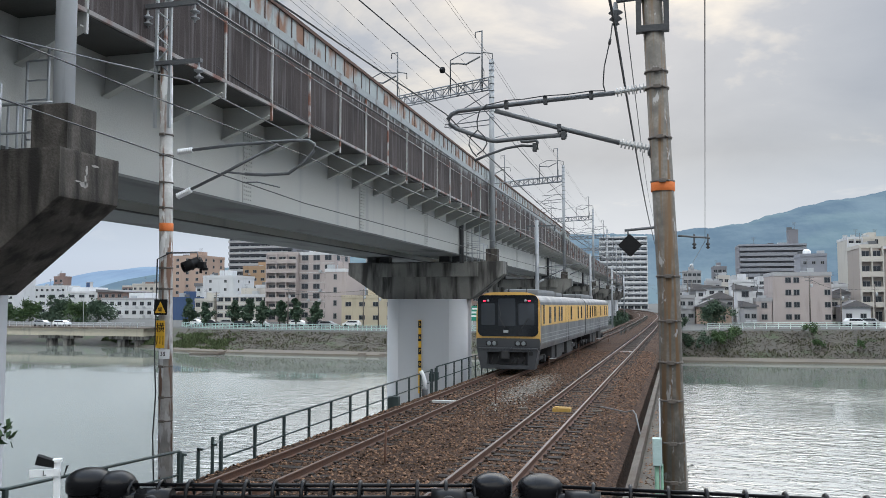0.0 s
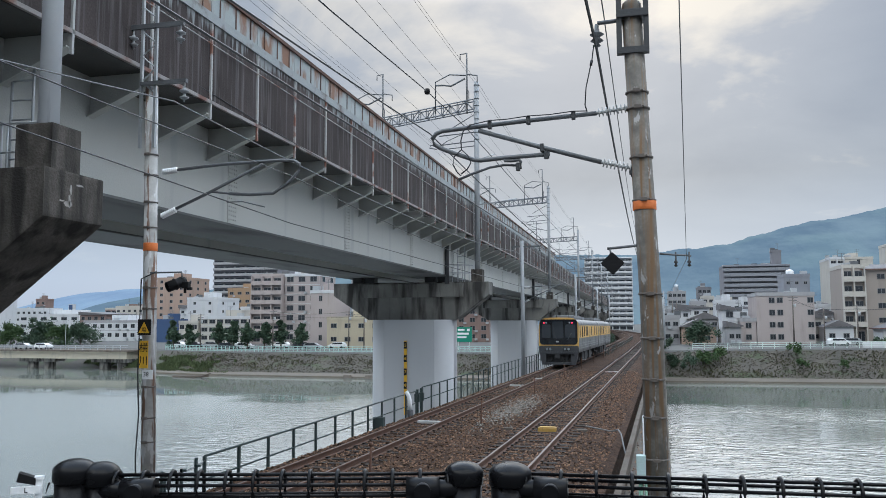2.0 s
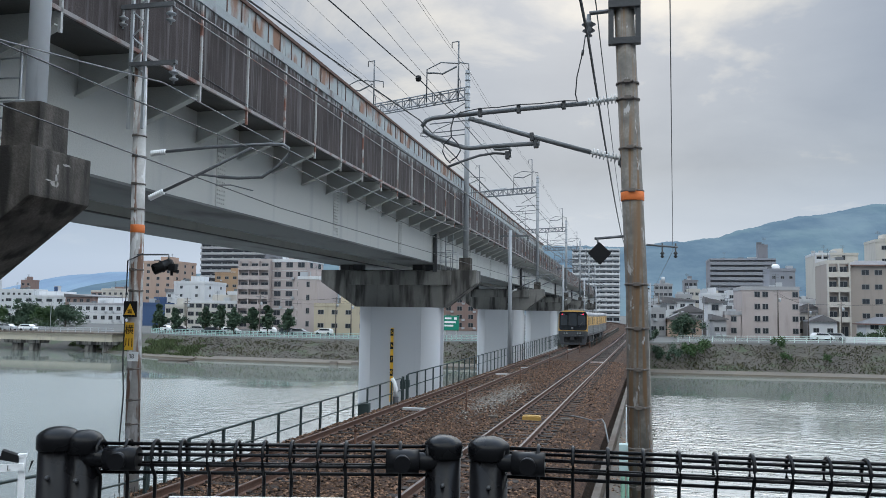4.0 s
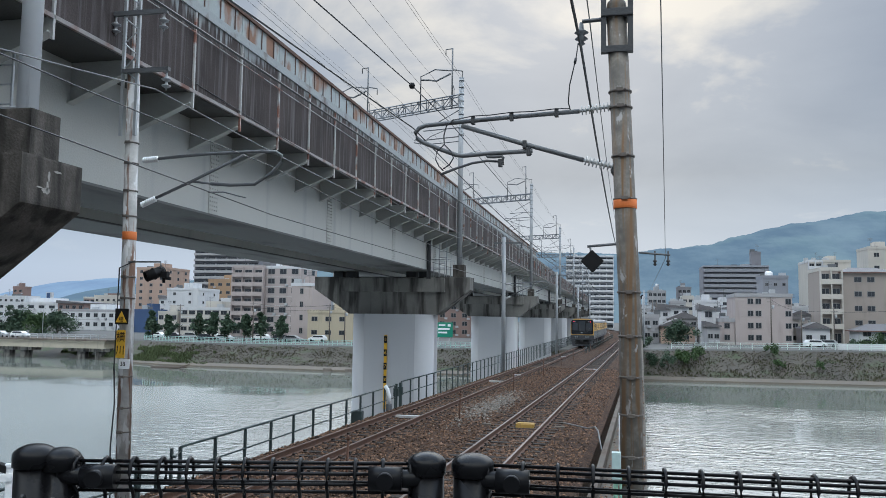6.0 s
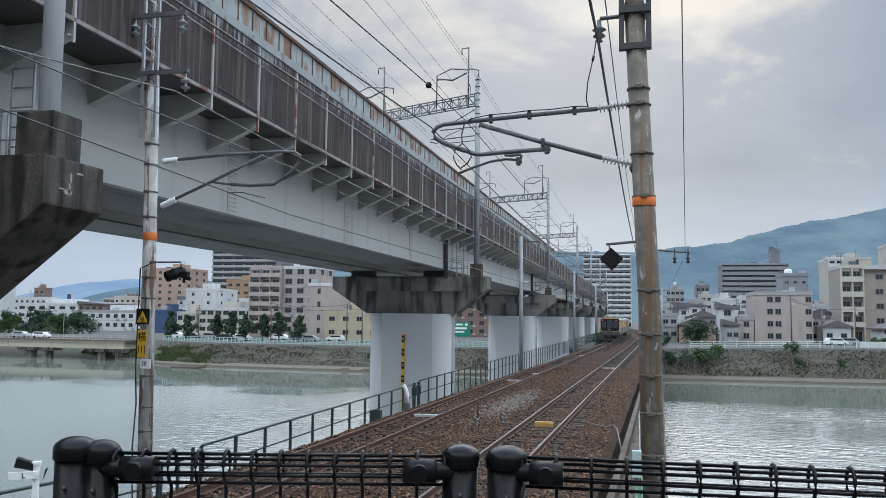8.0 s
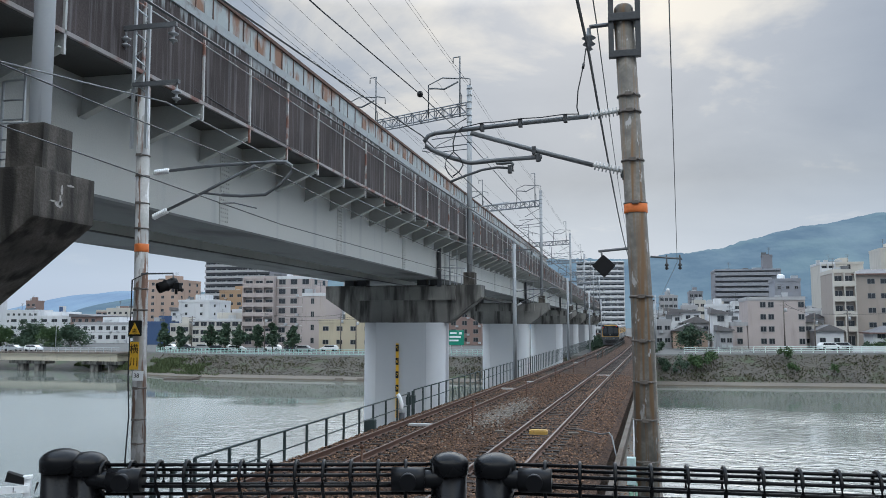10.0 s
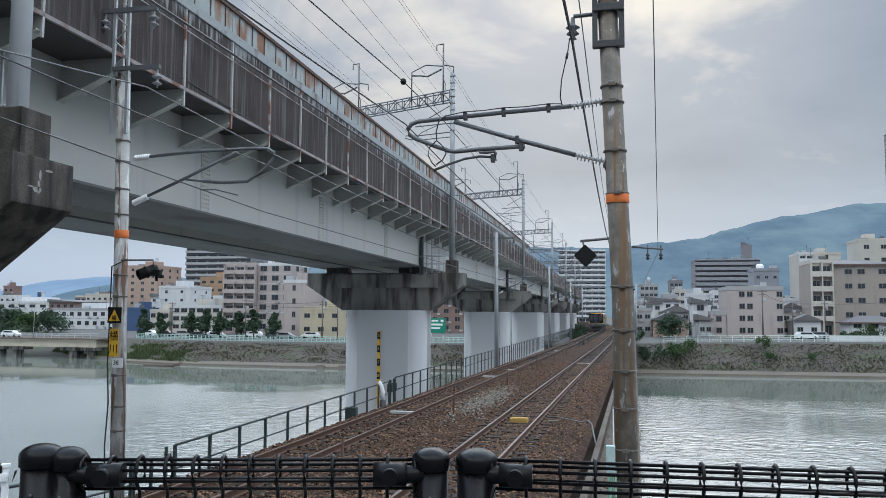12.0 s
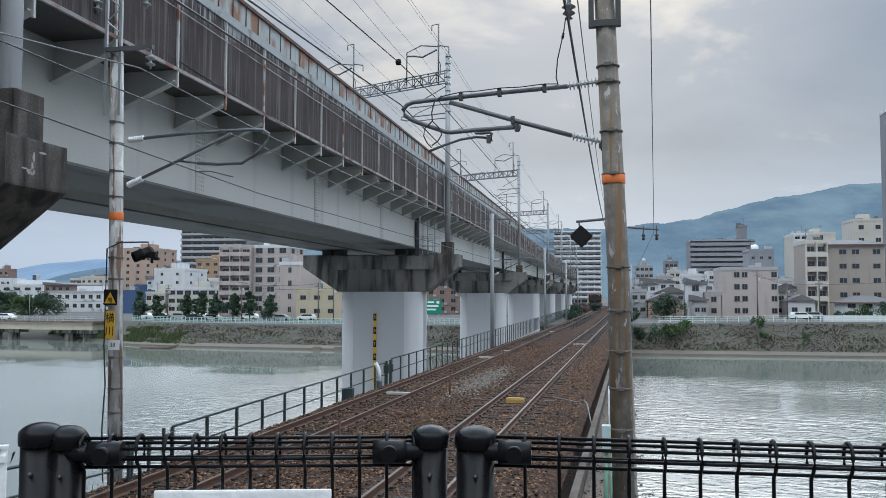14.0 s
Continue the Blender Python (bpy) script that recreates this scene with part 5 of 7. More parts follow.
    if style == "bands":
        long_b = mesh_of("balcony", balcony_mesh(w * 0.99, 1.1, 1.3), trim)
        wm_ = window_mesh(bw * 0.86, sh * 0.62)
        for k in range(nf):
            for j in range(nb):
                put_window(wm_, g, pose(-w / 2 + bw * (j + 0.5), 0, sh * k + 0.25))
            if k:
                put("balcony", long_b, g, pose(0, 0, sh * k + 0.12))
        bm = B()
        box(bm, -w / 2, w / 2, -1.5, 0.02, h - 0.2, h)
        part("eave", bm, trim, g)
    elif style == "balcony":
        bmesh_b = balcony_mesh(bw * 0.94)
        bal = mesh_of("balcony", bmesh_b, trim)
        wm_ = window_mesh(bw * 0.72, sh * 0.66)
        for k in range(nf):
            for j in range(nb):
                x = -w / 2 + bw * (j + 0.5)
                z = sh * k + 0.15
                put_window(wm_, g, pose(x, 0, z + 0.1))
                if k:
                    put("balcony", bal, g, pose(x, 0, z))
        bm = B()
        box(bm, -0.12, 0.12, -1.0, 0.02, 0, h)
        fin = mesh_of("fin_wall", bm, trim)
        for j in range(nb + 1):
            put("fin_wall", fin, g, pose(-w / 2 + bw * j, 0, 0))
    else:
        bm = B()
        box(bm, -w / 2 - 0.03, w / 2 + 0.03, -0.05, 0.02, -0.06, 0.06)
        sill = mesh_of("floor_line", bm, trim)
        for k in range(1, 1 if bare else nf):
            put("floor_line", sill, g, pose(0, 0, sh * k + 0.1))
        bm = B()
        box(bm, -0.4, 0.4, -0.42, -0.03, 0, 0.55, bevel=0.03)
        unit = mesh_of("cooling_unit", bm, M["galv"])
        rng = random.Random(int(abs(x1) * 10))
        for k in range(nf):
            for j in range(nb):
                if rng.random() < 0.3 and not bare:
                    put("cooling_unit", unit, g, pose(-w / 2 + bw * (j + 0.95) - 0.4, 0, sh * k + 0.22))
        wm_ = window_mesh(min(win[0], bw * 0.8), min(win[1], sh * 0.6))
        for k in range(nf):
            for u in bays or [(j + 0.5) / nb for j in range(nb)]:
                put_window(wm_, g, pose(w * (u - 0.5), 0, sh * k + sh * 0.32))
    if side:
        sw = depth / side
        wm_ = window_mesh(min(win[0], sw * 0.6), min(win[1], sh * 0.6))
        sf = side_face or 1
        for k in range(nf):
            for j in range(side):
                put_window(wm_, g, pose(sf * w / 2, sw * (j + 0.5), sh * k + sh * 0.32, 0, 0, 90 * sf))
    return g


# left of the viaduct
building("tall white slab building", -316, -293, 322, 14, 16.6, "white", (7, 7), win=(2.0, 1.2), room=False, bare=True)
building("long white store building with dark windows", -243, -215, 280, 30, 6.0, "white", (3, 6), trim="white", win=(2.6, 1.2))
building("brown block with a roof room", -306, -300, 364, 6, 15.0, "brick", (5, 2))
building("brown low roofed building", -204, -193, 266, 18, 5.9, "brick", (3, 4), roof="shed")
building("low white commercial building", -181, -161, 238, 20, 3.2, "white", (2, 7), trim="grey")
building("brown brick office with bands of windows", -234, -215, 322, 20, 9.1, "brick", (4, 6), trim="cream", win=(2.6, 1.3))
building("tan apartment tower with small windows", -172, -160, 266, 16, 18.8, "tan", (9, 3), side=3, side_face=1, win=(1.2, 1.1), bare=True)
building("white stepped apartment block", -138.5, -128, 231, 14, 10.2, "white", (5, 2), side=2, win=(0.9, 0.9), bare=True)
building("low shop clad in blue sheet", -145, -138.2, 224, 10, 3.4, "blue")
building("cream rendered low house", -128.4, -122.4, 210, 10, 2.9, "cream", (2, 3))
building("long white low block with bands of windows", -121.5, -104.5, 210, 14, 4.1, "cream", (3, 7), trim="white", win=(1.9, 1.2))
building("dark grey apartment tower with balconies", -204, -170, 364, 20, 34.0, "dark", (13, 6), style="bands", trim="grey")
building("ochre tiled apartment block", -151, -138, 280, 14, 15.3, "orange", (6, 4), win=(1.6, 1.1))
building("grey-pink apartment block with white trim and balconies", -104.6, -95.6, 208, 11, 15.7, "pink", (7, 3), style="balcony", trim="pink", turn=0, room=False)
building("grey-pink apartment block with white cornice", -95.5, -85.2, 209, 12, 15.7, "pink", (7, 3), trim="white", win=(2.0, 1.5), side=2)
building("pale pinkish narrow building", -79.4, -74.0, 189, 14, 10.2, "pink", (4, 1), win=(0.9, 1.4), trim="white", bare=True)
building("white building behind the yellow shop", -73.5, -64, 203, 12, 8.6, "white", (3, 3), win=(1.3, 1.2))
building("yellow two-storey workshop with a brown gate", -72.2, -55.0, 182, 10, 3.6, "yellow", (2, 5), win=(1.5, 1.1), bare=True)
building("grey block with a roof tank", -112, -100, 308, 12, 21, "grey", (8, 3))
building("brown building behind the green sign", -55, -42, 230, 14, 9.0, "brick", (5, 4))
building("grey building behind the piers", -47, -36, 250, 14, 12.0, "grey", (5, 4))
# right of the tracks
GROUND_R = -1.95
building("pinkish grey four-storey building with dark windows", 23.6, 34.9, 182, 14, 8.2, "pink", (4, 4), base=GROUND_R, win=(1.2, 1.2), trim="grey", room=False, bays=(0.27, 0.41, 0.93), bare=True)
building("pinkish grey low wing with a roof terrace", 20.4, 23.5, 182.3, 9, 2.9, "pink", (2, 1), base=GROUND_R, win=(1.2, 1.2), trim="grey", room=False, bare=True)
building("dark grey slab apartment block with long balconies", 30.5, 53.8, 322, 16, 23.2, "dark", (13, 7), style="bands", base=GROUND_R, trim="slate", room=False)
building("dark lift tower on the slab block", 48.4, 51.7, 326, 5, 28.7, "dark", base=GROUND_R, room=False)
building("grey penthouse block with small openings", 37.0, 43.4, 231, 10, 14.6, "slate", (5, 3), base=GROUND_R, room=False, win=(0.9, 0.8), bare=True)
building("pale apartment tower with rows of balconies", 61.7, 66, 294, 16, 23.3, "cream", (9, 2), style="balcony", base=GROUND_R, trim="white", room=False)
building("pale apartment tower, plain flank", 66.1, 75, 294.5, 16, 23.3, "cream", (9, 1), base=GROUND_R, win=(1.0, 1.6))
building("beige apartment block with white balconies", 43.5, 47.9, 196, 12, 14.6, "beige", (5, 2), style="balcony", base=GROUND_R, trim="cream", room=False)
building("beige apartment block with a grey hipped roof", 48, 60, 196.3, 14, 14.0, "beige", (5, 4), base=GROUND_R, roof="hip", win=(1.6, 1.2), bays=(0.28, 0.5, 0.86), bare=True)
building("cream block with a tall stair tower", 72.6, 82, 266, 12, 25.3, "cream", (7, 2), base=GROUND_R)
building("tall dark apartment tower with white balconies", 69.4, 82, 210, 18, 49.5, "dark", (17, 4), style="balcony", base=GROUND_R, trim="white", room=False)
building("small house with a tan gable", 8.7, 16.0, 189, 10, 1.6, "tan", (2, 2), base=GROUND_R, roof="gable", win=(1.2, 1.0))
building("white house with shed roof", 9.5, 18.5, 238, 10, 6.4, "white", (3, 4), base=GROUND_R, roof="shed", win=(1.3, 1.1))
building("white rendered town house", 21.5, 28.5, 252, 10, 8.4, "white", (3, 3), base=GROUND_R, win=(1.3, 1.1))
building("grey distant apartment block", 11.6, 19.0, 364, 12, 15.1, "grey", (6, 4), base=GROUND_R)
building("dark distant apartment block", 23.9, 29.3, 364, 12, 16.8, "dark", (6, 3), base=GROUND_R)
building("white apartment tower with rows of balconies", -30, -4, 462, 18, 37.8, "white", (14, 7), style="bands", base=GROUND_R, trim="white", room=False)
building("white low house with a balcony", 17.0, 20.2, 186, 8, 5.2, "white", (3, 1), base=GROUND_R, roof="shed")
building("grey house with tiled roof", 36, 42, 200, 9, 2.8, "grey", (2, 3), base=GROUND_R, roof="gable", win=(1.2, 1.0))
building("white house with a grey tiled roof by the bank", 47.5, 57, 182, 7, 1.2, "white", (2, 3), base=GROUND_R, roof="hip", win=(1.6, 1.0))

# low houses filling the streets
TOWN = [
    (2.5, 7.5, 205, 2.8, "white", "shed"), (12, 19, 214, 3.4, "grey", "gable"), (22, 27, 216, 4.6, "white", "flat"), (28, 34, 230, 5.4, "grey", "shed"),
    (36, 41, 226, 6.0, "white", "flat"), (37.5, 43, 186, 1.6, "white", "gable"), (44, 50, 240, 7.0, "white", "shed"), (52, 60, 232, 7.4, "cream", "flat"),
    (3.5, 9, 260, 6.0, "grey", "flat"), (18, 24, 290, 9.0, "white", "flat"), (25, 31, 300, 10.5, "cream", "flat"), (60, 68, 186, 2.0, "grey", "gable"),
    (17.5, 20.0, 178, 1.6, "grey", "shed"), (36.5, 40.0, 192, 3.4, "cream", "shed"), (39.0, 43.5, 206, 4.6, "white", "gable"), (40.5, 45.0, 216, 6.4, "white", "flat"), (5.0, 8.5, 192, 3.6, "grey", "flat"), (8.0, 12.5, 222, 5.6, "white", "gable"), (15.0, 19.5, 262, 8.4, "grey", "flat"), (19.5, 23.0, 276, 10.4, "cream", "flat"), (30.0, 34.0, 262, 9.6, "white", "flat"),
    (-62, -50, 236, 6.4, "white", "flat"), (-130, -120, 250, 7.6, "white", "flat"), (-118, -106, 262, 9.0, "cream", "flat"), (-160, -150, 262, 8.0, "white", "shed"),
    (-190, -180, 290, 8.6, "white", "flat"), (-213, -200, 300, 9.4, "cream", "flat"), (-262, -246, 300, 8.8, "white", "flat"), (-95, -84, 262, 10.0, "grey", "flat"),
]
for x0, x1, y, top, wall, roof in TOWN:
    building(f"{'white' if wall == 'white' else wall + ' rendered'} low town house with {'a tiled roof' if roof == 'gable' else 'a flat roof' if roof == 'flat' else 'a sloping roof'}", x0, x1, y, 9, top, wall, (max(1, round((top + 2.4) / 2.8)), max(2, round((x1 - x0) / 2.6))), base=GROUND_Z if x0 < 0 else GROUND_R, roof=roof, win=(1.2, 1.0), room=False)
g = thing("advertising_tower", pose(-263, 336, GROUND_Z), "white sign tower with blue and red panels", "sign tower")
bm = B()
box(bm, -1.2, 1.2, 0, 2, 0, 14.5)
part("tower", bm, W["white"], g)
for z0, z1, c in ((9.5, 14.2, "blue"), (6.0, 8.6, "brick")):
    bm = B()
    box(bm, -0.95, 0.95, -0.12, 0.0, z0, z1)
    part("sign_panel", bm, W[c], g)
g = thing("roof_tank", pose(39.2, 233, 14.55), "white round water tank on the roof", "water tank")
bm = B()
lathe(bm, (0, 2, 0), [(0.95, 0), (1.05, 0.2), (1.05, 1.5), (0.7, 1.9), (0.1, 2.0)], 16)
part("tank", bm, M["white"], g)
g = thing("roof_tank", pose(15.3, 366, 15.1), "grey round water tank on a tall stand", "water tank")
bm = B()
lathe(bm, (0, 2, 0), [(0.6, 0), (0.6, 1.5), (0.8, 1.6), (0.8, 3.4), (0.3, 3.6)], 16)
part("tank", bm, M["galv"], g)

# ---- along the track ----
def stones(name, count, place, size, material, label, seed, category="ballast"):
    """Loose stones as one mesh: place(rng) gives each one's spot."""
    rng = np.random.default_rng(seed)
    base = np.array([(1, 0, 0), (-0.9, 0.1, 0), (0, 1, 0.1), (0.1, -1, 0), (0, 0.1, 0.8), (0, 0, -0.8)])
    tri = np.array([(0, 2, 4), (2, 1, 4), (1, 3, 4), (3, 0, 4), (2, 0, 5), (1, 2, 5), (3, 1, 5), (0, 3, 5)])
    verts, faces = [], []
    for k in range(count):
        p = place(rng)
        r = size * rng.uniform(0.55, 1.25)
        v = base * (1 + rng.uniform(-0.3, 0.3, (6, 1))) * r * np.array((1, rng.uniform(0.6, 1), rng.uniform(0.5, 0.9)))
        a = rng.uniform(0, 6.28)
        c, s = math.cos(a), math.sin(a)
        b = rng.uniform(-0.6, 0.6)
        v = v @ np.array(((c, s, 0), (-s, c, 0), (0, 0, 1))) @ np.array(((1, 0, 0), (0, math.cos(b), math.sin(b)), (0, -math.sin(b), math.cos(b))))
        verts.append(v + np.array(p))
        faces.append(tri + 6 * k)
    me = bpy.data.meshes.new(name)
    me.from_pydata(np.concatenate(verts).tolist(), [], np.concatenate(faces).tolist())
    me.materials.append(material)
    return tagged(new(name, me), label, category, kind="stuff")


def on_bed(rng):
    y = 7 + 52 * rng.random() ** 1.7
    dx = rng.uniform(-2.0, 5.95)
    z = np.interp(dx, [b[0] for b in bed], [b[1] for b in bed]) if dx > -2 else -0.6
    x = line_x(LEFT0, y) + dx
    return x, y, rail_z(y) + z + rng.uniform(-0.01, 0.02)


stones("ballast_stones", 42000, on_bed, 0.042, M["stones"], "loose brown ballast stones between the tracks", 5)


def on_patch(rng):
    u, v = rng.normal(0, 0.42), rng.normal(0, 0.42)
    y = 31.5 + v * 6.5
    return line_x(LEFT0, y) + 1.75 + u * 0.80, y, rail_z(y) - 0.185 + rng.uniform(0, 0.03)


stones("fresh_stones", 2600, on_patch, 0.046, M["palestones"], "patch of pale fresh ballast stones", 6)


def on_slab(rng):
    y = 12 + 40 * rng.random() ** 1.5
    return line_x(-0.92, y) + rng.uniform(0.12, 0.98), y, rail_z(y) - 0.375


stones("slab_stones", 2200, on_slab, 0.035, M["stones"], "scattered stones on the walkway slab", 7)

# yellow equipment box between the rails
g = thing("track_box", pose(line_x(RIGHT0, 25) + 0.0, 25, rail_z(25) - 0.17, 0, 0, -1.3), "yellow metal equipment box between the rails", "equipment box")
bm = B()
box(bm, -0.27, 0.27, -0.16, 0.16, -0.05, 0.13, bevel=0.02)
part("casing", bm, M["boxyellow"], g)
bm = B()
box(bm, -0.23, 0.23, -0.12, 0.12, 0.13, 0.15, bevel=0.008)
part("lid", bm, M["boxyellow"], g)
for x0, y, c in ((LEFT0, 26.2, "white"), (RIGHT0, 57.0, "cream"), (LEFT0, 43.0, "cream")):
    g = thing("track_plate", pose(line_x(x0, y), y, rail_z(y) - 0.10), "pale plate with rusty edges between the rails", "track plate", "track plates")
    bm = B()
    box(bm, -0.42, 0.42, -0.11, 0.11, -0.12, 0.02, bevel=0.015)
    part("plate", bm, M["streakwhite"], g)
for y in (25.0,):
    for dx, w in ((-1.25, 0.14), (1.0, 0.16)):
        g = thing("cable_cover", pose(line_x(RIGHT0, y) + dx, y + 0.4, rail_z(y) - 0.2), "small grey concrete cable cover on the ballast", "cable cover", "cable covers")
        bm = B()
        box(bm, -w, w, -0.09, 0.09, 0, 0.07, bevel=0.01)
        part("cover", bm, M["kerb"], g)

bm = B()
tube(bm, [(-1.75, 26.3, -0.46), (-1.32, 25.6, -0.44), (-0.95, 25.0, -0.43), (-0.72, 24.4, -0.30), (-0.62, 23.6, -0.30), (-0.5, 22.9, -0.72), (-0.1, 22.7, -0.78), (0.15, 22.9, -0.78)], 0.022, 7)
tagged(part("cable", bm, M["palewire"]), "pale loose cable over the edge beam", "cable")

bm = B()
tube(bm, [(0, 0, -0.3), (0, 0, 0.92)], 0.026, 7)
lathe(bm, (0, 0, 0.90), [(0.04, 0), (0.04, 0.06), (0.012, 0.08)], 8)
peg = mesh_of("post", bm, M["railrust"])
bm = B()
box(bm, 0.02, 0.34, -0.05, 0.05, 0.84, 0.875, bevel=0.006)
tag = mesh_of("plate", bm, M["streakwhite"])
for k, y in enumerate((16.0, 26.5, 38.2, 50, 61, 72, 84, 96, 108)):
    g = thing("marker_post", pose(line_x(LEFT0, y) + 1.62, y, rail_z(y) - 0.3, 1.5, 2.0 if y < 30 else -1, 0), "thin rusty marker post in the ballast", "post", "marker posts")
    put("post", peg, g, pose(0, 0, 0))
    if k in (2, 4, 6):
        put("plate", tag, g, pose(0, 0, 0), "small pale plate with rust")

# teal box on a post beside the mast
g = thing("trackside_box", pose(-0.06, 12.2, -0.75), "small pale teal box on a green post", "electric box")
M["teal"] = mat("teal_paint", (0.42, 0.55, 0.55), 0.5, vary=0.1, scale=5)
M["postgreen"] = mat("post_green", (0.16, 0.30, 0.22), 0.55, vary=0.2, scale=5)
bm = B()
box(bm, -0.055, 0.075, -0.07, 0.07, 1.28, 1.66, bevel=0.012)
part("casing", bm, M["teal"], g)
bm = B()
tube(bm, [(0, 0, 0), (0, 0, 1.3)], 0.032, 8)
tube(bm, [(0.07, 0, 0), (0.07, 0, 1.3)], 0.02, 8)
split("leg", bm, M["postgreen"], g)
bm = B()
tube(bm, [(0.02, 0.2, 0.0), (0.02, 0.2, 2.15)], 0.018, 7)
tagged(part("signal_rod", bm, M["white"], at=pose(-0.02, 12.6, -0.75)), "thin white rod beside the mast", "rod")

# conduit, junction box and gate posts on the railing
g = thing("bent_conduit", pose(-8.05, 28.3, -0.85), "white plastic conduit bent over a dark pipe", "conduit")
bm = B()
tube(bm, [(0, 0, 0), (0, 0, 0.55)], 0.11, 12)
part("sleeve", bm, M["darksteel"], g)
bm = B()
tube(bm, [(0, 0, 0.5), (0, 0, 0.85), (-0.06, 0, 1.05), (-0.15, 0, 1.2)], 0.07, 12)
part("conduit", bm, M["white"], g)
g = thing("junction_box", pose(-8.25, 25.4, -0.75), "weathered grey-green junction box on the railing", "junction box")
bm = B()
box(bm, -0.2, 0.16, -0.12, 0.12, 0.0, 0.52, bevel=0.03)
part("casing", bm, M["railing"], g)
for y in (30.15, 30.75):
    bm = B()
    box(bm, -0.045, 0.045, -0.045, 0.045, -0.3, 1.02, bevel=0.008)
    box(bm, -0.10, 0.10, -0.06, 0.06, 0.55, 0.85, bevel=0.01)
    tagged(part("gate_post", bm, M["railing"], at=pose(-8.3, y, -0.75)), "dark green gate post with a latch box", "gate post", "gate posts")
# gap with a chain, and the sloping handrail towards the near bank
g = thing("chain_gate", pose(0, 0, 0), "two dark posts with a sagging chain", "chain gate")
for y in (13.2, 13.75, 14.25):
    bm = B()
    box(bm, -0.024, 0.024, y - 0.024, y + 0.024, -1.1, 0.14 if y < 14 else 0.26)
    box(bm, -0.024, 0.09, y - 0.024, y + 0.024, 0.09, 0.13)
    part("gate_post", bm, M["railing"], g, at=pose(-8.28, 0, 0))
bm = B()
tube(bm, [(-8.28, 13.2 + 1.4 * u, 0.16 - 0.35 * u * (1 - u)) for u in (0, 0.15, 0.3, 0.5, 0.7, 0.85, 1)], 0.008, 5)
part("chain", bm, M["steel"], g)
build_railing("railing_bank", [(-8.2, 5.0, 0.45), (-8.2, 9.0, -0.42), (-8.14, 12.9, -0.62)], 0.85, "thin green handrail down from the near bank", 1.9)
M["wiremesh"] = mat("mesh_panel", (0.10, 0.115, 0.11), 0.6, 0.2, vary=0.2, scale=8)
g = thing("wire_mesh_barrier", pose(0, 0, 0), "low dark wire mesh barrier below the handrail", "mesh barrier")
for k in range(26):
    bm = B()
    y = 9.2 + 0.14 * k
    tube(bm, [(-8.12, y, -1.0), (-8.12, y, -0.25)], 0.006, 4)
    part("mesh_wire", bm, M["wiremesh"], g)

# post with a small plate near the fence
g = thing("limit_post", pose(-4.30, 5.22, 0.93, 0, 0, 32), "white square post with a plate and a dark lamp box", "sign post")
bm = B()
box(bm, -0.022, 0.022, -0.022, 0.022, -0.9, 0.75, bevel=0.004)
box(bm, -0.03, 0.03, -0.03, 0.03, 0.75, 0.775, bevel=0.004)
part("post", bm, M["white"], g)
bm = B()
box(bm, -0.18, 0.015, -0.042, -0.024, 0.655, 0.71, bevel=0.003)
part("plate", bm, M["white"], g)
bm = B()
extrude(bm, [(-0.145, 0.745), (-0.02, 0.715), (-0.02, 0.765), (-0.13, 0.81)], "Y", -0.04, 0.04)
part("lamp_box", bm, M["black"], g)
lettering("L", 0.05, pose(-0.08, -0.045, 0.682, 90), M["black"], g, "writing")
bm = B()
extrude(bm, [(0.045, 0.64), (0.075, 0.72), (0.06, 0.72)], "Y", -0.02, 0.02)
part("hook", bm, M["black"], g)


# ---- plants ----
def leaves(bm, centre, radius, count, size, rng, squash=0.8):
    """Small folded leaves strewn through a rough ball of clumps."""
    hubs = [Vector((rng.gauss(0, 0.5), rng.gauss(0, 0.5), rng.gauss(0, 0.5) * squash)) for _ in range(9)]
    for _ in range(count):
        h = rng.choice(hubs)
        p = Vector(centre) + radius * (h + Vector((rng.gauss(0, 0.24), rng.gauss(0, 0.24), rng.gauss(0, 0.22))))
        d = Vector((rng.uniform(-1, 1), rng.uniform(-1, 1), rng.uniform(-0.6, 0.8))).normalized()
        e = d.cross(Vector((rng.uniform(-1, 1), rng.uniform(-1, 1), rng.uniform(-1, 1)))).normalized()
        s = size * rng.uniform(0.6, 1.3)
        a, b, c, f = (bm.verts.new(q) for q in (p - d * s, p + e * s * 0.5, p + d * s, p - e * s * 0.5 + Vector((0, 0, s * 0.2))))
        bm.faces.new((a, b, c))
        bm.faces.new((a, c, f))


def tree(x, y, z, height, spread, material, label, seed, count=900, slim=1.0, name="tree"):
    rng = random.Random(seed)
    g = thing(name, pose(x, y, z), label, "tree")
    bm = B()
    tube(bm, [(0, 0, -0.4), (0.03 * height * 0.3, 0, height * 0.35), (0, 0.05, height * 0.7)], 0.028 * height, 8, 0.008 * height)
    for k in range(5):
        a = rng.uniform(0, 6.28)
        r = spread * rng.uniform(0.4, 0.7)
        tube(bm, [(0, 0, height * (0.3 + 0.07 * k)), (r * math.cos(a), r * math.sin(a), height * (0.5 + 0.08 * k))], 0.010 * height, 5, 0.004 * height)
    part("trunk", bm, M["bark"], g)
    bm = B()
    for k in range(4):
        u = k / 3
        leaves(bm, (rng.uniform(-0.2, 0.2) * spread, rng.uniform(-0.2, 0.2) * spread, height * (0.38 + 0.46 * u)), spread * (0.95 - 0.5 * u * slim), count // 4, 0.055 * height, rng)
    part("crown", bm, material, g, recalc=False)
    return g


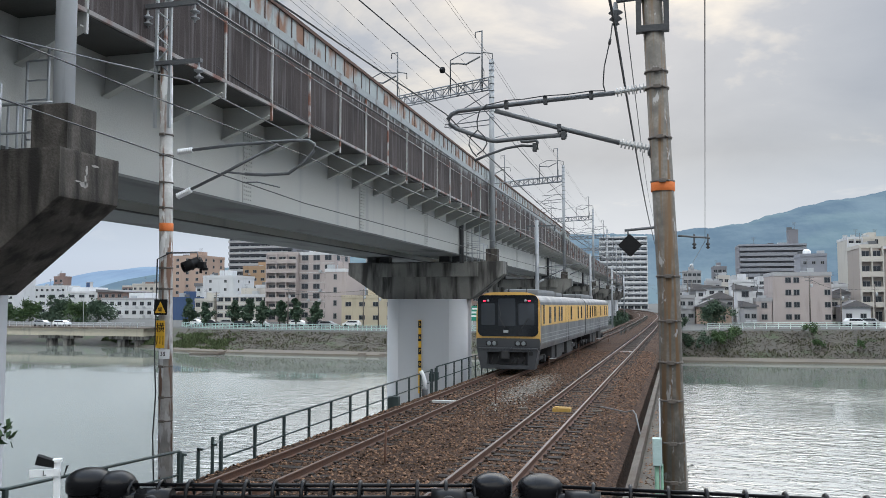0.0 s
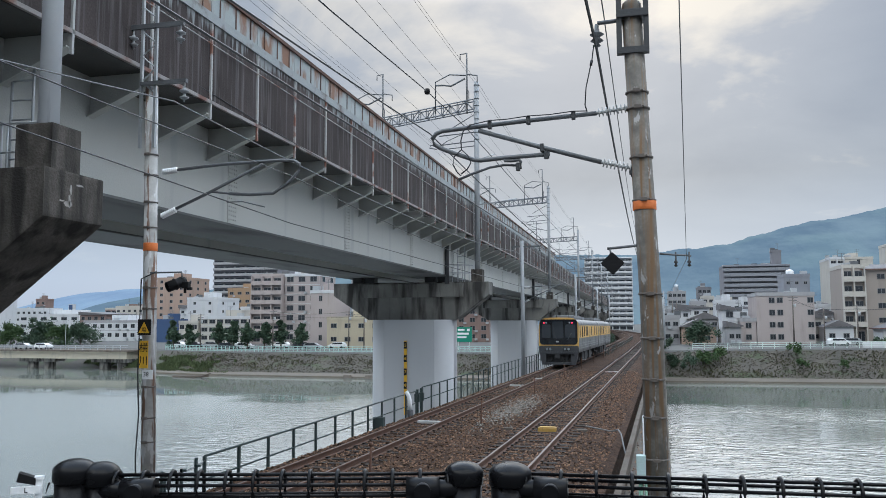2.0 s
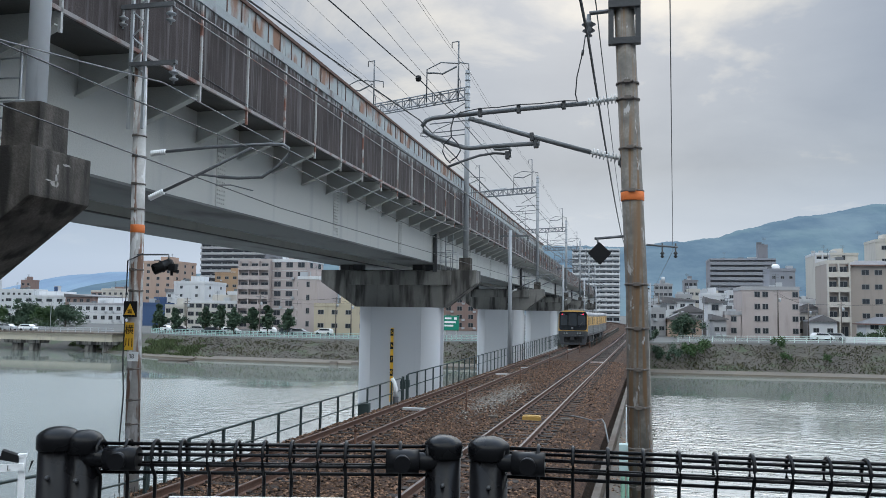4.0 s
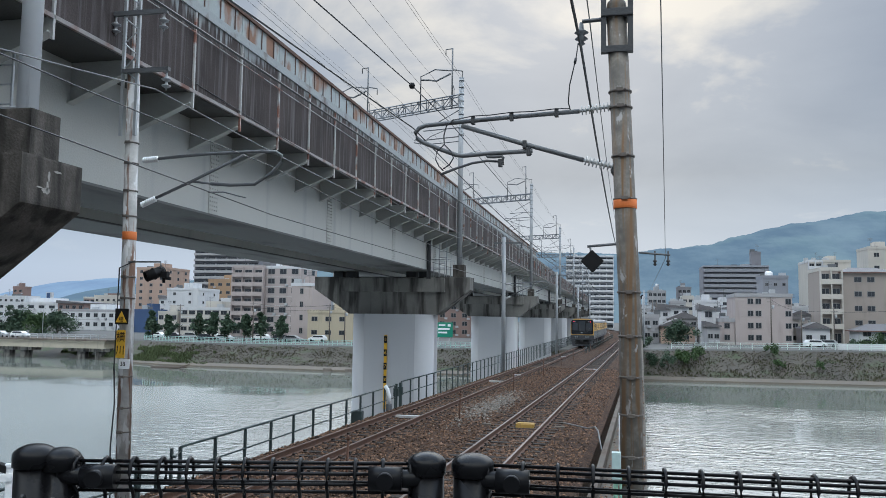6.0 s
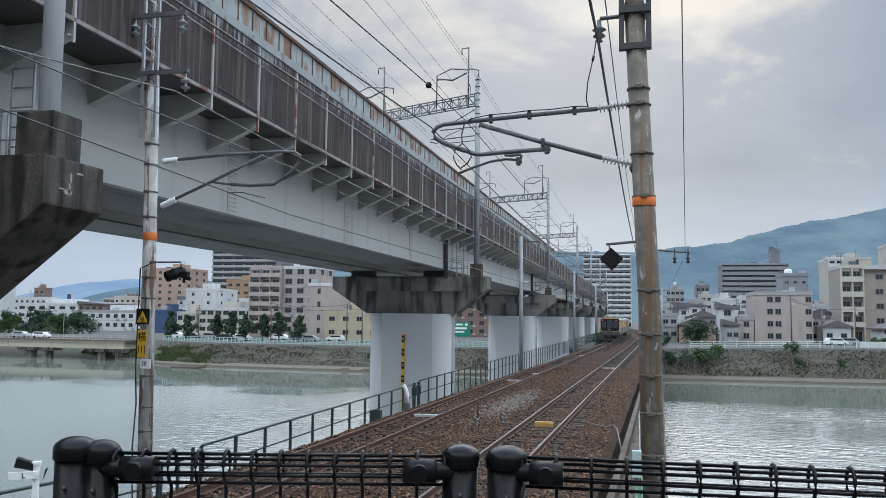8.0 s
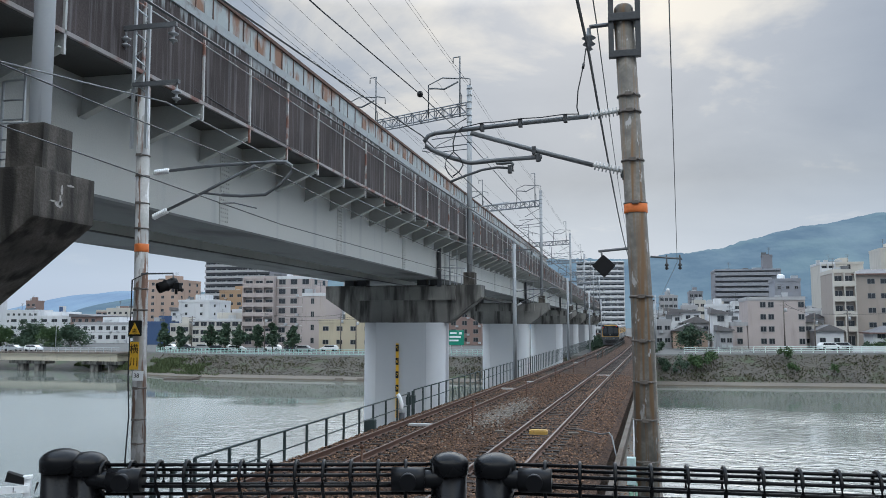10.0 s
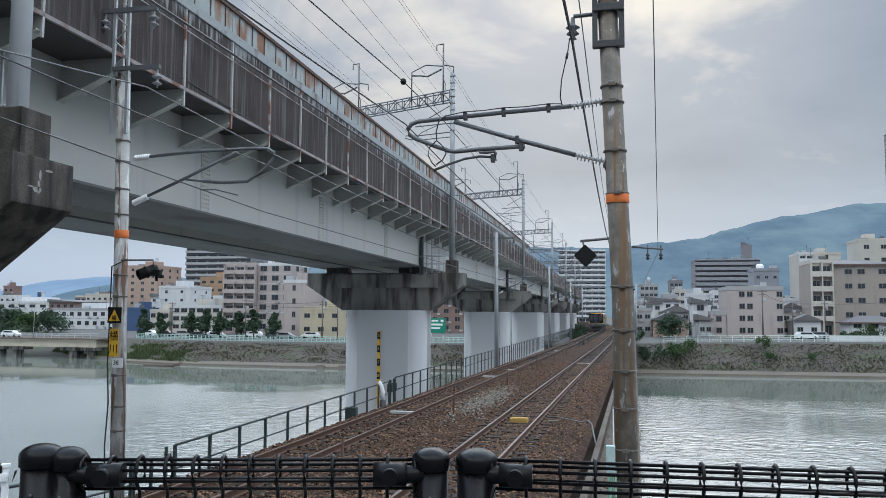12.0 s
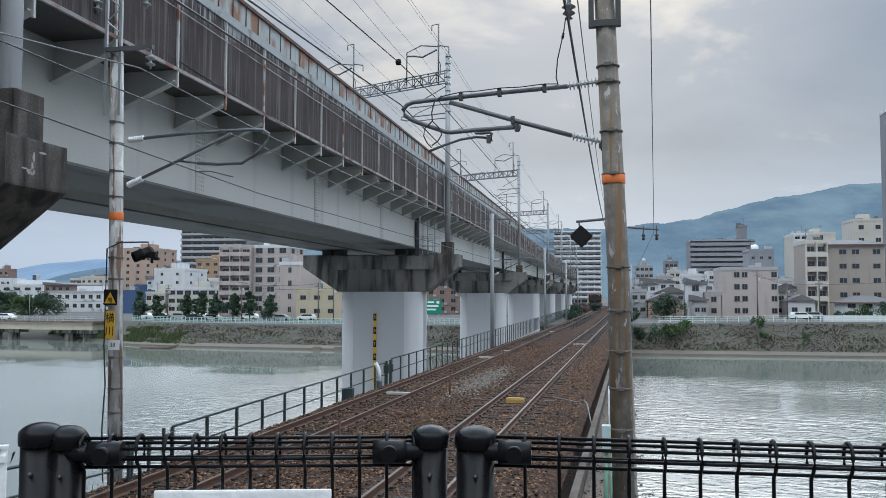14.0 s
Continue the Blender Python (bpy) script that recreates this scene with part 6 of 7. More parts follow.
for k, x in enumerate((-112.7, -105.3, -101.2, -93.7, -90.0, -86.6, -82.4, -78.4, -73.6)):
    tree(x, 170, -3.3, 6.7 + 0.5 * math.sin(k * 2.1), 1.5, M["leaf"], "dark green street tree with a pointed crown", 30 + k, 2400, slim=1.25)
for k, (x, y, h, r) in enumerate(((-176, 200, 5.4, 3.6), (-168, 202, 5.8, 4.0), (-160, 200, 5.2, 3.8), (-153, 200, 5.4, 4.2), (-184, 200, 4.4, 3.5))):
    tree(x, y, -3.4, h, r, M["leaf"] if k % 2 else M["bush"], "broad dense tree behind the road bridge", 60 + k, 5200)
tree(11.3, 178, -2.0, 4.3, 3.0, M["leaf"], "dense rounded tree beside the small house", 80, 3600)
tree(49.5, 176, -2.0, 3.0, 1.8, M["bush"], "small garden tree by the red-roofed house", 81, 700)
tree(53.5, 176, -2.0, 3.4, 2.0, M["leaf"], "small garden tree by the red-roofed house", 82, 700)


def bush(x, y, z, r, seed, label, material=None, count=700, lift=0.0, leaf=0.0):
    rng = random.Random(seed)
    g = thing("bush", pose(x, y, z), label, "bush", "bank bushes")
    bm = B()
    for k in range(5):
        a = rng.uniform(0, 6.28)
        tube(bm, [(0, 0, -0.3), (r * 0.5 * math.cos(a), r * 0.5 * math.sin(a), lift + r * 0.7)], 0.04 if not lift else 0.008, 5, 0.015 if not lift else 0.004)
    part("stem", bm, M["bark"], g)
    bm = B()
    leaves(bm, (0, 0, lift + r * 0.55), r, count, leaf or 0.16 * r ** 0.5, rng, 0.7)
    part("foliage", bm, material or M["bush"], g, recalc=False)


bush(11.0, 150.0, -4.2, 1.4, 1, "bright green bush on the bank", count=1600)
bush(13.2, 151.5, -3.0, 1.1, 2, "bright green bush on the bank")
bush(8.2, 149.0, -4.9, 1.2, 3, "dark green bush on the bank", M["leaf"])
bush(26.0, 153.0, -2.6, 1.0, 4, "bright green bush over the bank wall")
bush(5.2, 150.5, -4.7, 1.1, 5, "dark green bush on the bank", M["leaf"], 1200)
bush(26.5, 150.2, -4.5, 0.8, 6, "low green bush on the bank")
bush(33.0, 150.0, -4.7, 0.7, 7, "low green bush on the bank")
bush(-4.60, 4.66, 0.95, 0.20, 8, "leafy shrub beside the near path", M["nearleaf"], 260, 0.82, 0.04)


for k, (y, dx, r) in enumerate(((158, -3.2, 0.9), (166, -3.4, 1.2), (172, -4.2, 1.6), (181, -4.0, 1.4), (190, -4.6, 1.8), (200, -4.6, 1.5), (163, 7.6, 1.0), (174, 7.8, 1.3))):
    bush(line_x(LEFT0, y) + dx, y, -2.2, r, 90 + k, "dark green bush beside the line", M["leaf"], 900)
for k, (x, y, r) in enumerate(((45.0, 176, 1.0), (47.5, 177, 1.2), (50.5, 176, 1.4), (55.5, 177, 1.7))):
    bush(x, y, -2.0, r, 120 + k, "rounded garden shrub behind the embankment rail", M["bush"] if k % 2 else M["leaf"], 800)


def bank_tufts(name, x0, x1, count, material, label, seed, lo, hi, size):
    """Grass tufts and weeds over the slope of the far bank."""
    rng = random.Random(seed)
    bm = B()
    for _ in range(count):
        x = rng.uniform(x0, x1)
        u = lo + (hi - lo) * rng.random()
        n = noise.noise((x * 0.13, u * 4, seed))
        if n < -0.05:
            continue
        top = -3.2 + 1.3 / (1 + math.exp(-x / 16.0))
        y = bank_y(x) + 1.6 + 6.4 * u
        z = WATER_Z + 0.6 + (top - 0.25 - WATER_Z - 0.6) * u
        h = size * rng.uniform(0.5, 1.4) * (1 + n)
        a = rng.uniform(0, 6.28)
        d = Vector((math.cos(a), math.sin(a), 0)) * h * 0.35
        p = Vector((x, y - 0.05, z - 0.05))
        lean = Vector((rng.uniform(-0.3, 0.3), rng.uniform(-0.5, 0.1), 1)) * h
        v = [bm.verts.new(q) for q in (p - d, p + d, p + lean)]
        bm.faces.new(v)
        w = [bm.verts.new(q) for q in (p - d.cross(Vector((0, 0, 1))), p + d.cross(Vector((0, 0, 1))), p + lean * 0.8 + d)]
        bm.faces.new(w)
    return tagged(part(name, bm, material, recalc=False), label, "grass", kind="stuff")


M["bankweed"] = leaf_mat("bank_weeds", (0.05, 0.058, 0.036), (0.08, 0.098, 0.052))
M["drygrass"] = leaf_mat("dry_weeds", (0.05, 0.053, 0.032), (0.12, 0.118, 0.07))
bank_tufts("bank_weeds", -100, 75, 6000, M["drygrass"], "dry weeds over the stone bank", 11, 0.02, 0.95, 0.28)
bank_tufts("bank_grass", -128, -80, 6000, M["grass"], "bright green grass at the water's edge", 12, -0.1, 0.75, 0.50)
bank_tufts("bank_ivy", 2, 60, 1500, M["bankweed"], "green weeds over the stone bank", 13, 0.05, 0.7, 0.22)


def on_bank(rng):
    x = rng.uniform(-100, 75)
    u = rng.uniform(0.0, 1.0)
    top = -3.2 + 1.3 / (1 + math.exp(-x / 16.0))
    return x, bank_y(x) + 1.6 + 6.4 * u, WATER_Z + 0.6 + (top - 0.25 - WATER_Z - 0.6) * u


M["bankstones"] = stone_mat("bank_stones", (0.05, 0.045, 0.036), (0.13, 0.118, 0.096))
stones("bank_stones", 9000, on_bank, 0.21, M["bankstones"], "rough stones of the revetment", 14, "stones")
# concrete footing at the water's edge and steps
bm = B()
prev = None
for x in [-100 + 4 * k for k in range(44)]:
    y = bank_y(x)
    cur = [bm.verts.new((x, y + dy, z)) for dy, z in ((-0.5, WATER_Z - 0.6), (-0.35, WATER_Z + 0.30), (0.5, WATER_Z + 0.5), (1.7, WATER_Z + 0.75))]
    if prev:
        for k in range(3):
            bm.faces.new((prev[k], cur[k], cur[k + 1], prev[k + 1]))
    prev = cur
M["footing"] = mat("wet_footing", (0.125, 0.107, 0.084), 0.8, vary=0.3, scale=0.3, grain=4, bump=0.4)
tagged(part("bank_footing", bm, M["footing"], recalc=False), "pale concrete footing along the water", "footing", kind="structure")
for k, x in enumerate((-53.5, -49.2, -45.6, -41.8, -38.8)):
    bm = B()
    box(bm, -0.75, 0.75, -0.6, 0.9, -0.4, 0.55, bevel=0.15)
    tagged(part("concrete_block", bm, M["kerb"], at=pose(x, bank_y(x) - 0.3, WATER_Z, -12, 0, 8)), "pale concrete block at the water's edge", "block", "bank blocks")
g = thing("bank_steps", pose(-36.5, bank_y(-36.5), WATER_Z), "narrow dark steps down the bank", "steps")
for k in range(12):
    bm = B()
    box(bm, -0.7, 0.7, 0.3 + 0.62 * k, 1.0 + 0.62 * k, 0.2 + 0.37 * k, 0.62 + 0.37 * k)
    part("step", bm, M["kerb"], g)
bm = B()
tube(bm, [(-88, 142.5, -7.55), (-83, 141.8, -7.45), (-80, 141.5, -7.3)], 0.35, 7, 0.16)
tube(bm, [(-81.5, 141.6, -7.4), (-79.5, 141.5, -6.7)], 0.2, 6, 0.08)
tagged(part("driftwood", bm, M["bark"]), "grey driftwood log at the water's edge", "driftwood")


# ---- bank fences, street things ----
def bank_fence(name, x0, x1, material, height, bars, label, gap, off=8.9):
    g = thing(name, pose(0, 0, 0), label, "fence", kind="structure")
    bm = B()
    box(bm, -0.05, 0.05, -0.05, 0.05, -0.2, height)
    post_me = mesh_of("post", bm, material)
    xs = stations(x0, x1, gap)
    def at(x):
        return Vector((x, bank_y(x) + off, -3.2 + 1.3 / (1 + math.exp(-x / 16.0))))
    for x in xs:
        put("post", post_me, g, Matrix.Translation(at(x)))
    for b in bars:
        bm = B()
        tube(bm, [at(x) + Vector((0, 0, b)) for x in xs], 0.045, 5)
        part("bar", bm, material, g)
    return g


M["fenceteal"] = mat("pale_teal_paint", (0.36, 0.52, 0.48), 0.5, vary=0.12, scale=1)
M["fencewhite"] = mat("pale_green_paint", (0.60, 0.70, 0.66), 0.5, vary=0.1, scale=1)
bank_fence("railing_street", -104, -14, M["fenceteal"], 1.15, (0.15, 0.45, 0.75, 1.12), "pale teal railing along the bank road", 1.0)
bank_fence("railing_embankment", 9, 85, M["fencewhite"], 1.15, (0.4, 0.75, 1.12), "pale green rail along the embankment road", 2.0)
bm = B()
xs = stations(38, 85, 4)
for a, b in zip(xs, xs[1:]):
    box(bm, a, b, 158.4, 158.6, -2.1, -0.95)
tagged(part("embankment_wall", bm, W["white"]), "low pale wall beside the road", "wall", kind="structure")


def car(x, y, z, turn, paint, label):
    g = thing("car", pose(x, y, z, 0, 0, turn), label, "car", "parked cars")
    bm = B()
    extrude(bm, [(-2.1, 0.28), (2.1, 0.28), (2.15, 0.75), (1.35, 0.95), (0.75, 1.42), (-1.5, 1.45), (-2.05, 0.95)], "Y", -0.8, 0.8)
    bmesh.ops.bevel(bm, geom=list(bm.edges), offset=0.07, segments=2, affect="EDGES")
    part("body", bm, paint, g)
    for s in (-1, 1):
        bm = B()
        extrude(bm, [(-1.55, 0.98), (1.15, 0.98), (0.68, 1.34), (-1.4, 1.36)], "Y", s * 0.8 - 0.015, s * 0.8 + 0.015)
        part("side_window", bm, M["glass"], g)
        for e in (-1.3, 1.35):
            bm = B()
            lathe(bm, (e, s * 0.75, 0.31), [(0.2, -0.1), (0.31, -0.1), (0.31, 0.1), (0.2, 0.1)], 14, "Y")
            part("wheel", bm, M["black"], g)


M["carwhite"] = plain("car_white", (0.75, 0.76, 0.77), 0.25)
M["cardark"] = plain("car_dark", (0.05, 0.055, 0.065), 0.25)
M["carsilver"] = plain("car_silver_paint", (0.45, 0.46, 0.47), 0.25, 0.3)
for k, (x, y) in enumerate(((-108, 174), (-103, 174), (-98.2, 174), (-93, 173), (-89.5, 165), (-85.6, 166), (-80.5, 174), (-75.2, 174), (-70, 168), (-66.4, 174))):
    car(x - 2.0, y + 5, -3.2, 0 if k % 3 else 180, (M["carwhite"], M["cardark"], M["carsilver"])[k % 3 if k != 5 else 0], ("white car parked on the bank road", "dark car parked on the bank road", "silver car parked on the bank road")[k % 3 if k != 5 else 0])
car(37.0, 172, -2.0, 15, M["carwhite"], "white car parked behind the embankment rail")
car(39.5, 174, -2.0, 165, M["carsilver"], "silver car parked behind the embankment rail")


def utility_pole(x, y, z, h, label="grey concrete utility pole with crossarms"):
    g = thing("utility_pole", pose(x, y, z), label, "utility pole", "utility poles")
    bm = B()
    tube(bm, [(0, 0, -0.3), (0, 0, h)], 0.16, 8, 0.10)
    part("pole", bm, M["clamp"], g)
    for k, w in ((0.3, 0.9), (0.9, 0.7)):
        bm = B()
        box(bm, -w, w, -0.06, 0.06, h - k - 0.05, h - k + 0.05)
        part("crossarm", bm, M["steel"], g)
    bm = B()
    lathe(bm, (0.35, 0, h - 2.2), [(0.22, 0), (0.25, 0.05), (0.25, 0.6), (0.22, 0.65)], 10)
    part("transformer", bm, M["galv"], g)
    return g


for x, y, h in ((-79.4, 168, 8.6), (-59.5, 172, 8.0), (-66, 180, 8.5), (28.7, 170, 9.6), (34.6, 172, 7.2), (4.3, 180, 7.4), (7.1, 195, 9.5), (17.5, 200, 9), (9.5, 230, 10), (41.5, 176, 8.0), (-103, 178, 8.0)):
    utility_pole(x, y, -3.0 if x < 0 else -2.0, h)
for pts in ([(-79.4, 168, 5.2), (-66, 180, 5.2), (-59.5, 172, 4.8)], [(-79.4, 168, 4.4), (-59.5, 172, 4.2)], [(28.7, 170, 7.2), (34.6, 172, 5.0), (60, 175, 6)], [(28.7, 170, 6.6), (36, 185, 6.4)]):
    wire("power_line", pts, 0.03, M["wire"], "thin street power line between poles", 0.5, 8)

g = thing("road_sign", pose(-35.5, 165, -3.0), "green road direction sign on white posts", "road sign")
for dx in (-1.2, 1.2):
    bm = B()
    tube(bm, [(dx, 0.1, 0), (dx, 0.1, 4.6)], 0.09, 8)
    part("post", bm, M["white"], g)
bm = B()
box(bm, -1.75, 1.75, -0.05, 0.05, 1.7, 4.75, bevel=0.04)
part("sign_panel", bm, M["signgreen"], g, "green panel")
for x0, x1, z0, z1 in ((-1.2, 0.2, 4.0, 4.35), (-1.3, 1.1, 3.2, 3.6), (-1.3, 0.6, 2.5, 2.85), (0.7, 1.3, 3.9, 4.4)):
    bm = B()
    box(bm, x0, x1, -0.065, -0.051, z0, z1)
    part("text_bar", bm, M["white"], g)

# water gauge on the pier
g = thing("water_gauge", pose(-13.55, 46.62, 0), "yellow gauge strip with black number plates on the pier", "gauge")
bm = B()
box(bm, -0.085, 0.085, -0.03, 0.02, -2.6, 1.72, bevel=0.005)
part("strip", bm, M["amber"], g)
for k, d in enumerate("5678"):
    z = 1.45 - 0.78 * k
    bm = B()
    box(bm, -0.09, 0.09, -0.045, -0.031, z - 0.20, z + 0.20)
    part("plate", bm, M["black"], g)
    lettering(d, 0.26, pose(0, -0.048, z, 90), M["amber"], g, "number")

# ladder and platform beside the first pier
g = thing("access_ladder", pose(-10.80, 12.3, 5.2), "grey steel ladder beside the girder", "ladder")
for dx in (-0.23, 0.23):
    bm = B()
    tube(bm, [(dx, 0, 0), (dx, 0, 2.85)], 0.028, 6)
    part("stile", bm, M["galv"], g)
for k in range(7):
    bm = B()
    tube(bm, [(-0.23, 0, 0.2 + 0.36 * k), (0.23, 0, 0.2 + 0.36 * k)], 0.018, 6)
    part("rung", bm, M["galv"], g)
for y in PIERS[1:4]:
    copy_thing(g, pose(-10.72, y + 1.15, 5.2))
g = thing("platform_railing", pose(-11.6, 11.9, 5.18), "grey steel handrail on the crosshead", "handrail")
for z in (0.62, 1.15):
    bm = B()
    tube(bm, [(-1.4, 0, z), (0.75, 0, z)], 0.026, 6)
    part("rail", bm, M["galv"], g)
for x in (-1.4, -0.3, 0.55, 0.75):
    bm = B()
    tube(bm, [(x, 0, 0), (x, 0, 1.15)], 0.024, 6)
    part("post", bm, M["galv"], g)


# ---- road bridge upstream ----
def road_bridge():
    g = thing("road_bridge", pose(-112, 163.5, -3.2, 0, 0, -3), "pale concrete road bridge on twin piers", "bridge")
    bm = B()
    box(bm, -170, 2, -3.5, 3.5, -0.35, 0.0)
    part("deck", bm, M["kerb"], g)
    bm = B()
    box(bm, -170, 1, -2.6, 2.6, -2.0, -0.35)
    M["bridgepaint"] = mat("bridge_paint", (0.47, 0.43, 0.34), 0.6, vary=0.1, scale=0.4, stain=(0.25, 0.24, 0.22), stain_at=(0.55, 0.8), stretch=(0.6, 0.6, 0.2))
    part("girder", bm, M["bridgepaint"], g, "pale painted girder")
    for x in (-24, -4, -62, -100):
        for dx in (-2.6, 2.2):
            bm = B()
            lathe(bm, (x + dx, 0, -7.5), [(1.25, 0), (1.25, 4.9)], 16)
            part("pier", bm, M["concrete"], g)
        bm = B()
        box(bm, x - 5.2, x + 4.8, -1.6, 1.6, -2.8, -2.0, bevel=0.1)
        part("pier_cap", bm, M["concrete"], g)
    bm = B()
    for z in (0.55, 1.05):
        tube(bm, [(-170, -3.4, z), (2, -3.4, z)], 0.05, 5)
    split("rail", bm, M["mastgrey"], g)
    bm = B()
    box(bm, -0.05, 0.05, -0.05, 0.05, 0, 1.05)
    pm = mesh_of("post", bm, M["mastgrey"])
    for k in range(60):
        put("post", pm, g, pose(-118 + 2 * k, -3.4, 0))
    for x in (-15, -37):
        bm = B()
        tube(bm, [(x, -3.2, 0), (x, -3.2, 6.5), (x + 0.8, -3.2, 7.2)], 0.08, 6)
        part("lamp_post", bm, M["galv"], g)


road_bridge()
car(-134, 162.5, -3.15, 0, M["carwhite"], "white car crossing the road bridge")
car(-139.5, 162.5, -3.15, 0, M["carsilver"], "silver car crossing the road bridge")

# dwarf signals beyond the bridge
for k, (dx, h) in enumerate(((-2.0, 8.8), (0.6, 8.4), (2.4, 9.0))):
    y = 178.0 + 6 * k
    g = thing("railway_signal", pose(line_x(RIGHT0, y) + 2.4 + dx * 0.6, y, -1.0), "black railway signal head on a thin post", "signal", "railway signals")
    bm = B()
    tube(bm, [(0, 0, 0), (0, 0, h)], 0.07, 6)
    part("post", bm, M["galv"], g)
    bm = B()
    lathe(bm, (0, -0.1, h), [(0.5, 0), (0.5, 0.06)], 16, "Y")
    part("head", bm, M["black"], g)
build_railing("railing_middle", [(line_x(LEFT0, y) + 1.55, y, rail_z(y) - 0.3) for y in (88, 110, 130, 150, 170)], 0.85, "thin dark railing between the tracks", 2.4)


# ---- train ----
def train_mats():
    M["silver"] = mat("car_silver", (0.18, 0.185, 0.195), 0.42, 0.3, world=False, vary=0.08, scale=1.0, bump=0.02)
    M["yellowpaint"] = mat("car_yellow", (0.66, 0.40, 0.11), 0.4, world=False, vary=0.06, scale=1.2, bump=0.02)
    M["carfront"] = mat("car_grey", (0.055, 0.058, 0.064), 0.45, world=False, vary=0.08, scale=1.5, bump=0.02)
    M["under"] = mat("underframe", (0.045, 0.045, 0.047), 0.8, world=False, vary=0.4, scale=3)
    M["roof"] = mat("roof_grey", (0.17, 0.175, 0.18), 0.7, world=False, vary=0.15, scale=1.5)
    M["carglass"] = plain("car_glass", (0.012, 0.014, 0.017), 0.08, spec=0.6)
    M["carwhitepaint"] = plain("car_white_paint", (0.36, 0.37, 0.38), 0.4)
    M["carblack"] = plain("car_black", (0.012, 0.012, 0.013), 0.4)
    M["redlamp"] = plain("red_lamp", (1.0, 0.02, 0.06), 0.3, glow=4.0)
    M["lens"] = plain("lamp_lens", (0.22, 0.24, 0.25), 0.08)


train_mats()
CAR_L = 18.8


def car_outline(w=1.46, grow=0.0):
    """Half-rounded section of the car body, (x, z) anticlockwise."""
    w += grow
    out = [(-w + 0.06, 1.02), (w - 0.06, 1.02), (w, 1.25), (w, 2.95)]
    for k in range(1, 7):
        a = radians(90 * k / 6)
        out.append((w - 0.42 + 0.42 * math.cos(a), 3.05 + 0.42 * math.sin(a)))
    out.append((0.0, 3.56))
    out += [(-x, z) for x, z in out[-2:3:-1]]
    out += [(-w, 2.95), (-w, 1.25)]
    return out


def side_windows(g, spec):
    for y, wd, z0, z1 in spec:
        bm = B()
        box(bm, -wd / 2, wd / 2, -0.012, 0.012, z0, z1, bevel=0.01)
        me = mesh_of("window", bm, M["carglass"])
        for s in (-1, 1):
            put("window", me, g, pose(s * 1.472, y, 0, 0, 0, 90))


def bogie(g, y):
    bm = B()
    for s in (-1, 1):
        box(bm, s * 0.98 - 0.07, s * 0.98 + 0.07, y - 1.5, y + 1.5, 0.42, 0.62, bevel=0.03)
        for e in (-1.05, 1.05):
            box(bm, s * 1.0 - 0.12, s * 1.0 + 0.12, y + e - 0.17, y + e + 0.17, 0.26, 0.60, bevel=0.03)
    box(bm, -0.9, 0.9, y - 0.3, y + 0.3, 0.45, 0.9)
    part("bogie_frame", bm, M["under"], g)
    for e in (-1.05, 1.05):
        for s in (-1, 1):
            bm = B()
            lathe(bm, (s * 0.56, y + e, 0.43), [(0.30, -0.06), (0.43, -0.06), (0.45, -0.06 if s > 0 else 0.06), (0.43, 0.06), (0.30, 0.06), (0.1, 0.09)], 20, "X")
            part("wheel", bm, M["under"], g)


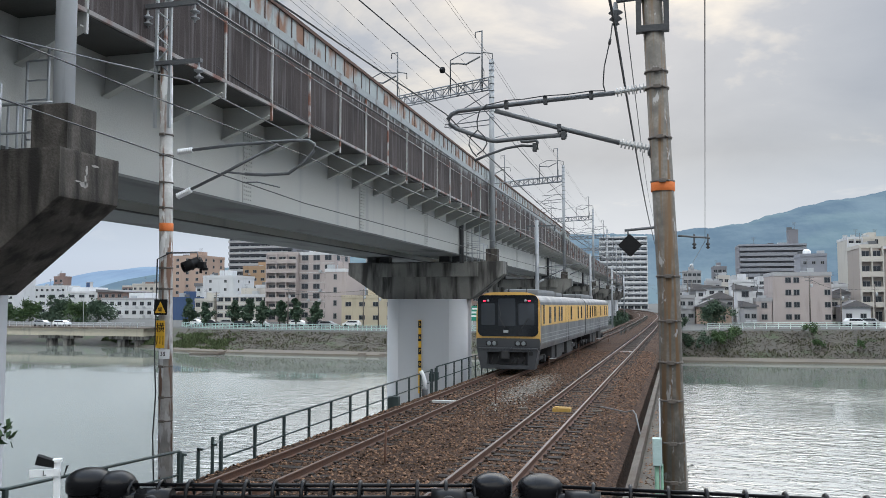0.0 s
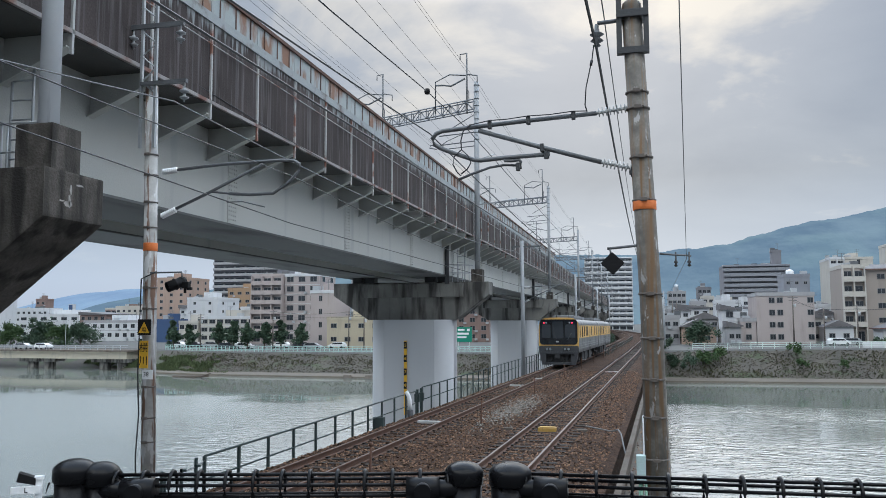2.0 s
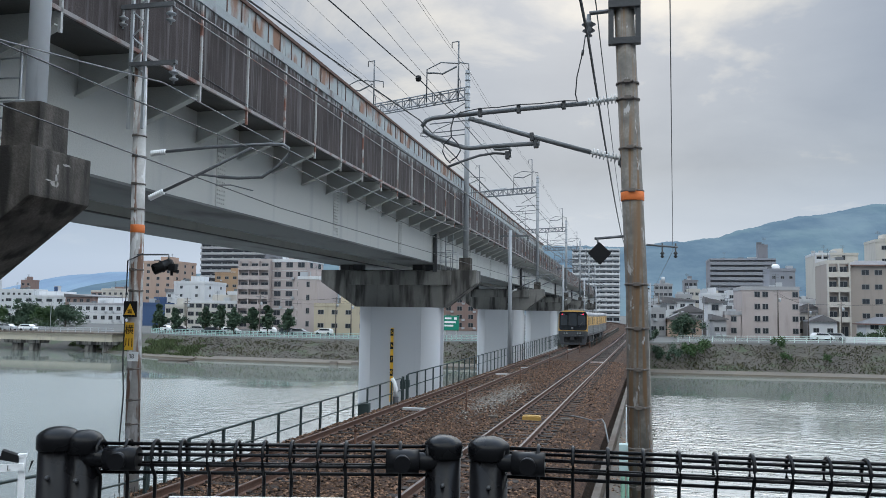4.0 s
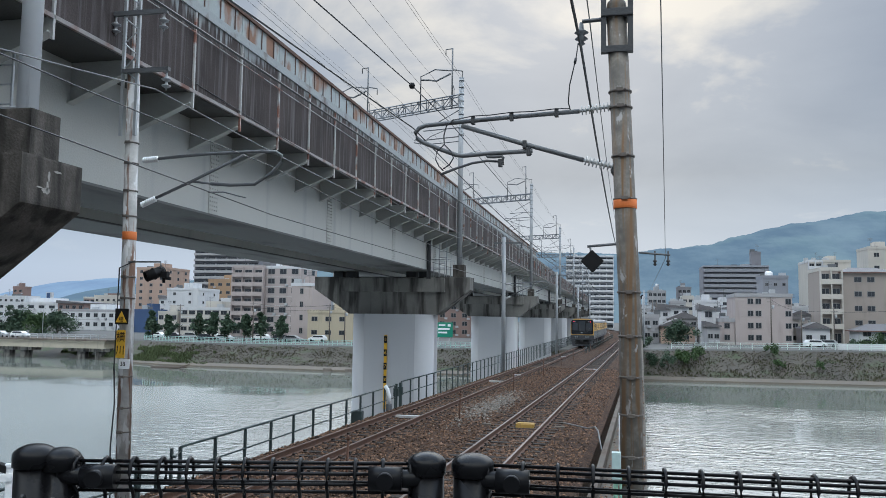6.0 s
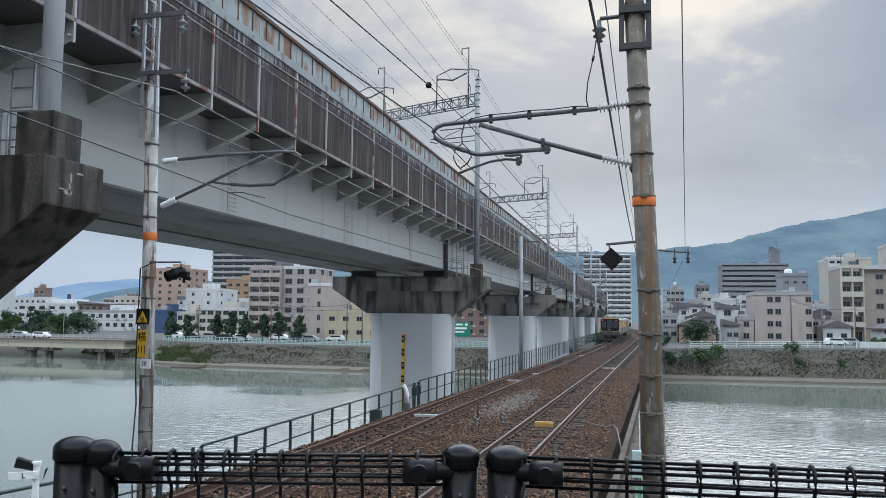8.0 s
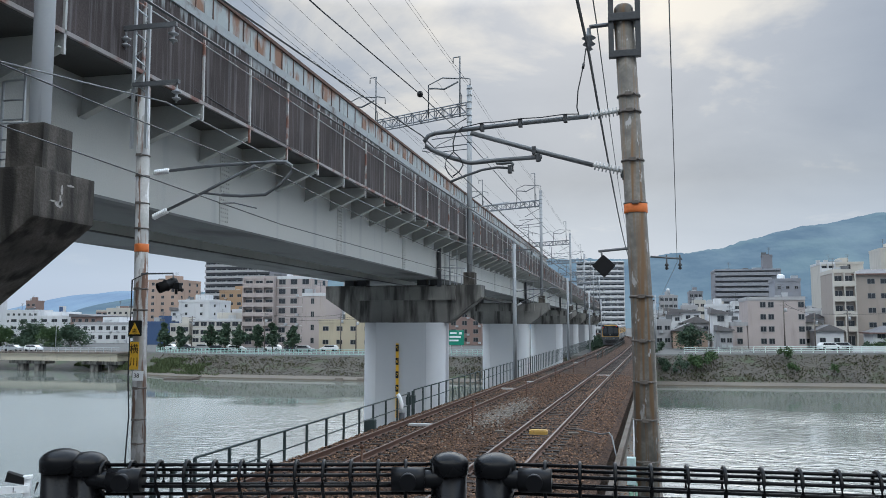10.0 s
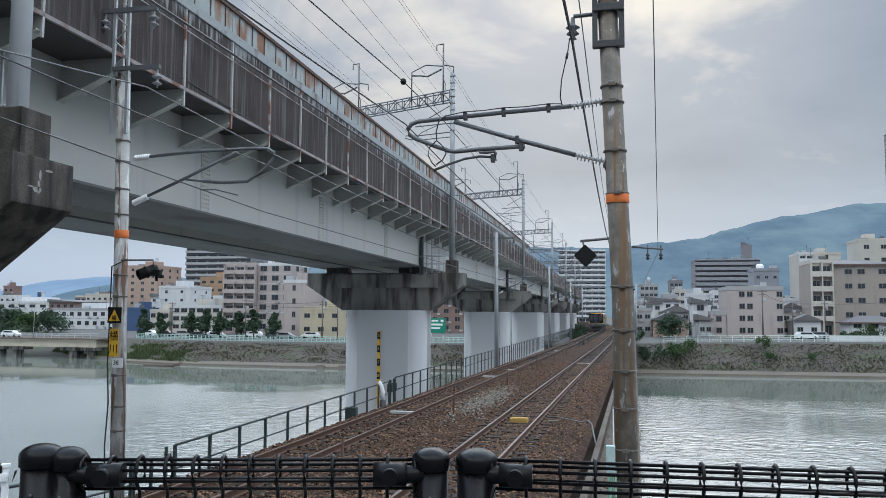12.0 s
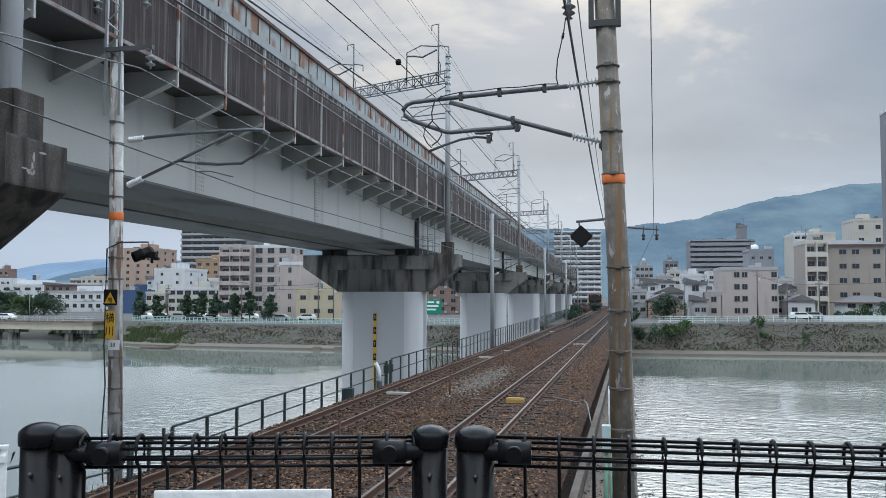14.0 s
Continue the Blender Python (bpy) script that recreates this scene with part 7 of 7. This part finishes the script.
def build_car(rear):
    g = thing("railcar", pose(0, 0, 0), "grey railcar with yellow band, " + ("dark end glass, red tail lamps" if rear else "leading the pair"), "railcar", "train cars")
    bm = B()
    extrude(bm, car_outline(), "Y", 0.19 if rear else 0.18, CAR_L - 0.2)
    part("body", bm, M["silver"], g, "silver-grey metal body")
    for s in (-1, 1):
        bm = B()
        xs = (1.455, 1.466) if s > 0 else (-1.466, -1.455)
        box(bm, *xs, 0.42, CAR_L - 0.25, 2.08, 3.02)
        part("yellow_band", bm, M["yellowpaint"], g, "broad yellow band")
        for z in (1.32, 1.50, 1.68):
            bm = B()
            box(bm, *((1.455, 1.470) if s > 0 else (-1.470, -1.455)), 0.42, CAR_L - 0.25, z, z + 0.03)
            part("stripe", bm, M["carwhitepaint"], g)
        # door with its grooves
        bm = B()
        xd = (1.462, 1.476) if s > 0 else (-1.476, -1.462)
        for y in (8.8, 9.75):
            box(bm, *xd, y, y + 0.03, 1.1, 3.05)
        split("door_seam", bm, M["under"], g)
    side_windows(g, [(1.1, 0.30, 2.15, 3.05), (3.0, 0.62, 2.15, 2.95), (4.6, 0.45, 2.2, 2.95), (6.2, 0.45, 2.2, 2.95), (7.1, 0.55, 2.2, 2.95), (11.2, 0.55, 2.2, 2.95), (14.6, 0.45, 2.2, 2.95), (16.4, 0.55, 2.2, 2.95)])
    # roof gear
    bm = B()
    box(bm, -0.85, 0.85, 3.2, 9.0, 3.46, 3.80, bevel=0.16)
    part("roof_unit", bm, M["roof"], g, "grey roof cooling unit")
    bm = B()
    box(bm, -0.75, 0.75, 10.2, 12.6, 3.50, 3.74, bevel=0.1)
    part("roof_unit", bm, M["roof"], g, "grey roof cooling unit")
    bm = B()
    tube(bm, [(0.6, 1.5, 3.5), (0.6, 1.5, 3.95)], 0.02, 6)
    tube(bm, [(-0.4, 2.2, 3.52), (-0.4, 2.2, 3.8)], 0.05, 8)
    split("antenna", bm, M["under"], g)
    # underframe
    for y0, y1, w, z0 in ((4.9, 6.0, 1.25, 0.35), (6.3, 8.4, 1.3, 0.28), (8.9, 10.0, 1.2, 0.4), (10.4, 12.6, 1.3, 0.3)):
        bm = B()
        box(bm, -w, w, y0, y1, z0, 1.05, bevel=0.04)
        part("underfloor_box", bm, M["under"], g)
    for y in (2.6, 15.6):
        bogie(g, y)
    if rear:
        build_end(g)
    else:
        bm = B()
        box(bm, -0.5, 0.5, -0.2, 0.2, 1.1, 3.1, bevel=0.05)
        part("gangway", bm, M["under"], g)
    return g


def build_end(g):
    """The driver's end: yellow surround, dark glass, grey apron, lamps and coupler."""
    def ring(w, z0, z1, r, y):
        return [(x, y, z) for x, z in rounded(-w, w, z0, z1, r, 6)]
    bm = B()
    outer = [(-1.40, 1.02), (1.40, 1.02), (1.46, 1.5), (1.46, 2.75)] + [(1.46 * math.cos(radians(a)) ** 0.42, 2.75 + 0.86 * math.sin(radians(a)) ** 0.62) for a in (12, 28, 45, 60, 72, 82)] + [(0, 3.61)]
    outer += [(-x, z) for x, z in outer[-2:1:-1]]
    extrude(bm, outer, "Y", 0.0, 0.20)
    bmesh.ops.bevel(bm, geom=[e for e in bm.edges if all(abs(v.co.y) < 0.01 for v in e.verts)], offset=0.14, segments=4, affect="EDGES")
    part("end_surround", bm, M["yellowpaint"], g, "rounded yellow end frame")
    bm = B()
    extrude(bm, rounded(-1.385, 1.385, 1.62, 3.47, 0.24, 6), "Y", -0.05, 0.02)
    bmesh.ops.bevel(bm, geom=[e for e in bm.edges if all(v.co.y < -0.04 for v in e.verts)], offset=0.03, segments=2, affect="EDGES")
    part("end_glass", bm, M["carglass"], g, "wide dark end windows")
    for x0, x1, z0, z1 in ((-0.44, 0.36, 2.08, 3.32), (0.50, 1.22, 2.12, 3.10), (-1.22, -0.58, 2.12, 3.10)):
        bm = B()
        extrude(bm, rounded(x0, x1, z0, z1, 0.06, 4), "Y", -0.062, -0.048)
        part("pane", bm, M["pane"], g, "grey glass pane")
    bm = B()
    for x0, z0, x1, z1 in ((-0.42, 2.55, -0.12, 2.02), (0.95, 2.45, 0.65, 1.98), (-0.40, 3.05, -0.30, 2.5)):
        tube(bm, [(x0, -0.075, z0), (x1, -0.075, z1)], 0.014, 5)
    split("wiper", bm, M["carblack"], g)
    bm = B()
    extrude(bm, rounded(-1.45, 1.45, 0.98, 1.53, 0.06, 3), "Y", -0.03, 0.06)
    part("apron", bm, M["carfront"], g, "dark grey apron")
    bm = B()
    box(bm, -1.35, 1.35, -0.20, 0.02, 1.02, 1.10, bevel=0.02)
    part("step_ledge", bm, M["carfront"], g)
    bm = B()
    for x0, x1, z0, z1 in ((-1.0, 1.0, 0.16, 0.34), (-0.93, 0.93, 0.92, 1.02)):
        box(bm, x0, x1, -0.16, 0.5, z0, z1, bevel=0.015)
    for q in (-1, 1):
        extrude(bm, [(q * 0.92, 0.16), (q * 1.22, 0.16), (q * 1.40, 1.02), (q * 0.92, 1.02)], "Y", -0.16, 0.5)
    part("skirt", bm, M["carfront"], g, "dark grey snow plough skirt")
    bm = B()
    box(bm, -0.93, 0.93, 0.12, 0.2, 0.36, 0.92)
    part("coupler_recess", bm, M["under"], g)
    bm = B()
    box(bm, -0.26, 0.10, -0.32, 0.15, 0.62, 0.98, bevel=0.06)
    tube(bm, [(-0.08, -0.3, 0.8), (-0.08, 0.15, 0.8)], 0.11, 12)
    part("coupler", bm, M["under"], g, "dark automatic coupler")
    bm = B()
    for x in (-0.75, -0.45, 0.25, 0.45, 0.72):
        tube(bm, [(x, -0.05, 0.95), (x + 0.05, -0.12, 0.62), (x - 0.05, -0.03, 0.42)], 0.025, 6)
    split("hose", bm, M["under"], g)
    bm = B()
    box(bm, 0.98, 1.16, -0.18, -0.15, 0.78, 0.96)
    part("lamp_box", bm, M["carblack"], g)
    for x in (-0.74, 0.59):
        bm = B()
        box(bm, x - 0.28, x + 0.28, -0.045, -0.02, 1.19, 1.41, bevel=0.02)
        part("lamp_bezel", bm, M["carblack"], g, "black lamp surround")
    for x in (-0.86, -0.62, 0.46, 0.72):
        bm = B()
        lathe(bm, (x, -0.045, 1.30), [(0.09, 0.0), (0.10, -0.03), (0.075, -0.035), (0.0, -0.02)], 16, "Y")
        part("headlamp", bm, (M["lens"]), g, "clear round headlamp")
    for x in (-1.08, 1.0):
        bm = B()
        box(bm, x - 0.055, x + 0.055, -0.066, -0.045, 3.19, 3.25, bevel=0.01)
        part("tail_lamp", bm, M["redlamp"], g, "lit red tail lamp")
    for x in (-0.9, 0.82):
        bm = B()
        lathe(bm, (x, -0.045, 3.22), [(0.06, 0.0), (0.06, -0.02), (0.0, -0.02)], 12, "Y")
        part("top_lamp", bm, M["lens"], g)
    # maker's mark as a plain block
    bm = B()
    box(bm, -0.20, 0.03, -0.062, -0.05, 1.78, 1.89)
    part("mark", bm, M["carwhitepaint"], g, "small white mark")


M["pane"] = plain("car_pane", (0.036, 0.041, 0.048), 0.05, spec=0.8)
rear_car = build_car(True)
lead_car = build_car(False)


def train_pose(s):
    """A car whose rear end is s metres along the line."""
    a, b = s + 2.6, s + 15.6
    xa, xb = line_x(LEFT0, a), line_x(LEFT0, b)
    za, zb = rail_z(a), rail_z(b)
    x = xa - (xb - xa) / 13 * 2.6
    z = za - (zb - za) / 13 * 2.6
    return pose(x, s, z, math.degrees(math.atan2(zb - za, 13)), 0, -math.degrees(math.atan2(xb - xa, 13)))


def motions():
    times = [0.5 * k for k in range(29)]
    at = [36.6 + 12.3 * t - 0.13 * t * t for t in times]
    walk(rear_car, [(t, train_pose(s)) for t, s in zip(times, at)])
    walk(lead_car, [(t, train_pose(s + CAR_L + 0.1)) for t, s in zip(times, at)])


motions()
